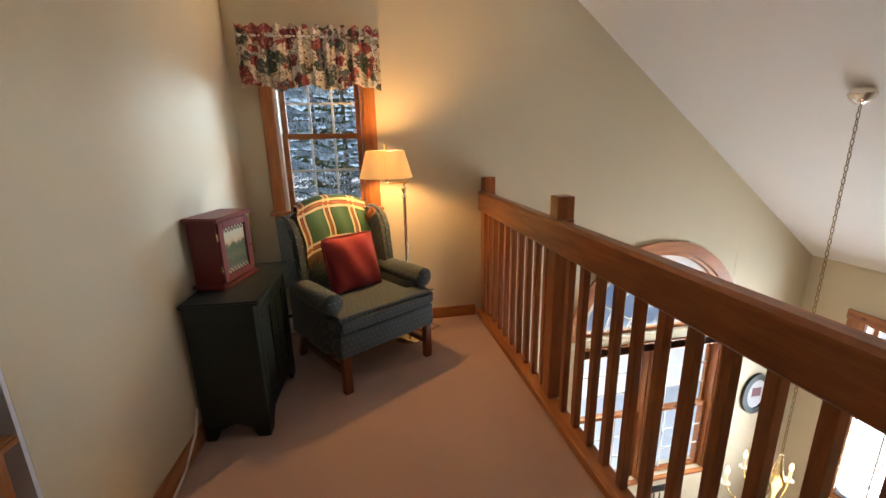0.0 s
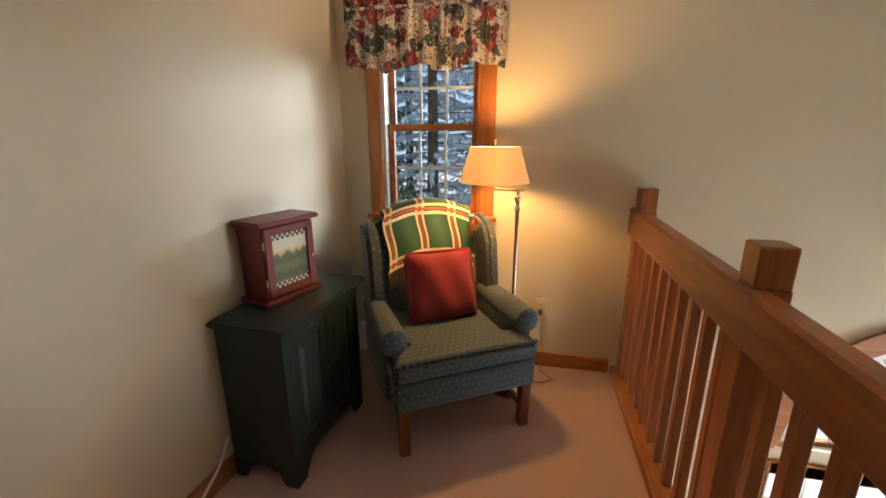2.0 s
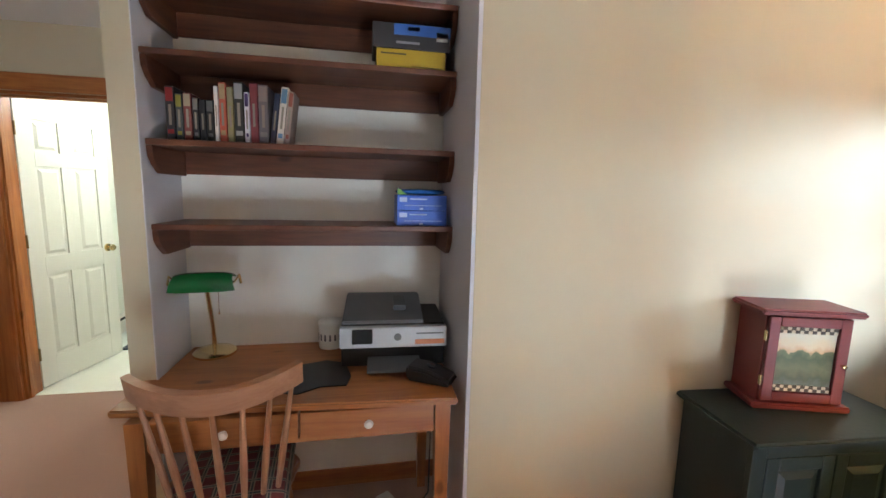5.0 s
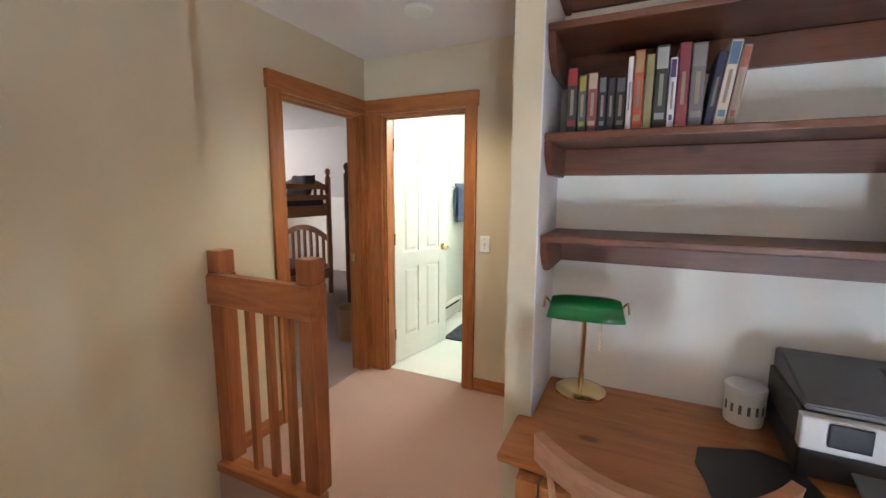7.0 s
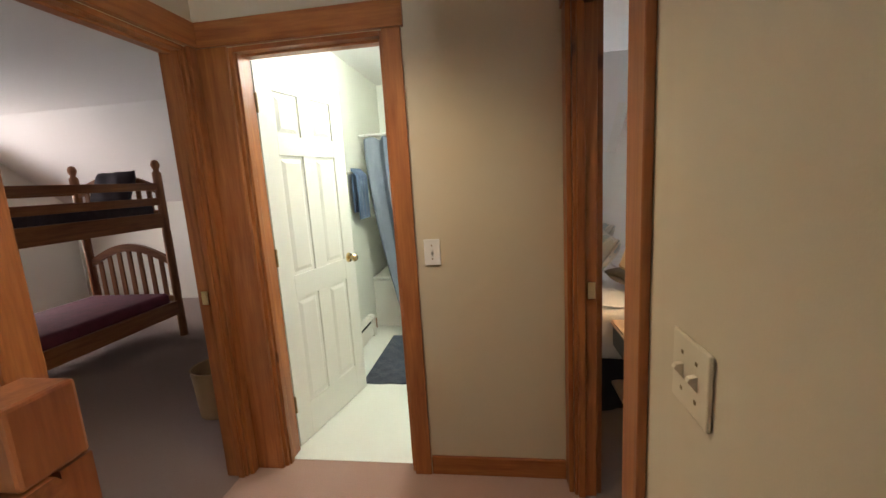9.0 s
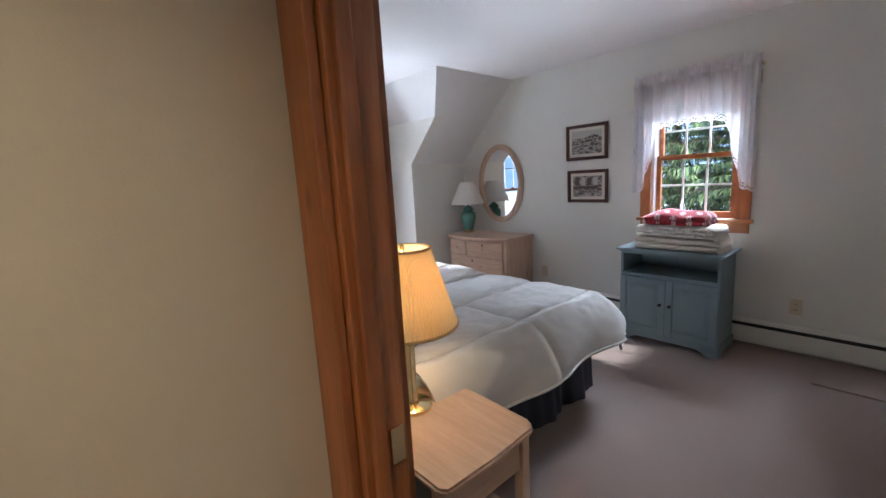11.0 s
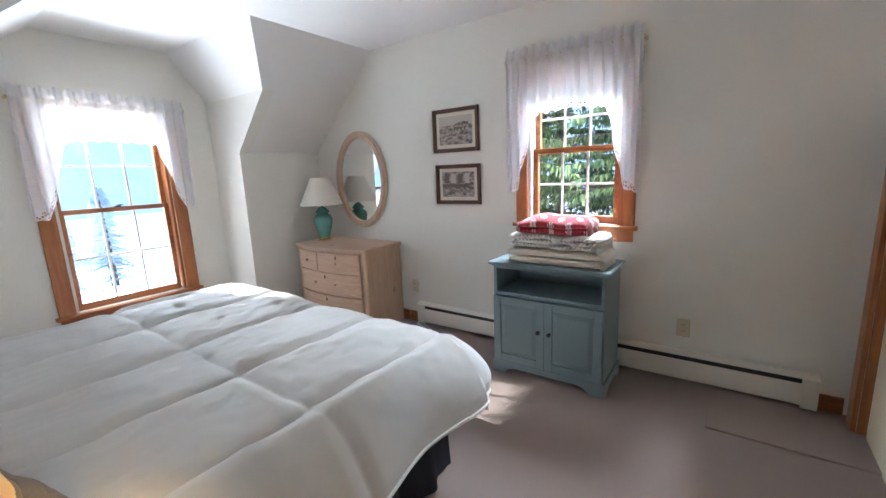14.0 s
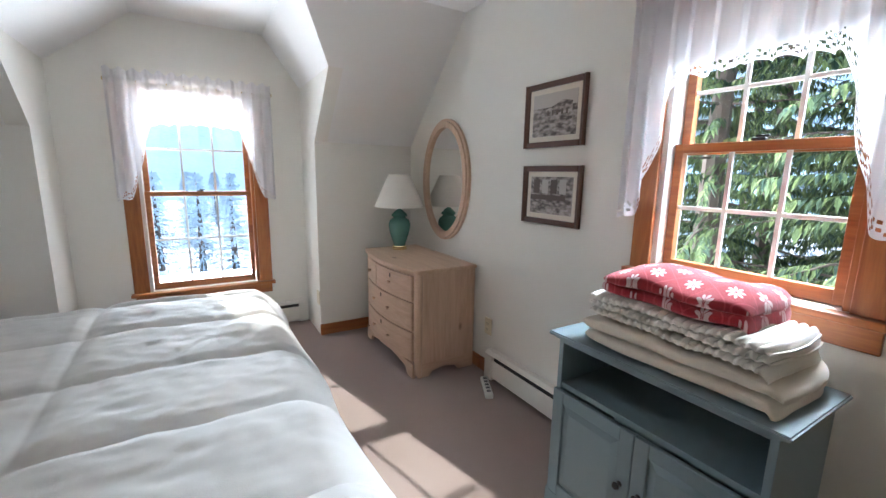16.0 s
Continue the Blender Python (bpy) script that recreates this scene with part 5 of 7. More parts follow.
part("shade", sheet(glass_shade, 22, 14, 0.004), GREENGLASS, bl, "glossy green glass shade", smooth=True)
part("yoke", tube([(-0.13, -0.10, 0.325), (-0.125, -0.10, 0.36), (-0.10, -0.07, 0.325), (0, -0.07, 0.325), (0.10, -0.07, 0.325), (0.125, -0.10, 0.36), (0.13, -0.10, 0.325)], 0.005, 8), BRASS, bl)
part("pull_chain", tube([(0.05, -0.12, 0.31), (0.05, -0.12, 0.215)], 0.0015, 6), BRASS, bl)
part("chain_bead", lathe([(0.0, 0.006), (0.005, 0.0), (0.0, -0.006)], 10, m=Matrix.Translation((0.05, -0.12, 0.21))), BRASS, bl)

pr = thing("printer", "grey and white inkjet printer with paper tray out", "printer", pose(-1.56, 0.88, DZT + 0.001, 0, 0, 88))
part("base", box(-0.21, -0.14, 0.0, 0.21, 0.16, 0.085, 0.006), BLACK_P, pr)
part("front_panel", box(-0.215, -0.165, 0.085, 0.215, -0.13, 0.17, 0.005), SILVER_P, pr, "white front panel")
part("body", box(-0.212, -0.129, 0.0855, 0.212, 0.165, 0.175, 0.006), BLACK_P, pr)
part("scanner_lid", prism([(-0.14, 0.176), (0.16, 0.176), (0.16, 0.235), (0.10, 0.24), (-0.10, 0.205), (-0.14, 0.19)], -0.205, 0.12, "x", bev=0.004), GREY_P, pr, "grey document feeder lid")
part("feeder_slot", box(0.0, -0.08, 0.2165, 0.05, 0.08, 0.238), BLACK_P, pr)
part("display", box(-0.165, -0.172, 0.105, -0.085, -0.1652, 0.165, 0.003), SCREEN, pr)
part("badge", lathe([(0.0, 0.002), (0.015, 0.002), (0.015, 0.0)], 20, m=Matrix.Translation((0.015, -0.166, 0.13)) @ Euler((radians(90), 0, 0)).to_matrix().to_4x4()), GREY_P, pr)
part("sticker", box(0.085, -0.1662, 0.098, 0.205, -0.1652, 0.118), plain("orange_sticker", (0.62, 0.20, 0.08)), pr)
part("print", box(0.09, -0.1662, 0.14, 0.20, -0.1652, 0.146), GREY_P, pr)
part("paper_tray", prism([(-0.24, 0.012), (-0.05, 0.05), (-0.05, 0.058), (-0.24, 0.02)], -0.105, 0.105, "x", bev=0.002), GREY_P, pr)
mp_ = thing("mouse_pad", "thin black cloth pad on the desk", "pad", pose(-1.36, 0.58, DZT + 0.001, 0, 0, 12))
part("pad", prism([(-0.11, -0.10), (-0.04, -0.13), (0.02, -0.13), (0.10, -0.14), (0.13, -0.08), (0.10, 0.0), (0.12, 0.09), (0.05, 0.12), (-0.08, 0.12), (-0.13, 0.05)], 0, 0.004, "z"), BLACK_P, mp_)
ph = thing("desk_phone", "black desk phone beside the printer", "phone", pose(-1.27, 1.01, DZT + 0.001, 0, 0, 60))
part("body", prism([(-0.09, 0.0), (0.09, 0.0), (0.09, 0.025), (0.0, 0.055), (-0.09, 0.06)], -0.05, 0.05, "y", bev=0.012), BLACK_P, ph, smooth=True)
part("lens", lathe([(0.0, 0.004), (0.016, 0.003), (0.02, 0.0)], 16, m=Matrix.Translation((0.0, 0, 0.055)) @ Euler((0, radians(14), 0)).to_matrix().to_4x4()), SCREEN, ph)
pot = thing("ceramic_jar", "white jar with dark printed band", "jar", pose(-1.67, 0.605, DZT + 0.001))
part("jar", lathe([(0.0, 0.0), (0.05, 0.0), (0.052, 0.01), (0.052, 0.10), (0.0, 0.10)], 28), WHITE_P, pot, smooth=True)
part("lid", lathe([(0.0, 0.122), (0.05, 0.122), (0.055, 0.118), (0.055, 0.102), (0.0, 0.102)], 28), WHITE_P, pot, smooth=True)
for k in range(7):
    a = radians(-70 + 24 * k)
    part("print", box(-0.004, -0.0005, 0.04, 0.004, 0.0005, 0.068), GREY_P, pot).matrix_basis = pose(0.0528 * math.cos(a), 0.0528 * math.sin(a), 0, 0, 0, math.degrees(a) + 90)
ad = thing("power_adapter", "pale power adapter and cords on the floor", "adapter", pose(-1.55, 0.86, 0, 0, 0, 30))
part("block", box(-0.05, -0.035, 0, 0.05, 0.035, 0.04, 0.006), WHITE_P, ad)
part("wire", tube([(0.05, 0, 0.02), (0.12, 0.05, 0.01), (0.14, 0.13, 0.1), (0.10, 0.17, 0.45), (0.05, 0.16, 0.70)], 0.004, 6), BLACK_P, ad)

# windsor chair
wc = thing("windsor_chair", "pale wooden spindle-back chair with plaid seat pad at the desk", "chair", pose(-1.22, 0.315, 0, 0, 0, -85))


def rail_pt(u, off=0.0):
    a = radians(-62 + 124 * u)
    return (0.235 * math.sin(a) * 1.08, 0.02 + 0.19 * math.cos(a) + off + 0.02, 0.885)


def comb(u, v):
    p = rail_pt(u)
    return (p[0], p[1] + 0.022 * v, 0.845 + 0.075 * v - 0.012 * math.cos(math.pi * (2 * u - 1)))


bm = bmesh.new()
seatp = [(0.21 * math.cos(a) * (1.05 if math.sin(a) < 0 else 0.95), 0.20 * math.sin(a)) for a in [2 * math.pi * i / 28 for i in range(28)]]
part("seat", prism(seatp, 0.43, 0.462, "z", bev=0.010), CHAIRW["x"], wc, smooth=True)
part("seat_pad", sheet(lambda u, v: ((2 * u - 1) * 0.19, (2 * v - 1) * 0.185, 0.466 + 0.035 * max(0, (1 - abs(2 * u - 1) ** 4) * (1 - abs(2 * v - 1) ** 4)) ** 0.6), 20, 20, 0.004), PLAID_RED, wc, "red plaid seat pad", smooth=True)
part("top_rail", sheet(comb, 30, 4, 0.022), CHAIRW["x"], wc, smooth=True)
for k in range(7):
    u = 0.06 + 0.88 * k / 6
    p = rail_pt(u)
    q = (p[0] * 0.72, 0.155 - 0.05 * abs(2 * u - 1) ** 2, 0.455)
    mid = [q[i] * 0.6 + (p[0], p[1] + 0.008, 0.85)[i] * 0.4 for i in range(3)]
    part("spindle", tube([q, mid, (p[0], p[1] + 0.008, 0.85)], [0.008, 0.012, 0.007], 8), CHAIRW["z"], wc, smooth=True)
for sx in (-1, 1):
    for sy in (-1, 1):
        part("leg", tube([(sx * 0.13, sy * 0.12, 0.432), (sx * 0.165, sy * 0.155, 0.2), (sx * 0.19, sy * 0.18, 0.0)], [0.012, 0.017, 0.011], 10), CHAIRW["z"], wc, smooth=True)
    part("stretcher", tube([(sx * 0.167, -0.155, 0.19), (sx * 0.167, 0.155, 0.19)], 0.009, 8), CHAIRW["y"], wc)
part("stretcher", tube([(-0.165, 0, 0.19), (0.165, 0, 0.19)], 0.009, 8), CHAIRW["x"], wc)


# ---------- bedroom ----------
def sheer(name, rgb, clear):
    m = mat(name, rgb, 0.9, 0.03, 5, 0.05, 400, 0.2)
    n, l = m.node_tree.nodes, m.node_tree.links
    b = n["Principled BSDF"]
    tr, tp, m1, m2 = n.new("ShaderNodeBsdfTranslucent"), n.new("ShaderNodeBsdfTransparent"), n.new("ShaderNodeMixShader"), n.new("ShaderNodeMixShader")
    tr.inputs[0].default_value = (*rgb, 1)
    m1.inputs[0].default_value, m2.inputs[0].default_value = 0.4, clear
    l.new(b.outputs[0], m1.inputs[1])
    l.new(tr.outputs[0], m1.inputs[2])
    l.new(m1.outputs[0], m2.inputs[1])
    l.new(tp.outputs[0], m2.inputs[2])
    l.new(m2.outputs[0], n["Material Output"].inputs[0])
    return m


SHEER = sheer("sheer_white_cotton", (0.80, 0.79, 0.80), 0.09)


def cutwork_valance(name, at, half, z_top, z_tail, z_mid, label):
    """A gathered white valance with long tails and a cut-work hem; local x across, room towards -y."""
    c = thing(name, label, "curtain", at)

    def hem(u):
        e = abs(2 * u - 1)
        if e < 0.52:
            return z_mid - 0.03 * e
        k = min(1.0, (e - 0.52) / 0.36)
        return z_mid - 0.016 - (z_mid - z_tail) * (k * k * (3 - 2 * k)) ** 0.8

    def f(u, v):
        lo = hem(u) + 0.016 * abs(math.sin(38 * u)) * 1.0
        z = lo + (z_top - lo) * v
        fold = 0.022 * math.sin(74 * u + 2 * math.sin(7 * u)) * (0.35 + 0.65 * min(1, (z_top - z) / 0.2)) + 0.004 * math.sin(190 * u)
        pocket = 0.018 * math.exp(-((z - z_top + 0.075) / 0.02) ** 2)
        return ((2 * u - 1) * half, -0.075 + fold - pocket, z + (0.014 * math.sin(88 * u) if v > 0.97 else 0))

    def keep(u, v):
        h = hem(u)
        z = h + (z_top - h) * v
        d = z - h
        e = abs(2 * u - 1)
        edge = 0.06 if 0.42 < e < 0.92 else 0.035
        if d > edge or d < 0.010:
            return True
        return math.sin(u * 260) * math.sin(z * 260 + 40 * u) < 0.22
    part("cloth", sheet(f, 240, 90, 0.0, keep=keep), SHEER, c, smooth=True)
    part("rod", tube([(-half, -0.07, z_top - 0.075), (half, -0.07, z_top - 0.075)], 0.008), BRASS, c)
    for s in (-1, 1):
        part("bracket", box(s * half - 0.008, -0.08, z_top - 0.085, s * half + 0.008, 0, z_top - 0.065, 0.002), BRASS, c)
    return c


cutwork_valance("window_valance", pose(-3.378, 3.38, 0), 0.437, 2.15, 1.20, 1.72, "gathered white cutwork valance over the gable window")
cutwork_valance("window_valance", pose(WX, 1.77, 0, 0, 0, 90), 0.53, 2.035, 1.14, 1.68, "gathered white cutwork valance over the dormer window")

# bed
bed = thing("bed", "wide bed with navy skirt against the wall", "bed")
BX0, BX1, BY0, BY1, BZ = -5.28, -3.46, 0.10, 1.96, 0.625
part("mattress", box(BX0, BY0, 0.30, BX1, BY1, BZ - 0.02, 0.05, seg=3), LACE, bed, smooth=True)
part("box_spring", box(BX0 + 0.02, BY0, 0.10, BX1 - 0.02, BY1 - 0.02, 0.298, 0.01), LACE, bed)
per = [(BX1 - 0.01, BY0), (BX1 - 0.01, BY1 - 0.01), (BX0 + 0.01, BY1 - 0.01), (BX0 + 0.01, BY0)]
lens = [0]
for p, q in zip(per, per[1:]):
    lens.append(lens[-1] + math.dist(p, q))


def skirt_pt(u, v):
    s = u * lens[-1]
    k = max(i for i in range(len(lens) - 1) if lens[i] <= s + 1e-9)
    f = (s - lens[k]) / (lens[k + 1] - lens[k])
    p, q = per[k], per[k + 1]
    nx, ny = (q[1] - p[1]), -(q[0] - p[0])
    ln = math.hypot(nx, ny)
    w = (0.022 * math.sin(s * 21 + 2 * math.sin(s * 3)) + 0.008 * math.sin(s * 57)) * (1 - 0.8 * v) + 0.03 * (1 - v)
    return (p[0] + (q[0] - p[0]) * f + nx / ln * w, p[1] + (q[1] - p[1]) * f + ny / ln * w, 0.012 + 0.33 * v)


part("bed_skirt", sheet(skirt_pt, 360, 8, 0.003), SKIRT, bed, "gathered navy bed skirt", smooth=True)


def drape(d):
    """How far out and down cloth goes that runs d past an edge."""
    if d <= 0:
        return 0.0, 0.0
    return 0.14 * math.tanh(d / 0.13) + 0.12 * d, d * d / (d + 0.07) * 0.98


def comforter_pt(u, v):
    px = BX0 - 0.34 + (BX1 - BX0 + 0.65) * u
    py = BY0 + 0.42 + (BY1 - BY0 - 0.42 + 0.35) * v
    ox, oz = drape(px - BX1) if px > BX1 else drape(BX0 - px)
    oy, oz2 = drape(py - BY1)
    if ox and oy:
        ox, oy = ox * 0.78, oy * 0.78
    x = (BX1 + ox) if px > BX1 else ((BX0 - ox) if px < BX0 else px)
    y = BY1 + oy if py > BY1 else py
    drop = math.hypot(oz, oz2) if oz and oz2 else oz + oz2
    qx, qy = abs(math.sin(math.pi * (px + 3.52) / 0.43)), abs(math.sin(math.pi * (py - 1.28) / 0.95))
    pf = 0.024 * (min(qx * 3.2, 1.0) * min(qy * 6.0, 1.0)) ** 0.5 * (0.75 + 0.25 * qx)
    wr = 0.007 * noise.noise((px * 9, py * 9, 0)) + 0.012 * noise.noise((px * 3.1, py * 3.1, 4)) + 0.004 * noise.noise((px * 23, py * 15, 2))
    hump = 0.03 * math.exp(-((px + 5.0) / 0.5) ** 2) * math.exp(-((py - 1.5) / 0.7) ** 2)
    side = min(1.0, drop / 0.2)
    wav = 0.025 * math.sin(py * 9 + px * 7) * side
    z = BZ - drop + (pf + wr) * (1 - 0.5 * side) + hump
    return (x + (pf * 0.7 + wav) * side * (1 if px > BX1 else (-1 if px < BX0 else 0)), y + (pf * 0.7 + wav) * side * (1 if py > BY1 else 0), max(z, 0.20))


quilt = thing("comforter", "oyster white quilted comforter spread over the bed", "comforter")
part("cloth", sheet(comforter_pt, 260, 220, 0.012), COMFORTER, quilt, smooth=True)
part("hem", tube([comforter_pt(1.0, i / 90) for i in range(91)] + [comforter_pt(1 - i / 110, 1.0) for i in range(1, 111)], 0.008, 6), COMFORTER, quilt, "rolled hem", smooth=True)


def mottled(name, a, b_, c_):
    m, n, l, b = node_mat(name)
    tc = n.new("ShaderNodeTexCoord")
    v = n.new("ShaderNodeTexVoronoi")
    v.inputs["Scale"].default_value = 11
    l.new(tc.outputs["Object"], v.inputs[0])
    w = n.new("ShaderNodeTexWave")
    w.inputs["Scale"].default_value, w.inputs["Distortion"].default_value = 14, 4
    l.new(tc.outputs["Object"], w.inputs[0])
    sep = n.new("ShaderNodeSeparateColor")
    l.new(v.outputs["Color"], sep.inputs[0])
    col = mixed(n, l, band(n, l, sep.outputs[0], 0.45, 0.75), a, b_)
    col = mixed(n, l, band(n, l, sep.outputs[0], 0.85, 1.1), col, (0.36, 0.45, 0.48))
    col = mixed(n, l, band(n, l, w.outputs[0], 0.75, 1.1), col, c_)
    l.new(col, b.inputs["Base Color"])
    weave_bump(n, l, b)
    return m


PILLOW_P = mottled("coastal_patterned_linen", (0.70, 0.67, 0.60), (0.60, 0.58, 0.50), (0.62, 0.57, 0.49))
WOVEN = mat("grey_brown_woven_cover", (0.25, 0.20, 0.155), 0.9, 0.3, 30, 0.3, 180, 0.6)
for x, y, z, w, h, rz, rx, material, label in ((-4.86, 0.23, 0.82, 0.62, 0.44, 4, -30, LACE, "white pillow leaning at the head of the bed"), (-4.08, 0.25, 0.80, 0.62, 0.42, -3, -38, PILLOW_P, "pillow with a muted coastal print"), (-4.80, 0.40, 0.80, 0.46, 0.40, 6, -40, PILLOW_P, "pillow with a muted coastal print")):
    p = thing("bed_pillow", label, "pillow", pose(x, y, z, rx, 0, rz))
    part("cover", pillow_mesh(w, h, 0.17), material, p, smooth=True)
sham = thing("woven_cushion", "flat grey brown woven cushion lying on the bed", "cushion", pose(-3.80, 0.52, 0.70, 84, 0, 14))
part("cover", pillow_mesh(0.46, 0.30, 0.10), WOVEN, sham, smooth=True)
sheetfold = solo("folded_sheet", sheet(lambda u, v: (BX0 + 0.05 + (BX1 - BX0 - 0.10) * u, BY0 + 0.05 + 0.50 * v, 0.628 + 0.012 * math.sin(9 * u + 4 * v) + 0.008 * noise.noise((u * 9, v * 5, 1))), 60, 20, 0.006), LACE, "turned-down white sheet at the head of the bed", "sheet", smooth=True)

# nightstand and its lamp
ns = thing("nightstand", "pale pickled pine nightstand with rounded top", "nightstand", pose(-3.265, 0.44, 0))
topp = [(-0.305, -0.21), (0.28, -0.21), (0.305, -0.19), (0.31, 0.0), (0.30, 0.20), (0.26, 0.235), (0.0, 0.245), (-0.27, 0.235), (-0.305, 0.20)]
part("top", prism(topp, 0.536, 0.56, "z", bev=0.008), BLOND["x"], ns, smooth=True)
for sx, sy in ((-0.265, -0.18), (0.255, -0.18), (-0.265, 0.19), (0.255, 0.19)):
    part("leg", box(sx - 0.02, sy - 0.02, 0, sx + 0.02, sy + 0.02, 0.535, 0.005), BLOND["z"], ns)
part("apron", box(0.245, -0.16, 0.40, 0.262, 0.17, 0.535, 0.003), BLOND["y"], ns)
part("apron", box(-0.272, -0.16, 0.40, -0.255, 0.17, 0.535, 0.003), BLOND["y"], ns)
part("apron", box(-0.245, 0.185, 0.40, 0.235, 0.20, 0.535, 0.003), BLOND["x"], ns)
part("drawer_front", box(-0.245, -0.195, 0.41, 0.235, -0.178, 0.53, 0.003), GREY_P, ns, "dark grey drawer front")
part("shelf", box(-0.285, -0.20, 0.17, 0.275, 0.21, 0.19, 0.004), BLOND["x"], ns)
lp = thing("table_lamp", "lit brass table lamp with pleated amber shade", "lamp", pose(-3.37, 0.445, 0.561))
part("base", lathe([(0.0, 0.022), (0.06, 0.02), (0.072, 0.012), (0.072, 0.0), (0.0, 0.0)], 32), BRASS, lp, smooth=True)
part("column", lathe([(0.020, 0.02), (0.024, 0.03), (0.020, 0.04), (0.020, 0.31), (0.012, 0.32), (0.012, 0.45), (0.0, 0.45)], 20), BRASS, lp, smooth=True)


def pleated(r0, r1, z0, z1, n, amp=0.009):
    def f(u, v):
        r = (r0 + (r1 - r0) * v) * (1 + amp * math.cos(n * 2 * math.pi * u))
        return (r * math.cos(2 * math.pi * u), r * math.sin(2 * math.pi * u), z0 + (z1 - z0) * v)
    return f


part("shade", sheet(pleated(0.184, 0.100, 0.325, 0.605, 84), 336, 3, 0.0015), SHADE_BED, lp, "glowing pleated amber shade", smooth=True)
trim_m = plain("tan_shade_trim", (0.55, 0.38, 0.20), 0.8)
for r, z in ((0.185, 0.325), (0.101, 0.605)):
    part("shade_trim", tube([(r * math.cos(2 * math.pi * k / 48), r * math.sin(2 * math.pi * k / 48), z) for k in range(49)], 0.005, 6), trim_m, lp)
for k in range(3):
    a = 2 * math.pi * k / 3
    part("spider", tube([(0, 0, 0.585), (0.100 * math.cos(a), 0.100 * math.sin(a), 0.605)], 0.0015, 5), BRASS, lp)
part("finial", lathe([(0.0, 0.625), (0.010, 0.62), (0.010, 0.60), (0.006, 0.595), (0.006, 0.44), (0.0, 0.44)], 12), BRASS, lp)

# dresser
dr = thing("dresser", "pale pickled pine bow-front dresser with wooden knobs", "dresser", pose(-5.375, 3.355, 0))


def bow(x):
    return -0.455 - 0.065 * (1 - (x / 0.44) ** 2)


def bow_slab(x0, x1, z0, z1, out, depth, nn=14):
    front = [(x0 + (x1 - x0) * i / nn, bow(x0 + (x1 - x0) * i / nn) - out) for i in range(nn + 1)]
    back = [(x, y + depth) for x, y in front[::-1]]
    return prism(front + back, z0, z1, "z", bev=0.003)


body = [(-0.44, -0.02), (-0.44, -0.45)] + [(-0.44 + 0.88 * i / 14, bow(-0.44 + 0.88 * i / 14) + 0.004) for i in range(15)] + [(0.44, -0.45), (0.44, -0.02)]
part("body", prism([(x, y + 0.02) for x, y in body], 0.10, 0.722, "z"), BLOND["z"], dr)
top = [(-0.465, 0.0), (-0.465, -0.46)] + [(-0.45 + 0.90 * i / 14, bow(-0.44 + 0.88 * i / 14) - 0.02) for i in range(15)] + [(0.465, -0.46), (0.465, 0.0)]
part("top", prism(top, 0.723, 0.748, "z", bev=0.006), BLOND["x"], dr, smooth=True)
for s in (-1, 1):
    part("corner_post", lathe([(0.026, 0.02), (0.028, 0.05), (0.028, 0.722)], 14, m=Matrix.Translation((s * 0.425, -0.435, 0))), BLOND["z"], dr, smooth=True)
    foot = [(-0.44, 0), (-0.36, 0), (-0.33, 0.035), (-0.24, 0.05), (-0.15, 0.035), (-0.12, 0), (0.0, 0), (0.0, 0.10), (-0.44, 0.10)]
    part("side_foot", prism(foot, s * 0.418, s * 0.44, "x"), BLOND["y"], dr)
    fr = [(s * 0.42, 0), (s * 0.34, 0), (s * 0.31, 0.05), (s * 0.05, 0.075), (s * 0.0, 0.075), (0, 0.10), (s * 0.42, 0.10)]
    part("front_foot", prism(fr, -0.475, -0.452, "y"), BLOND["x"], dr)
for x0, x1, z0, z1 in ((-0.395, -0.10, 0.53, 0.70), (-0.09, 0.395, 0.53, 0.70), (-0.395, 0.395, 0.325, 0.52), (-0.395, 0.395, 0.115, 0.315)):
    d = part("drawer", bow_slab(x0, x1, z0, z1, 0.004, 0.02), BLOND["x"], dr)
    xs = [(x0 + x1) / 2] if x1 - x0 < 0.35 else [(x0 + x1) / 2 + k * 0.13 for k in (-1, 1)]
    if x0 == -0.09:
        xs = [(x0 + x1) / 2]
    for x in xs:
        m = Matrix.Translation((x, bow(x) - 0.004, (z0 + z1) / 2)) @ Euler((radians(90), 0, 0)).to_matrix().to_4x4()
        part("knob", lathe([(0.0, 0.026), (0.011, 0.024), (0.014, 0.017), (0.007, 0.007), (0.007, 0.0)], 14, m=m), BLOND["z"], d, smooth=True)
    if x1 - x0 > 0.4:
        part("keyhole", box((x0 + x1) / 2 - 0.008, bow((x0 + x1) / 2) - 0.0065, z1 - 0.05, (x0 + x1) / 2 + 0.008, bow(0) * 0 + bow((x0 + x1) / 2) - 0.0045, z1 - 0.022), DARK, d)
dl = thing("table_lamp", "celadon ginger jar lamp with unlit cream shade", "lamp", pose(-5.70, 3.13, 0.749))
part("base", lathe([(0.0, 0.03), (0.055, 0.03), (0.06, 0.022), (0.056, 0.012), (0.062, 0.006), (0.062, 0.0), (0.0, 0.0)], 28), BRASS, dl, smooth=True)
part("jar", lathe([(0.045, 0.031), (0.055, 0.06), (0.075, 0.12), (0.088, 0.18), (0.088, 0.21), (0.075, 0.24), (0.05, 0.255), (0.05, 0.265), (0.065, 0.27), (0.06, 0.285), (0.03, 0.315), (0.015, 0.325), (0.015, 0.335), (0.0, 0.335)], 32), CELADON, dl, smooth=True)
part("neck", lathe([(0.007, 0.335), (0.007, 0.45), (0.0, 0.45)], 10), BRASS, dl)
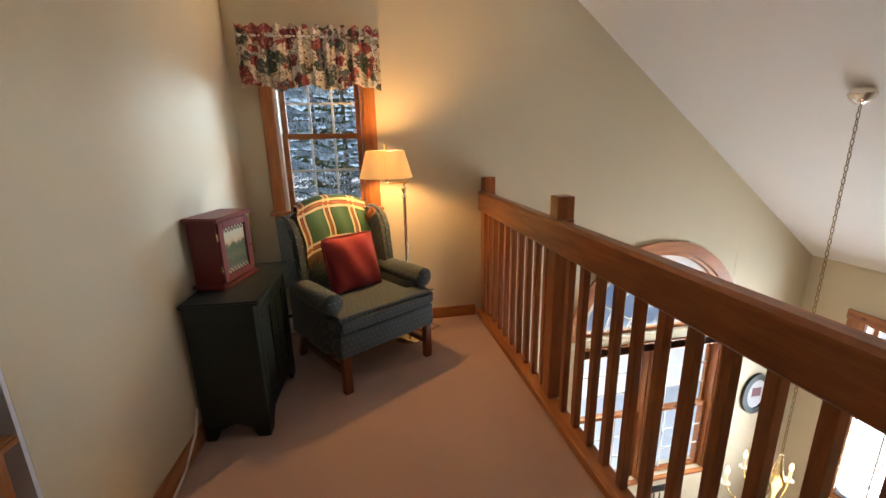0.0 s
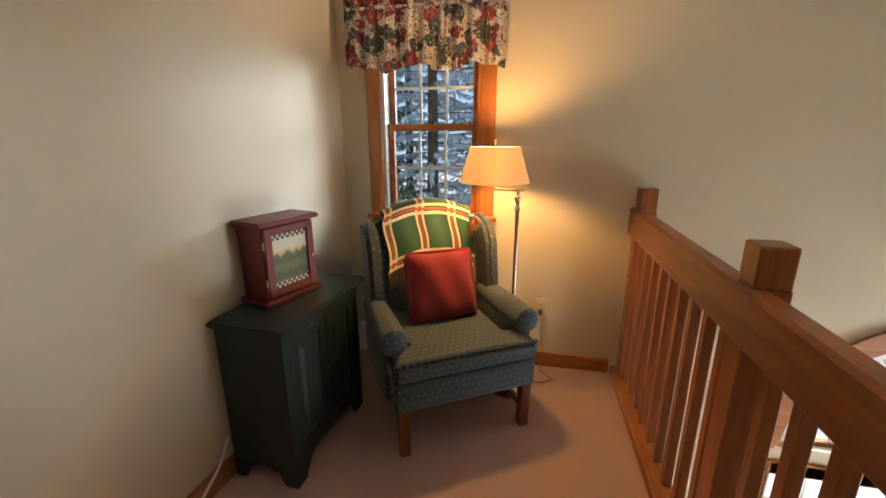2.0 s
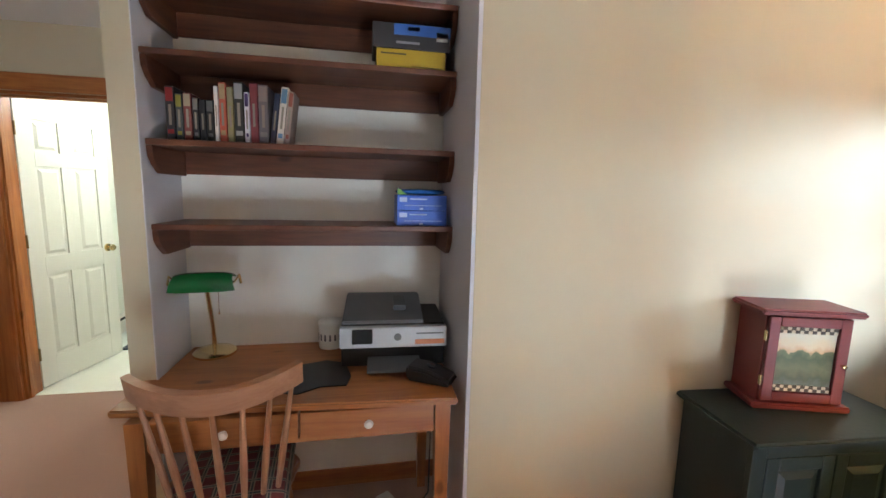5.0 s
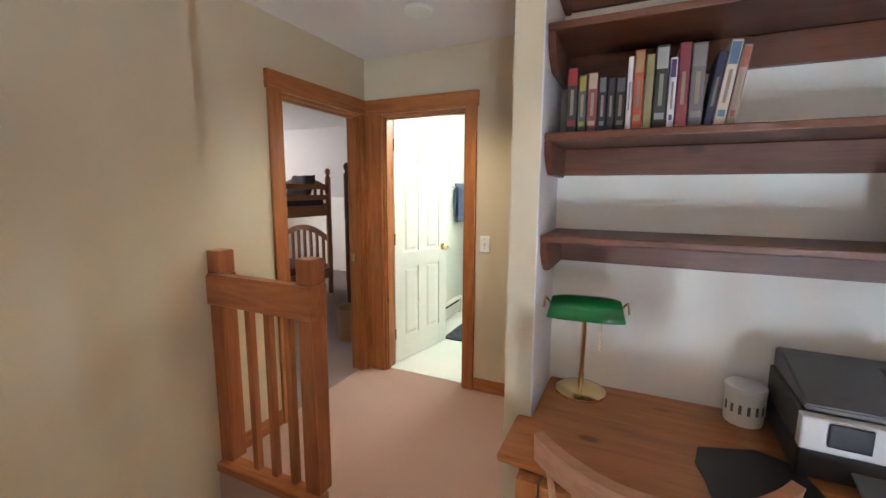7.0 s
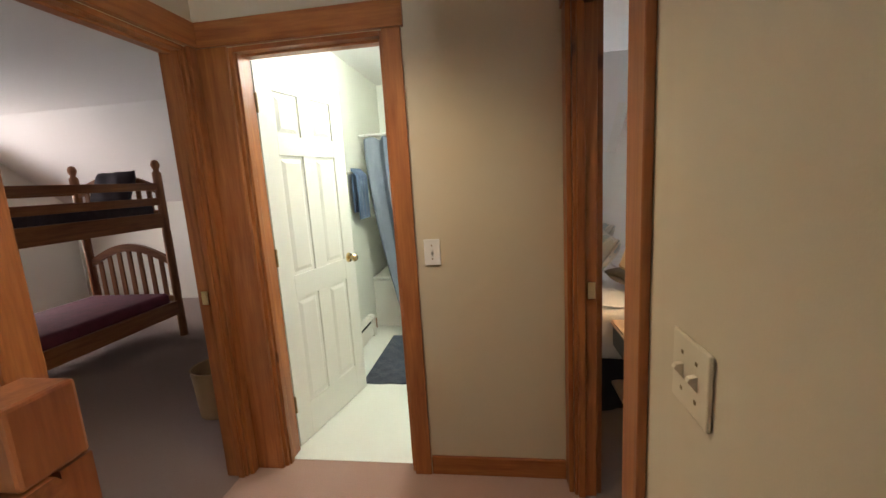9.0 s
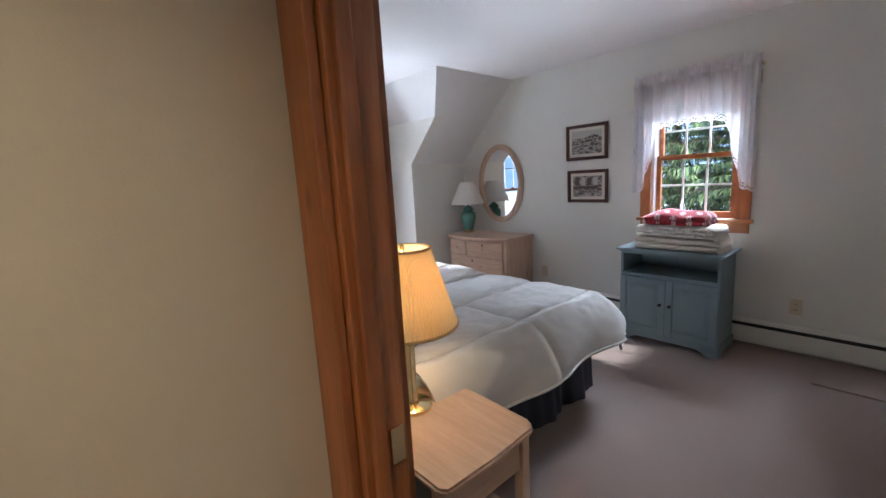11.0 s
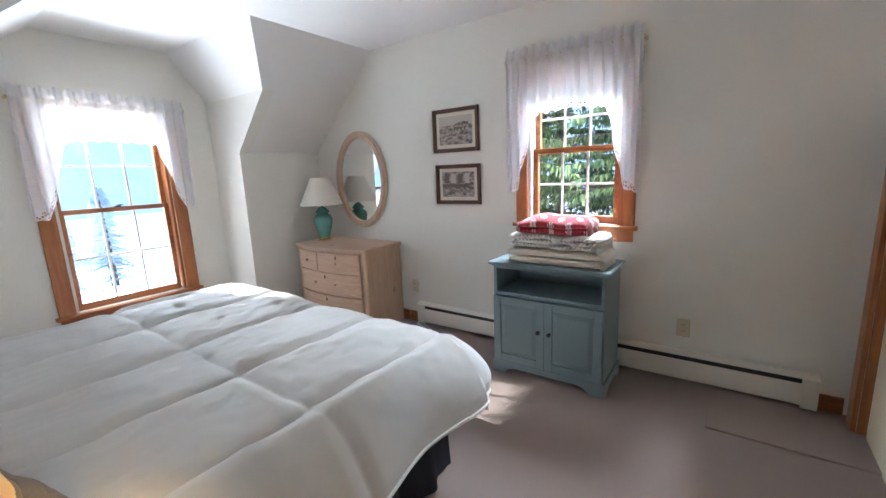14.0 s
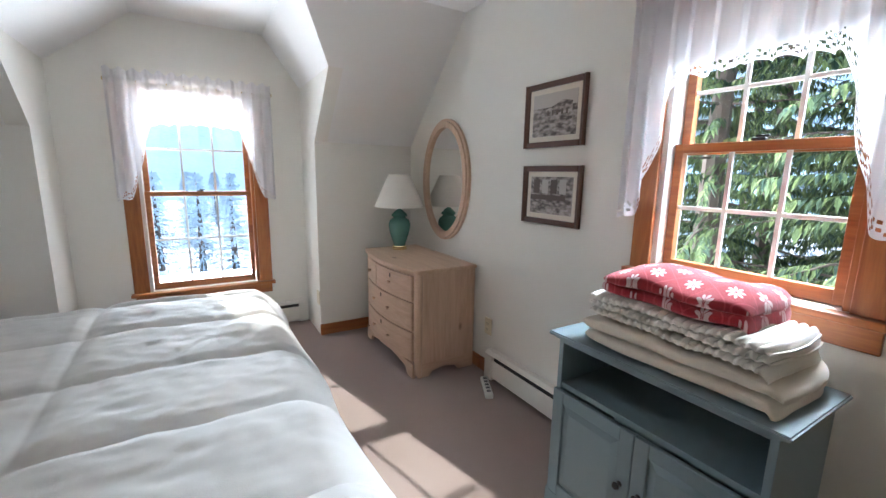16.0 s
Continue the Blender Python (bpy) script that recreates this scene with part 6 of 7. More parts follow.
part("shade", sheet(pleated(0.20, 0.085, 0.345, 0.60, 40, 0.0), 48, 3, 0.002), SHADE_OFF, dl, "cream fabric empire shade", smooth=True)

# slate cabinet with blankets
cb = thing("slate_cabinet", "slate blue painted cabinet with open shelf and two doors", "cabinet", pose(-3.365, 3.085, 0))
w, d = 0.355, 0.185
for s in (-1, 1):
    part("side", box(s * w, -d, 0.0, s * (w - 0.02), d, 0.74, 0.002), BLUE_CAB, cb)
part("back", box(-w + 0.02, d - 0.012, 0.06, w - 0.02, d, 0.74), BLUE_CAB, cb)
part("shelf", box(-w + 0.0205, -d + 0.004, 0.545, w - 0.0205, d - 0.013, 0.565), BLUE_CAB, cb)
part("floor_board", box(-w + 0.0205, -d + 0.004, 0.09, w - 0.0205, d - 0.013, 0.105), BLUE_CAB, cb)
part("top_rail", box(-w + 0.0205, -d + 0.001, 0.725, w - 0.0205, -d + 0.02, 0.74), BLUE_CAB, cb)
part("moulding", prism([(-w - 0.012, -d - 0.014), (w + 0.012, -d - 0.014), (w + 0.012, d), (-w - 0.012, d)], 0.7405, 0.752, "z", bev=0.004), BLUE_CAB, cb)
part("top", prism([(-w - 0.03, -d - 0.032), (w + 0.03, -d - 0.032), (w + 0.03, d), (-w - 0.03, d)], 0.7525, 0.768, "z", bev=0.005), BLUE_CAB, cb)
base = [(-w - 0.012, 0), (-w + 0.07, 0), (-w + 0.10, 0.03), (-w + 0.14, 0.045), (w - 0.14, 0.045), (w - 0.10, 0.03), (w - 0.07, 0), (w + 0.012, 0), (w + 0.012, 0.088), (-w - 0.012, 0.088)]
part("plinth", prism(base, -d - 0.014, -d - 0.001, "y", bev=0.002), BLUE_CAB, cb)
for s in (-1, 1):
    sidep = [(-d - 0.013, 0), (-d + 0.07, 0), (-d + 0.11, 0.04), (d - 0.11, 0.04), (d - 0.07, 0), (d, 0), (d, 0.088), (-d - 0.013, 0.088)]
    part("plinth_side", prism(sidep, s * (w + 0.001), s * (w + 0.013), "x", bev=0.002), BLUE_CAB, cb)
for x0, x1, kx in ((-w + 0.004, -0.0015, -0.035), (0.0015, w - 0.004, 0.035)):
    dd = framed_door(x0, 0.092, x1, 0.54, -d - 0.020, 0.05, BLUE_CAB, cb)
    m = Matrix.Translation((kx, -d - 0.020, 0.34)) @ Euler((radians(90), 0, 0)).to_matrix().to_4x4()
    part("knob", lathe([(0.0, 0.028), (0.010, 0.026), (0.013, 0.019), (0.006, 0.010), (0.006, 0.003), (0.010, 0.0)], 16, m=m), BLACK_P, dd, "dark metal knob", smooth=True)


def folded(name, at, w, d, h, layers, material, label, wob=0.008, rib=0.0, flap=0.0, seed=0, dome=0.0):
    """A folded blanket: rounded layers with a soft front fold."""
    b = thing(name, label, "blanket", at)
    for k in range(layers):
        z0 = h * k / layers
        t = h / layers

        def f(u, v, z0=z0, t=t, k=k):
            a = 2 * math.pi * v
            ca, sa = math.cos(a), math.sin(a)
            x = math.sin(math.pi / 2 * (2 * u - 1)) * w / 2
            e = max(0.06, 1 - abs(2 * x / w) ** 14) ** 0.5
            yy = math.copysign(abs(ca) ** 0.42, ca) * d / 2 * (1 - 0.05 * k * (1 if ca > 0 else 0.3)) * (0.93 + 0.07 * e)
            zz = math.copysign(abs(sa) ** 0.55, sa) * t * 0.56 * e
            nz = wob * noise.noise((x * 7, yy * 7, k + seed)) + rib * abs(math.sin(x * math.pi / 0.026)) * (1 if rib else 0)
            lift = dome * (1 - (2 * u - 1) ** 2) * (1 - (yy / (d / 2)) ** 2) * (1 if sa > 0 else 0)
            sag = lift - flap * max(0, (2 * u - 1) - 0.7) * (1 if k == 0 else 0.3)
            return (x * (1 - 0.05 * abs(yy / (d / 2)) ** 4) + 0.006 * math.sin(yy * 20 + k), yy + wob * noise.noise((x * 5, 3, k + seed)) - (rib * abs(math.sin(x * math.pi / 0.026)) if ca < 0 else 0), z0 + t / 2 + zz + (nz if sa > 0 or rib else nz * 0.3) + sag)
        bm = sheet(f, 150 if rib else 64, 44)
        lo, hi = [], []
        bmesh.ops.remove_doubles(bm, verts=bm.verts[:], dist=1e-5)
        bmesh.ops.holes_fill(bm, edges=[e for e in bm.edges if e.is_boundary], sides=0)
        part("fold", bm, material, b, smooth=True)
    return b


folded("folded_blanket", pose(-3.325, 3.085, 0.772, 0, 0, 2), 0.62, 0.36, 0.09, 2, FLEECE, "folded cream fleece blanket on the cabinet", 0.016, 0, 0.30, 1)
folded("folded_blanket", pose(-3.335, 3.085, 0.866, 0, 0, -1), 0.58, 0.33, 0.08, 3, FLEECE_W, "folded white ribbed fleece blanket", 0.012, 0.010, 0.10, 2)


def snowflake_cloth():
    m, n, l, b = node_mat("red_snowflake_fleece")
    tc, mp = n.new("ShaderNodeTexCoord"), n.new("ShaderNodeMapping")
    mp.inputs["Rotation"].default_value = (0, 0, radians(45))
    mp.inputs["Scale"].default_value = (13, 13, 13)
    l.new(tc.outputs["Object"], mp.inputs[0])
    fr = n.new("ShaderNodeVectorMath")
    fr.operation = "FRACTION"
    l.new(mp.outputs[0], fr.inputs[0])
    sb = n.new("ShaderNodeVectorMath")
    sb.operation = "SUBTRACT"
    sb.inputs[1].default_value = (0.5, 0.5, 0.5)
    l.new(fr.outputs[0], sb.inputs[0])
    sp = n.new("ShaderNodeSeparateXYZ")
    l.new(sb.outputs[0], sp.inputs[0])
    at, ml, sn, ab = (n.new("ShaderNodeMath") for _ in range(4))
    at.operation, ml.operation, sn.operation, ab.operation = "ARCTAN2", "MULTIPLY", "SINE", "ABSOLUTE"
    l.new(sp.outputs[1], at.inputs[0])
    l.new(sp.outputs[0], at.inputs[1])
    ml.inputs[1].default_value = 4
    l.new(at.outputs[0], ml.inputs[0])
    l.new(ml.outputs[0], sn.inputs[0])
    l.new(sn.outputs[0], ab.inputs[0])
    px, py, sm, sq = (n.new("ShaderNodeMath") for _ in range(4))
    for a, o in ((px, 0), (py, 1)):
        a.operation = "POWER"
        a.inputs[1].default_value = 2
        ab2 = n.new("ShaderNodeMath")
        ab2.operation = "ABSOLUTE"
        l.new(sp.outputs[o], ab2.inputs[0])
        l.new(ab2.outputs[0], a.inputs[0])
    sm.operation, sq.operation = "ADD", "SQRT"
    l.new(px.outputs[0], sm.inputs[0])
    l.new(py.outputs[0], sm.inputs[1])
    l.new(sm.outputs[0], sq.inputs[0])
    rr = n.new("ShaderNodeMath")
    rr.operation = "MULTIPLY_ADD"
    rr.inputs[1].default_value = -0.20
    l.new(ab.outputs[0], rr.inputs[0])
    l.new(sq.outputs[0], rr.inputs[2])
    flake = band(n, l, rr.outputs[0], -0.12, 0.11)
    hole = n.new("ShaderNodeMath")
    hole.operation = "MULTIPLY"
    l.new(flake, hole.inputs[0])
    l.new(band(n, l, ab.outputs[0], 0.3, 1.1), hole.inputs[1])
    col = mixed(n, l, hole.outputs[0], (0.28, 0.006, 0.016), (0.60, 0.42, 0.42))
    sx = n.new("ShaderNodeSeparateXYZ")
    l.new(fr.outputs[0], sx.inputs[0])
    for o in (0, 1):
        col = mixed(n, l, band(n, l, sx.outputs[o], 0.0, 0.045), col, (0.40, 0.03, 0.045))
    l.new(col, b.inputs["Base Color"])
    weave_bump(n, l, b, 260, 0.4)
    return m


RED_FLEECE = snowflake_cloth()
folded("folded_blanket", pose(-3.355, 3.085, 0.956, 0, 0, 3), 0.46, 0.31, 0.075, 2, RED_FLEECE, "folded red fleece blanket with snowflakes", 0.03, 0, 0.10, 7, 0.035)

# mirror and pictures
mr = thing("oval_mirror", "oval mirror in a pale wooden frame", "mirror", pose(-5.385, 3.378, 1.31))
nn = 64


def oval_ring(a0, b0, a1, b1, y0, y1):
    bm = bmesh.new()
    for i in range(nn):
        t0, t1 = 2 * math.pi * i / nn, 2 * math.pi * (i + 1) / nn
        q = [(a0 * math.cos(t0), b0 * math.sin(t0)), (a1 * math.cos(t0), b1 * math.sin(t0)), (a1 * math.cos(t1), b1 * math.sin(t1)), (a0 * math.cos(t1), b0 * math.sin(t1))]
        prism(q, y0, y1, "y", into=bm)
    bmesh.ops.remove_doubles(bm, verts=bm.verts[:], dist=1e-5)
    return bm


part("frame", oval_ring(0.275, 0.39, 0.315, 0.432, -0.034, 0), BLOND["z"], mr)
part("frame_lip", oval_ring(0.318, 0.435, 0.335, 0.452, -0.022, 0), BLOND["z"], mr)
part("glass", prism([(0.274 * math.cos(2 * math.pi * i / nn), 0.389 * math.sin(2 * math.pi * i / nn)) for i in range(nn)], -0.014, -0.006, "y"), MIRROR, mr, "silvered mirror glass")


def sepia(name, seed):
    m, n, l, b = node_mat(name, 0.35, 0.0)
    tc, br = n.new("ShaderNodeTexCoord"), n.new("ShaderNodeTexNoise")
    mp = n.new("ShaderNodeMapping")
    mp.inputs["Location"].default_value = (seed, 0, seed)
    mp.inputs["Scale"].default_value = (1, 1, 2)
    l.new(tc.outputs["Object"], mp.inputs[0])
    br.inputs["Scale"].default_value, br.inputs["Detail"].default_value = 26, 8
    l.new(mp.outputs[0], br.inputs[0])
    cr = n.new("ShaderNodeValToRGB")
    cr.color_ramp.elements[0].position, cr.color_ramp.elements[0].color = 0.38, (0.07, 0.055, 0.045, 1)
    cr.color_ramp.elements[1].position, cr.color_ramp.elements[1].color = 0.62, (0.46, 0.40, 0.36, 1)
    l.new(br.outputs[0], cr.inputs[0])
    l.new(cr.outputs[0], b.inputs["Base Color"])
    return m


INK = plain("sepia_ink", (0.10, 0.075, 0.06))
PALE = plain("sepia_pale", (0.50, 0.46, 0.42))


def picture(at, w, h, scene_kind, label):
    p = thing("framed_picture", label, "picture", at)
    f = 0.03
    part("frame_side", prism([(0, -0.003), (f, -0.003), (f, -0.014), (0.006, -0.024), (0, -0.022)], -h / 2, h / 2, "z"), FRAMEW["z"], p).matrix_basis = pose(-w / 2, 0, 0)
    part("frame_side", prism([(0, -0.003), (-f, -0.003), (-f, -0.014), (-0.006, -0.024), (0, -0.022)], -h / 2, h / 2, "z"), FRAMEW["z"], p).matrix_basis = pose(w / 2, 0, 0)
    part("frame_top", box(-w / 2 + f, -0.020, h / 2 - f, w / 2 - f, -0.003, h / 2, 0.003), FRAMEW["x"], p)
    part("frame_bottom", box(-w / 2 + f, -0.020, -h / 2, w / 2 - f, -0.003, -h / 2 + f, 0.003), FRAMEW["x"], p)
    part("mat_board", box(-w / 2 + f, -0.008, -h / 2 + f, w / 2 - f, -0.004, h / 2 - f), PAPER, p)
    iw, ih = w / 2 - f - 0.028, h / 2 - f - 0.028
    part("print", box(-iw, -0.0095, -ih, iw, -0.0085, ih), sepia("sepia_print", scene_kind * 3.7), p, "sepia print of an old building")
    if scene_kind == 1:
        part("print_sky", box(-iw, -0.0105, ih * 0.35, iw, -0.0098, ih), PALE, p)
        part("print_building", prism([(-iw * 0.4, -ih * 0.4), (iw * 0.8, -ih * 0.4), (iw * 0.8, ih * 0.5), (iw * 0.4, ih * 0.62), (0.0, ih * 0.4), (-iw * 0.4, ih * 0.25)], -0.0115, -0.0107, "y"), sepia("sepia_facade", 5.0), p)
        for k in range(5):
            part("print_window", box(-iw * 0.3 + k * iw * 0.21, -0.0122, -ih * 0.05, -iw * 0.22 + k * iw * 0.21, -0.0117, ih * 0.2), INK, p)
    else:
        for k in range(4):
            part("print_window", box(-iw * 0.85 + k * iw * 0.42, -0.0105, ih * 0.1, -iw * 0.55 + k * iw * 0.42, -0.0098, ih * 0.85), PALE if k % 2 else INK, p)
        part("print_counter", box(-iw, -0.0105, -ih * 0.25, iw * 0.7, -0.0098, ih * 0.02), INK, p)
    return p


picture(pose(-4.292, 3.378, 1.675), 0.425, 0.335, 1, "sepia print of an old building in a dark frame")
picture(pose(-4.282, 3.378, 1.253), 0.42, 0.315, 2, "sepia print of an old shop interior in a dark frame")

ps = thing("power_strip", "white power strip with cord on the carpet", "power strip", pose(-4.60, 3.235, 0, 0, 0, -28))
part("strip", box(-0.12, -0.025, 0, 0.12, 0.025, 0.035, 0.01, seg=3), WHITE_P, ps, smooth=True)
for k in range(5):
    part("socket", box(-0.09 + k * 0.04, -0.012, 0.0352, -0.07 + k * 0.04, 0.012, 0.037), GREY_P, ps)
part("wire", tube([(-0.12, 0, 0.015), (-0.18, 0.02, 0.01), (-0.22, 0.08, 0.03), (-0.26, 0.06, 0.2), (-0.26, 0.065, 0.33)], 0.004, 6), CORD, ps)
solo("carpet_remnant", box(-2.49, 2.875, 0.001, -1.845, 3.30, 0.012, 0.003), CARPET_BED, "loose carpet remnant before the heater", "rug")


# ---------- doors ----------
def six_panel_leaf(d, w, h, t=0.036):
    """A six-panel door leaf from x 0 to w, faces at y 0 and t: stiles, rails, mullions and panels."""
    st, mid = 0.11, 0.10
    c = w / 2
    for x0, x1 in ((0, st), (w - st, w)):
        part("stile", box(x0, 0, 0, x1, t, h, 0.002), WHITE, d)
    rows = [(0.0, 0.20), (0.80, 0.93), (1.56, 1.66), (h - 0.115, h)]
    for a, b in rows:
        part("rail", box(st, 0.0005, a, w - st, t - 0.0005, b, 0.001), WHITE, d)
    for (_, a), (b, _) in zip(rows, rows[1:]):
        part("mullion", box(c - mid / 2, 0.001, a, c + mid / 2, t - 0.001, b, 0.001), WHITE, d)
        for x0, x1 in ((st, c - mid / 2), (c + mid / 2, w - st)):
            bm = box(x0, 0.011, a, x1, t - 0.011, b)
            raised_panel(x0 + 0.018, a + 0.018, x1 - 0.018, b - 0.018, 0.011, bm, 0.009, 0.02)
            b2 = raised_panel(x0 + 0.018, a + 0.018, x1 - 0.018, b - 0.018, 0, None, 0.009, 0.02)
            merge(bm, b2, Matrix.Translation((0, t - 0.011, 0)) @ Matrix.Diagonal((1, -1, 1, 1)))
            part("panel", bm, WHITE, d)


def door(name, at, w, h, label, hinges=True, knob_z=0.93, both=True, knob_x=None):
    d = thing(name, label, "door", at, kind="structure")
    six_panel_leaf(d, w, h)
    kx = w - 0.065 if knob_x is None else knob_x
    m = Matrix.Translation((kx, 0, knob_z)) @ Euler((radians(90), 0, 0)).to_matrix().to_4x4()
    part("door_knob", lathe([(0.0, 0.062), (0.018, 0.060), (0.027, 0.048), (0.024, 0.036), (0.011, 0.028), (0.011, 0.012), (0.030, 0.008), (0.032, 0.0)], 22, m=m), BRASS, d, "brass door knob", smooth=True)
    if both:
        m = Matrix.Translation((kx, 0.036, knob_z)) @ Euler((radians(-90), 0, 0)).to_matrix().to_4x4()
        part("door_knob", lathe([(0.0, 0.062), (0.018, 0.060), (0.027, 0.048), (0.024, 0.036), (0.011, 0.028), (0.011, 0.012), (0.030, 0.008), (0.032, 0.0)], 22, m=m), BRASS, d, "brass door knob", smooth=True)
    if hinges:
        for z in (0.25, 1.05, 1.80):
            bm = box(-0.012, -0.006, z - 0.045, 0.0, 0.03, z + 0.045, 0.001)
            tube([(-0.006, -0.006, z - 0.045), (-0.006, -0.006, z + 0.045)], 0.006, 8, into=bm)
            part("hinge", bm, OLDBRASS, d, "dark brass hinge")
    return d


# closet doors: local x runs along -y of the room, front towards -x
for y in (3.178, 2.492):
    door("door_closet", pose(-1.845, y, 0.012, 0, 0, -90), 0.672, 1.962, "white six-panel closet door, closed", False, 0.90, False, 0.43)
wall("wall_closet_filler", "y", -1.879, -1.73, 1.12, 1.815, 0, 2.0, [], WALL_CREAM, "cream painted bedroom wall beside the closet")
trim("closet_end_casing", -1.902, 1.725, 0, -1.8805, 1.818, 2.0, "z", "pine closet casing", "trim")
# Near-black sheet behind the doors in place of the closet's own shade.
solo("closet_shade_panel", box(-1.735, 1.7, 0, -1.725, 3.24, 2.1), DARK, "near-black panel giving the shade inside the closed closet", "wall", kind="structure")
# bathroom door, open inwards; bunk room door, open inwards
door("door_bathroom", pose(-3.03, -1.49, 0.012, 0, 0, 167), 0.69, 1.99, "white six-panel bathroom door standing open")
door("door_bunk_room", pose(-2.07, -1.80, 0.012, 0, 0, -86), 0.76, 1.99, "white six-panel bunk room door standing open")


# ---------- bathroom ----------
tub = thing("bathtub", "white bathtub behind the shower curtain", "bathtub", kind="")
part("apron", box(-4.94, -1.615, 0.003, -4.90, -0.10, 0.48, 0.012), WHITE_P, tub)
part("rim", box(-5.58, -1.615, 0.481, -4.88, -0.10, 0.51, 0.012), WHITE_P, tub)
rod = thing("shower_rod", "white shower curtain rod", "curtain rod")
part("rod", tube([(-4.855, -1.618, 1.84), (-4.855, -0.092, 1.84)], 0.012, 10), WHITE_P, rod)


def curtain_pt(u, v):
    y = -1.57 + 1.39 * u
    gather = 0.03 * math.sin(46 * u + 1.2 * math.sin(7 * u)) + 0.01 * math.sin(101 * u)
    lean = 0.30 * (1 - v) ** 1.6 * max(0.0, 1 - u * 2.2)
    return (-4.835 + gather + 0.20 * (1 - v), y + lean + 0.02 * (1 - v), 0.08 + 1.71 * v + 0.03 * abs(math.sin(30 * u)) * v)


sc = thing("shower_curtain", "grey blue shower curtain drawn along the tub", "shower curtain")
part("cloth", sheet(curtain_pt, 160, 14, 0.002), CURTAIN_G, sc, smooth=True)
for k in range(8):
    y = -1.55 + 1.35 * k / 7
    part("ring", tube([(-4.855 + 0.02 * math.cos(a), y, 1.84 + 0.025 * math.sin(a) - 0.01) for a in [2 * math.pi * i / 12 for i in range(13)]], 0.002, 5), SILVER, sc)
tb = thing("towel_bar", "towel bar on the bathroom wall", "towel bar")
part("bar", tube([(-4.76, -1.56, 1.50), (-4.44, -1.56, 1.50)], 0.008, 8), SILVER, tb)
for x in (-4.76, -4.44):
    part("post", tube([(x, -1.618, 1.50), (x, -1.555, 1.50)], 0.010, 8), SILVER, tb)


def towel_pt(u, v):
    x = -4.74 + 0.27 * u
    a = v * 2 - 1
    w = 0.006 * math.sin(20 * u)
    if a < 0:
        return (x, -1.545 + w, 1.51 + 0.40 * a)
    return (x, -1.575 + w, 1.51 - 0.34 * a)


solo("hand_towel", sheet(towel_pt, 24, 24, 0.012), TOWEL, "blue towel hanging on the bar", "towel", smooth=True)
solo("bath_mat", sheet(lambda u, v: (-4.63 + 0.89 * u, -1.38 + 0.95 * v, 0.014 + 0.003 * math.sin(40 * u) * math.sin(37 * v)), 30, 30, 0.010), NAVY, "navy terry bath mat on the vinyl floor", "bath mat")
heater("baseboard_heater", pose(-3.72, -1.619, 0.002, 0, 0, 180), 0.95, "white baseboard heater in the bathroom")
trim("baseboard", -4.88, -1.62, 0.003, -4.68, -1.605, 0.10, "x", "pine baseboard in the bathroom")
bath_light = thing("vanity_light", "bright white bathroom ceiling light", "ceiling light", pose(-3.75, -0.75, H))
part("base", lathe([(0.0, 0.0), (0.15, 0.0), (0.15, -0.02), (0.0, -0.02)], 28), WHITE_P, bath_light)
hall_light = thing("ceiling_light", "small white flush round fixture on the hall ceiling", "ceiling light", pose(-2.29, -0.87, H))
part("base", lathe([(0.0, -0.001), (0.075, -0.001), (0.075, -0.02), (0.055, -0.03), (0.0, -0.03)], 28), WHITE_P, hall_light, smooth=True)

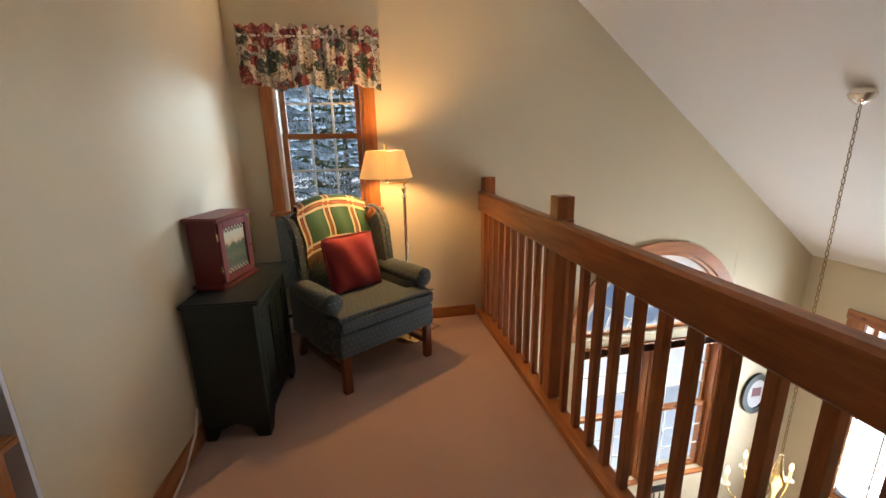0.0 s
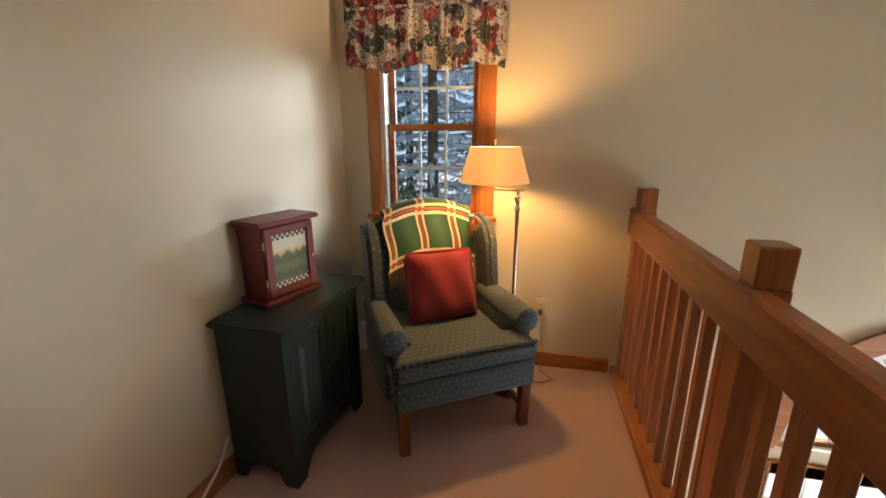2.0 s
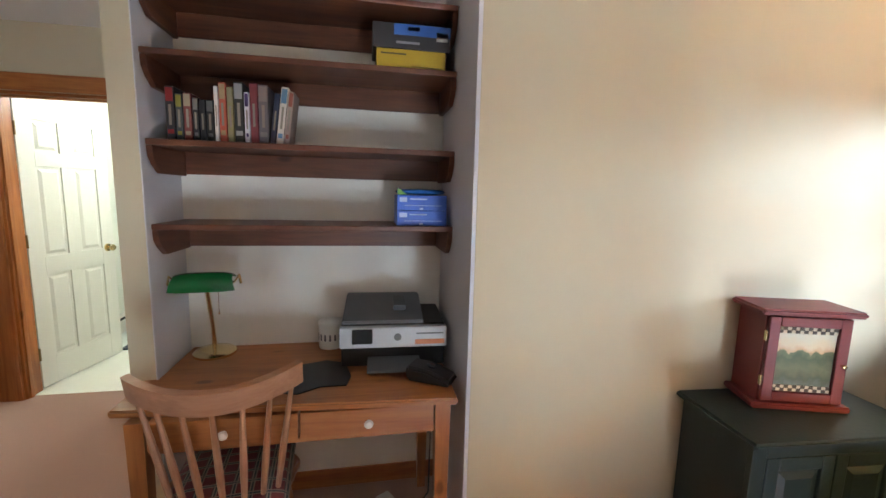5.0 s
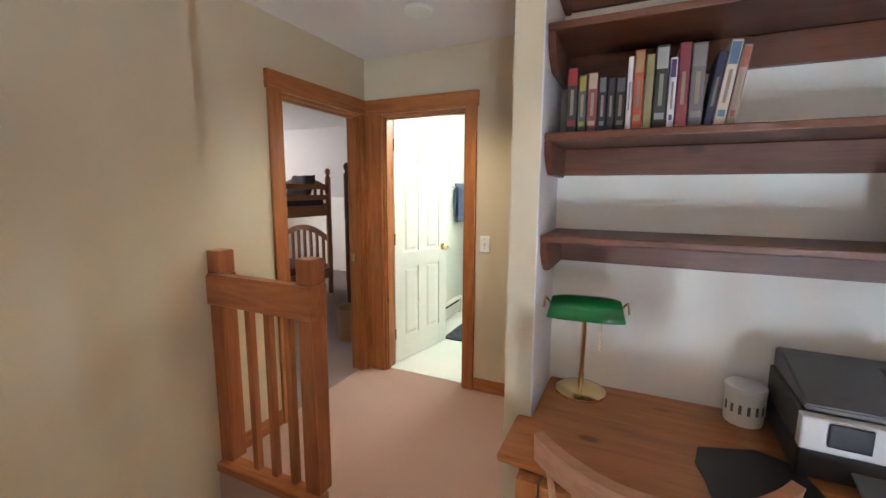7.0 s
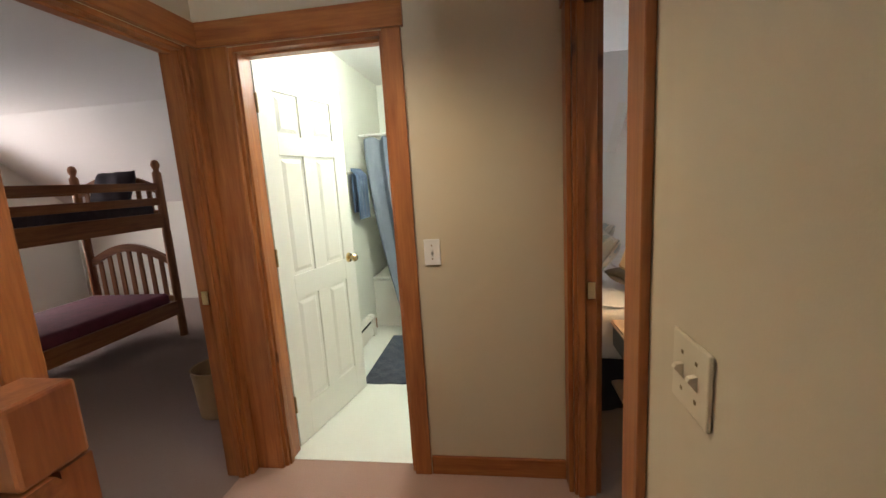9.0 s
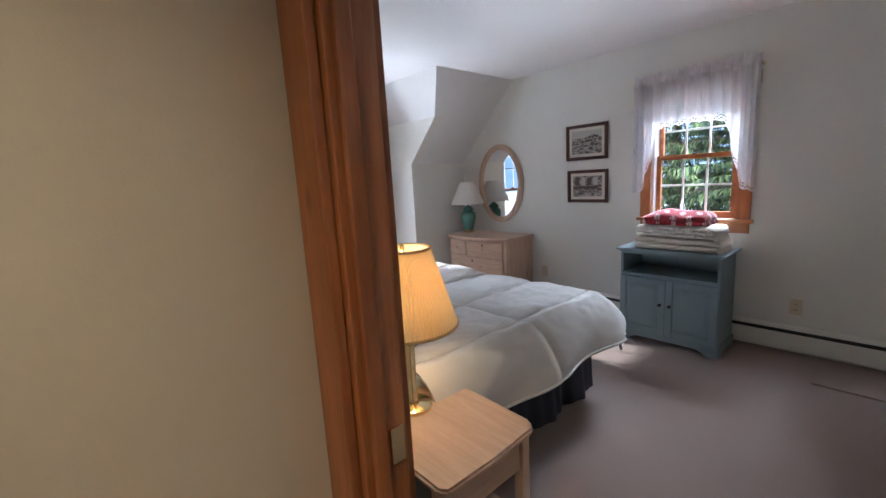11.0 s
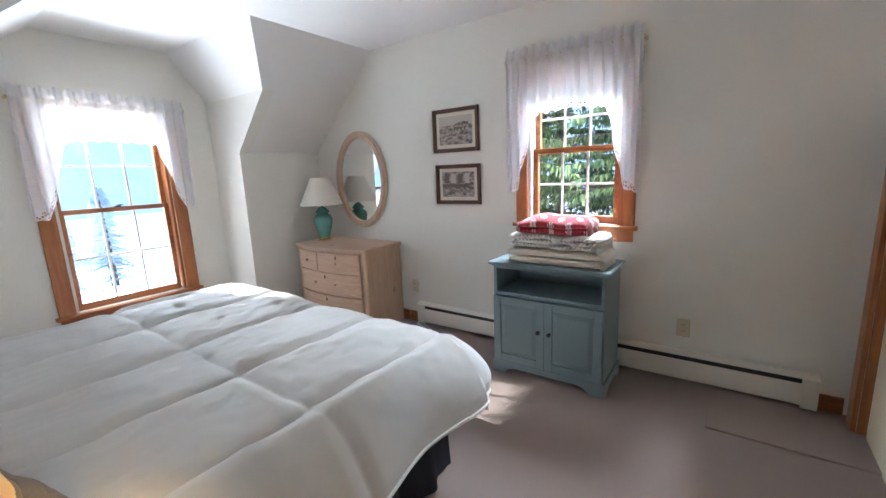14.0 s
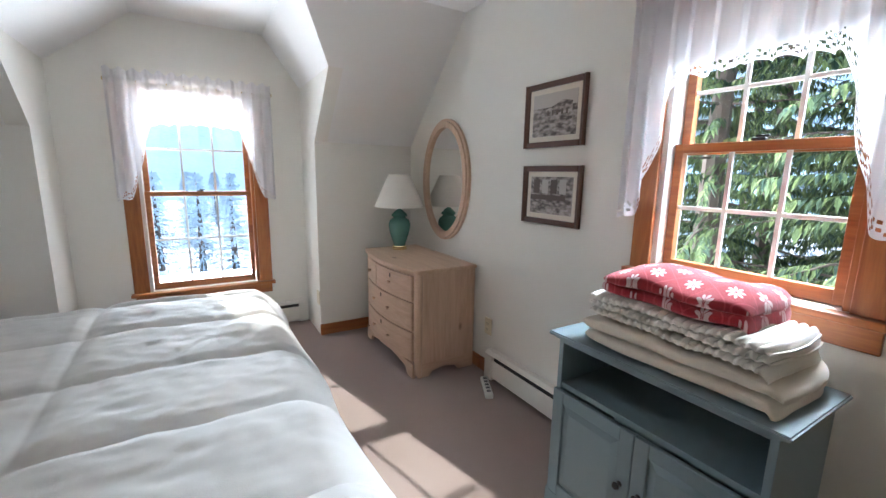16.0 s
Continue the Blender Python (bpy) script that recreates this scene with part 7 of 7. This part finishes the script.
# ---------- bunk room ----------
def bunk_bed(at, W, label, bed_w=0.98, bed_l=1.95):
    """A bunk bed; local x from the head at 0 to the foot, y across."""
    b = thing("bunk_bed", label, "bunk bed", at)
    hgt = 1.72
    for x in (0, bed_l):
        for y in (0, bed_w):
            part("post", lathe([(0.038, 0), (0.038, 0.35), (0.034, 0.40), (0.038, 0.45), (0.038, 1.05), (0.034, 1.10), (0.038, 1.15), (0.038, hgt - 0.09), (0.025, hgt - 0.075), (0.022, hgt - 0.06), (0.036, hgt - 0.03), (0.038, hgt - 0.005), (0.025, hgt + 0.025), (0.0, hgt + 0.035)], 16, m=Matrix.Translation((x, y, 0))), W["z"], b, smooth=True)
        for z0, z1, arch_h in ((0.42, 0.80, 0.16), (1.28, 1.50, 0.14)):
            n_ = 16
            pts = [(bed_w * i / n_, z1 + arch_h * math.sin(math.pi * i / n_)) for i in range(n_ + 1)]
            pl = pts + [(y, z - 0.075) for y, z in pts[::-1]]
            bm = bmesh.new()
            for i in range(n_):
                prism([pts[i], pts[i + 1], (pts[i + 1][0], pts[i + 1][1] - 0.075), (pts[i][0], pts[i][1] - 0.075)], x - 0.018, x + 0.018, "x", into=bm)
            bmesh.ops.remove_doubles(bm, verts=bm.verts[:], dist=1e-5)
            part("arched_rail", bm, W["y"], b)
            part("lower_rail", box(x - 0.018, 0.03, z0 - 0.06, x + 0.018, bed_w - 0.03, z0, 0.004), W["y"], b)
            for k in range(7):
                y = bed_w * (k + 1) / 8
                zt = z1 + arch_h * math.sin(math.pi * (k + 1) / 8) - 0.07
                part("slat", box(x - 0.010, y - 0.022, z0, x + 0.010, y + 0.022, zt, 0.003), W["z"], b)
    for y in (0.0, bed_w):
        for z in (0.30, 1.18):
            part("side_rail", box(0.03, y - 0.015, z - 0.07, bed_l - 0.03, y + 0.015, z + 0.07, 0.005), W["x"], b)
        for z in (1.36, 1.50):
            part("guard_rail", box(0.03, y - 0.012, z - 0.035, bed_l - 0.03, y + 0.012, z + 0.035, 0.005), W["x"], b)
    for z, m in ((0.30, MAROON), (1.18, BEDDING)):
        part("mattress", box(0.05, 0.03, z, bed_l - 0.05, bed_w - 0.03, z + 0.16, 0.04, seg=3), m, b, "mattress under dark patterned bedding", smooth=True)
    return b


bunk_bed(pose(-4.73, -4.53, 0), BUNKW, "wooden bunk bed with arched slatted ends", 0.92)
bunk_bed(pose(-3.86, -1.86, 0, 0, 0, 180), BUNKD, "dark wooden bunk bed end with ball finials", 0.74, 1.6)
pw = thing("bed_pillow", "black patterned pillow on the top bunk", "pillow", pose(-4.60, -3.98, 1.50, -20, 0, 80))
part("cover", pillow_mesh(0.5, 0.34, 0.14), BEDDING, pw, smooth=True)
bas = thing("wicker_hamper", "tan woven hamper on the bunk room floor", "hamper", pose(-3.40, -2.22, 0))
part("body", lathe([(0.0, 0.0), (0.13, 0.0), (0.15, 0.30), (0.155, 0.31), (0.145, 0.31), (0.12, 0.02)], 24), plain("tan_wicker", (0.34, 0.22, 0.12), 0.8), bas, smooth=True)

# ---------- great room ----------
ch = thing("chandelier", "brass chandelier with lit candle bulbs on a long chain", "chandelier", pose(2.40, 1.84, 0))
part("canopy", lathe([(0.0, 1.66), (0.055, 1.655), (0.065, 1.63), (0.05, 1.60), (0.02, 1.575), (0.0, 1.575)], 24), SILVER, ch, smooth=True)
z = 1.575
k = 0
link = None
while z > -0.62:
    pts = [(0.008 * math.cos(a), 0, 0.020 * math.sin(a)) for a in [2 * math.pi * i / 12 for i in range(13)]]
    if link is None:
        link = part("chain_link", tube(pts, 0.0025, 5), OLDBRASS, ch)
        link.matrix_basis = pose(0, 0, z - 0.02, 0, 0, 90 * k)
    else:
        o = new("chain_link", link.data)
        o.parent = ch
        o.matrix_basis = pose(0, 0, z - 0.02, 0, 0, 90 * k)
    z -= 0.035
    k += 1
part("stem", lathe([(0.0, -0.64), (0.012, -0.65), (0.015, -0.70), (0.03, -0.78), (0.05, -0.85), (0.03, -0.92), (0.018, -0.97), (0.05, -1.05), (0.06, -1.09), (0.03, -1.14), (0.01, -1.18), (0.0, -1.20)], 24), BRASS, ch, smooth=True)
for k in range(6):
    a = 2 * math.pi * k / 6 + 0.35
    c_, s_ = math.cos(a), math.sin(a)
    part("arm", tube([(0.03 * c_, 0.03 * s_, -1.07), (0.10 * c_, 0.10 * s_, -1.13), (0.18 * c_, 0.18 * s_, -1.12), (0.24 * c_, 0.24 * s_, -1.06), (0.27 * c_, 0.27 * s_, -1.0)], 0.007, 8), BRASS, ch, smooth=True)
    part("candle", lathe([(0.03, -1.0), (0.032, -0.992), (0.011, -0.988), (0.011, -0.91), (0.0, -0.91)], 14, m=Matrix.Translation((0.27 * c_, 0.27 * s_, 0))), WHITE_P, ch, smooth=True)
    part("bulb", lathe([(0.0, -0.845), (0.006, -0.86), (0.013, -0.885), (0.010, -0.905), (0.0, -0.909)], 12, m=Matrix.Translation((0.27 * c_, 0.27 * s_, 0))), FLAME, ch, "glowing candle bulb", smooth=True)
op = thing("oval_picture", "small oval picture in a dark green frame", "picture", pose(3.735, 3.149, -1.24))
for a0, b0, a1, b1, y0, y1, m in ((0.0, 0.0, 0.115, 0.17, -0.016, -0.004, None), (0.115, 0.17, 0.17, 0.235, -0.03, 0, GREEN_CAB)):
    if m is None:
        part("print", prism([(a1 * math.cos(2 * math.pi * i / 40), b1 * math.sin(2 * math.pi * i / 40)) for i in range(40)], y0, y1, "y"), plain("pale_grey_print", (0.45, 0.46, 0.48)), op)
        part("print_mark", box(-0.05, -0.020, -0.03, 0.06, -0.0165, 0.07), plain("red_mark", (0.15, 0.05, 0.06)), op)
    else:
        part("frame", oval_ring(a0, b0, a1, b1, y0, y1), m, op)


def dining_chair(at):
    c = thing("dining_chair", "black wooden dining chair below the loft", "chair", at, "dining chairs")
    part("seat", box(-0.22, -0.22, 0.43, 0.22, 0.22, 0.46, 0.012), BLACK_P, c)
    part("top_rail", prism([(-0.23, 0.92), (-0.12, 0.98), (0.12, 0.98), (0.23, 0.92), (0.22, 0.88), (0.12, 0.92), (-0.12, 0.92), (-0.22, 0.88)], 0.19, 0.215, "y", bev=0.004), BLACK_P, c)
    for x in (-0.20, 0.20):
        part("leg", box(x - 0.016, 0.185, 0, x + 0.016, 0.217, 0.90, 0.004), BLACK_P, c)
        part("leg", box(x - 0.016, -0.21, 0, x + 0.016, -0.178, 0.43, 0.004), BLACK_P, c)
    for x in (-0.12, -0.06, 0, 0.06, 0.12):
        part("spindle", tube([(x, 0.19, 0.46), (x, 0.20, 0.90)], 0.007, 6), BLACK_P, c)
    return c


dc = dining_chair(pose(2.35, 2.55, -2.75, 0, 0, 0))
copy_thing(dc, pose(1.75, 1.85, -2.75, 0, 0, 90))

# ---------- outside ----------
solo("ground", sheet(lambda u, v: (-400 + 800 * u, -400 + 800 * v, -3.1), 8, 8), SNOW, "snow-covered ground around the house", "ground", kind="structure")
NEEDLE = mat("conifer_needles", (0.062, 0.108, 0.042), 0.7, 0.5, 1.2, 0.2, 30, 0.2)
nb = NEEDLE.node_tree
geo = nb.nodes.new("ShaderNodeNewGeometry")
rampn = nb.nodes.new("ShaderNodeValToRGB")
rampn.color_ramp.elements[0].color, rampn.color_ramp.elements[1].color = (0.012, 0.035, 0.020, 1), (0.13, 0.17, 0.05, 1)
nb.links.new(geo.outputs["Random Per Island"], rampn.inputs[0])
nb.links.new(rampn.outputs[0], nb.nodes["Principled BSDF"].inputs["Base Color"])
BARK = mat("grey_bark", (0.10, 0.075, 0.06), 0.9, 0.3, 6, 0.3, 40, 0.8)


def conifer(name, at, height, radius, seed, label, sprays=15, needles=NEEDLE):
    rnd = random.Random(seed)
    t = thing(name, label, "tree", at, "conifers round the house")
    part("trunk", tube([(0, 0, 0), (0.03, 0.02, height * 0.5), (0, 0, height)], [0.16, 0.10, 0.01], 8), BARK, t)
    verts, faces = [], []
    limbs = bmesh.new()
    z = height * 0.06
    while z < height * 0.98:
        k = 1 - z / height
        for _ in range(7):
            a = rnd.uniform(0, 2 * math.pi)
            ln = radius * (k ** 0.75) * rnd.uniform(0.65, 1.05) + 0.12
            sag = rnd.uniform(0.10, 0.30)
            way = Vector((math.cos(a), math.sin(a), 0))
            pts = [Vector((0, 0, z)) + way * ln * s + Vector((0, 0, 0.10 * s - sag * ln * s * s)) for s in (0, 0.5, 1.0)]
            tube(pts, [0.018, 0.012, 0.004], 4, into=limbs) if ln > 0.7 and rnd.random() < 0.35 else None
            for i in range(sprays):
                s = rnd.uniform(0.15, 1.0)
                p = Vector((0, 0, z)) + way * ln * s + Vector((0, 0, 0.10 * s - sag * ln * s * s))
                b = a + rnd.uniform(-1.1, 1.1)
                out = Vector((math.cos(b), math.sin(b), 0))
                size = rnd.uniform(0.06, 0.14)
                tip = p + out * size * rnd.uniform(0.3, 0.9) + Vector((0, 0, -size * rnd.uniform(0.5, 1.3)))
                side = out.cross(Vector((0, 0, 1))) * size * rnd.uniform(0.10, 0.18)
                m_ = (p + tip) / 2 + Vector((0, 0, 0.02))
                n0 = len(verts)
                verts += [p, m_ + side, tip, m_ - side]
                faces.append((n0, n0 + 1, n0 + 2, n0 + 3))
        z += height * 0.018
    me = bpy.data.meshes.new("foliage")
    me.from_pydata([tuple(v) for v in verts], [], faces)
    me.materials.append(needles)
    o = new("foliage", me)
    o.parent = t
    part("limbs", limbs, BARK, t)
    return t


c1 = conifer("conifer_tree", pose(-3.6, 6.4, -3.1), 9.5, 1.9, 1, "tall green conifer with drooping branches", 70)
# Needles painted pale blue to give the haze and glare over the trees.
FAR_NEEDLE = mat("haze_painted_needles", (0.42, 0.52, 0.60), 0.8, 0.4, 1.2, 0.2, 30, 0.2)
c2 = conifer("conifer_tree", pose(-1.9, 9.0, -3.1), 10.5, 2.5, 2, "tall conifer beyond the gable, needles painted pale for haze", 95, FAR_NEEDLE)
for x, y, rz, _ in ((-5.9, 7.4, 170, 1), (-4.9, 6.3, 210, 1), (-5.4, 9.0, 130, 1), (-3.2, 8.0, 250, 1), (-3.4, 12.4, 40, 1), (0.6, 13.0, 60, 1), (2.0, 14.0, 200, 1), (-7.6, 9.5, 20, 1), (2.6, 9.0, 250, 1), (-4.6, 10.5, 300, 1), (-3.7, 8.9, 110, 1), (-0.7, 17.0, 160, 1), (-6.6, 11.0, 45, 1), (-1.7, 15.0, 330, 1), (3.6, 11.0, 80, 1)):
    copy_thing(c1 if rz > 100 else c2, pose(x, y, -3.1, 0, 0, rz))
c3 = conifer("conifer_tree", pose(-22, 4.2, -3.1), 4.4, 1.2, 4, "conifer standing in the snow, needles painted pale for haze", 30, FAR_NEEDLE)
# Copies fill the lower sash, partly for blue tree shadows on the snow.
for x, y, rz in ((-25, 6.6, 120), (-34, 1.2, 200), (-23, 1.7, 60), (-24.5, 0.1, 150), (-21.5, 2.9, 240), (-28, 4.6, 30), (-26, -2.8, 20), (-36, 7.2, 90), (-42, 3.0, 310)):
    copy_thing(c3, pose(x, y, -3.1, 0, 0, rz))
# Backdrop sheets: haze is a blue colour plus emission; the gable hill is added.
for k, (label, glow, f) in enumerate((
        ("distant wooded hillside with haze painted in as blue glow", 0.30, lambda u, v: (-75 - 60 * v, -130 + 320 * u, -3.2 + (26 + 5 * noise.noise((u * 6, 0, 0)) + 2.2 * noise.noise((u * 60, 3, 0))) * v)),
        ("added wooded backdrop beyond the gable, glowing haze blue", 0.5, lambda u, v: (-60 + 150 * u, 75 + 40 * v, -3.2 + (40 + 4 * noise.noise((u * 6, 9, 0)) + 2.2 * noise.noise((u * 50, 5, 0))) * v)))):
    m = mat("hill_with_painted_haze", (0.30, 0.40, 0.52), 0.9, 0.4, 0.15, 0.4, 1.5, 0.5)
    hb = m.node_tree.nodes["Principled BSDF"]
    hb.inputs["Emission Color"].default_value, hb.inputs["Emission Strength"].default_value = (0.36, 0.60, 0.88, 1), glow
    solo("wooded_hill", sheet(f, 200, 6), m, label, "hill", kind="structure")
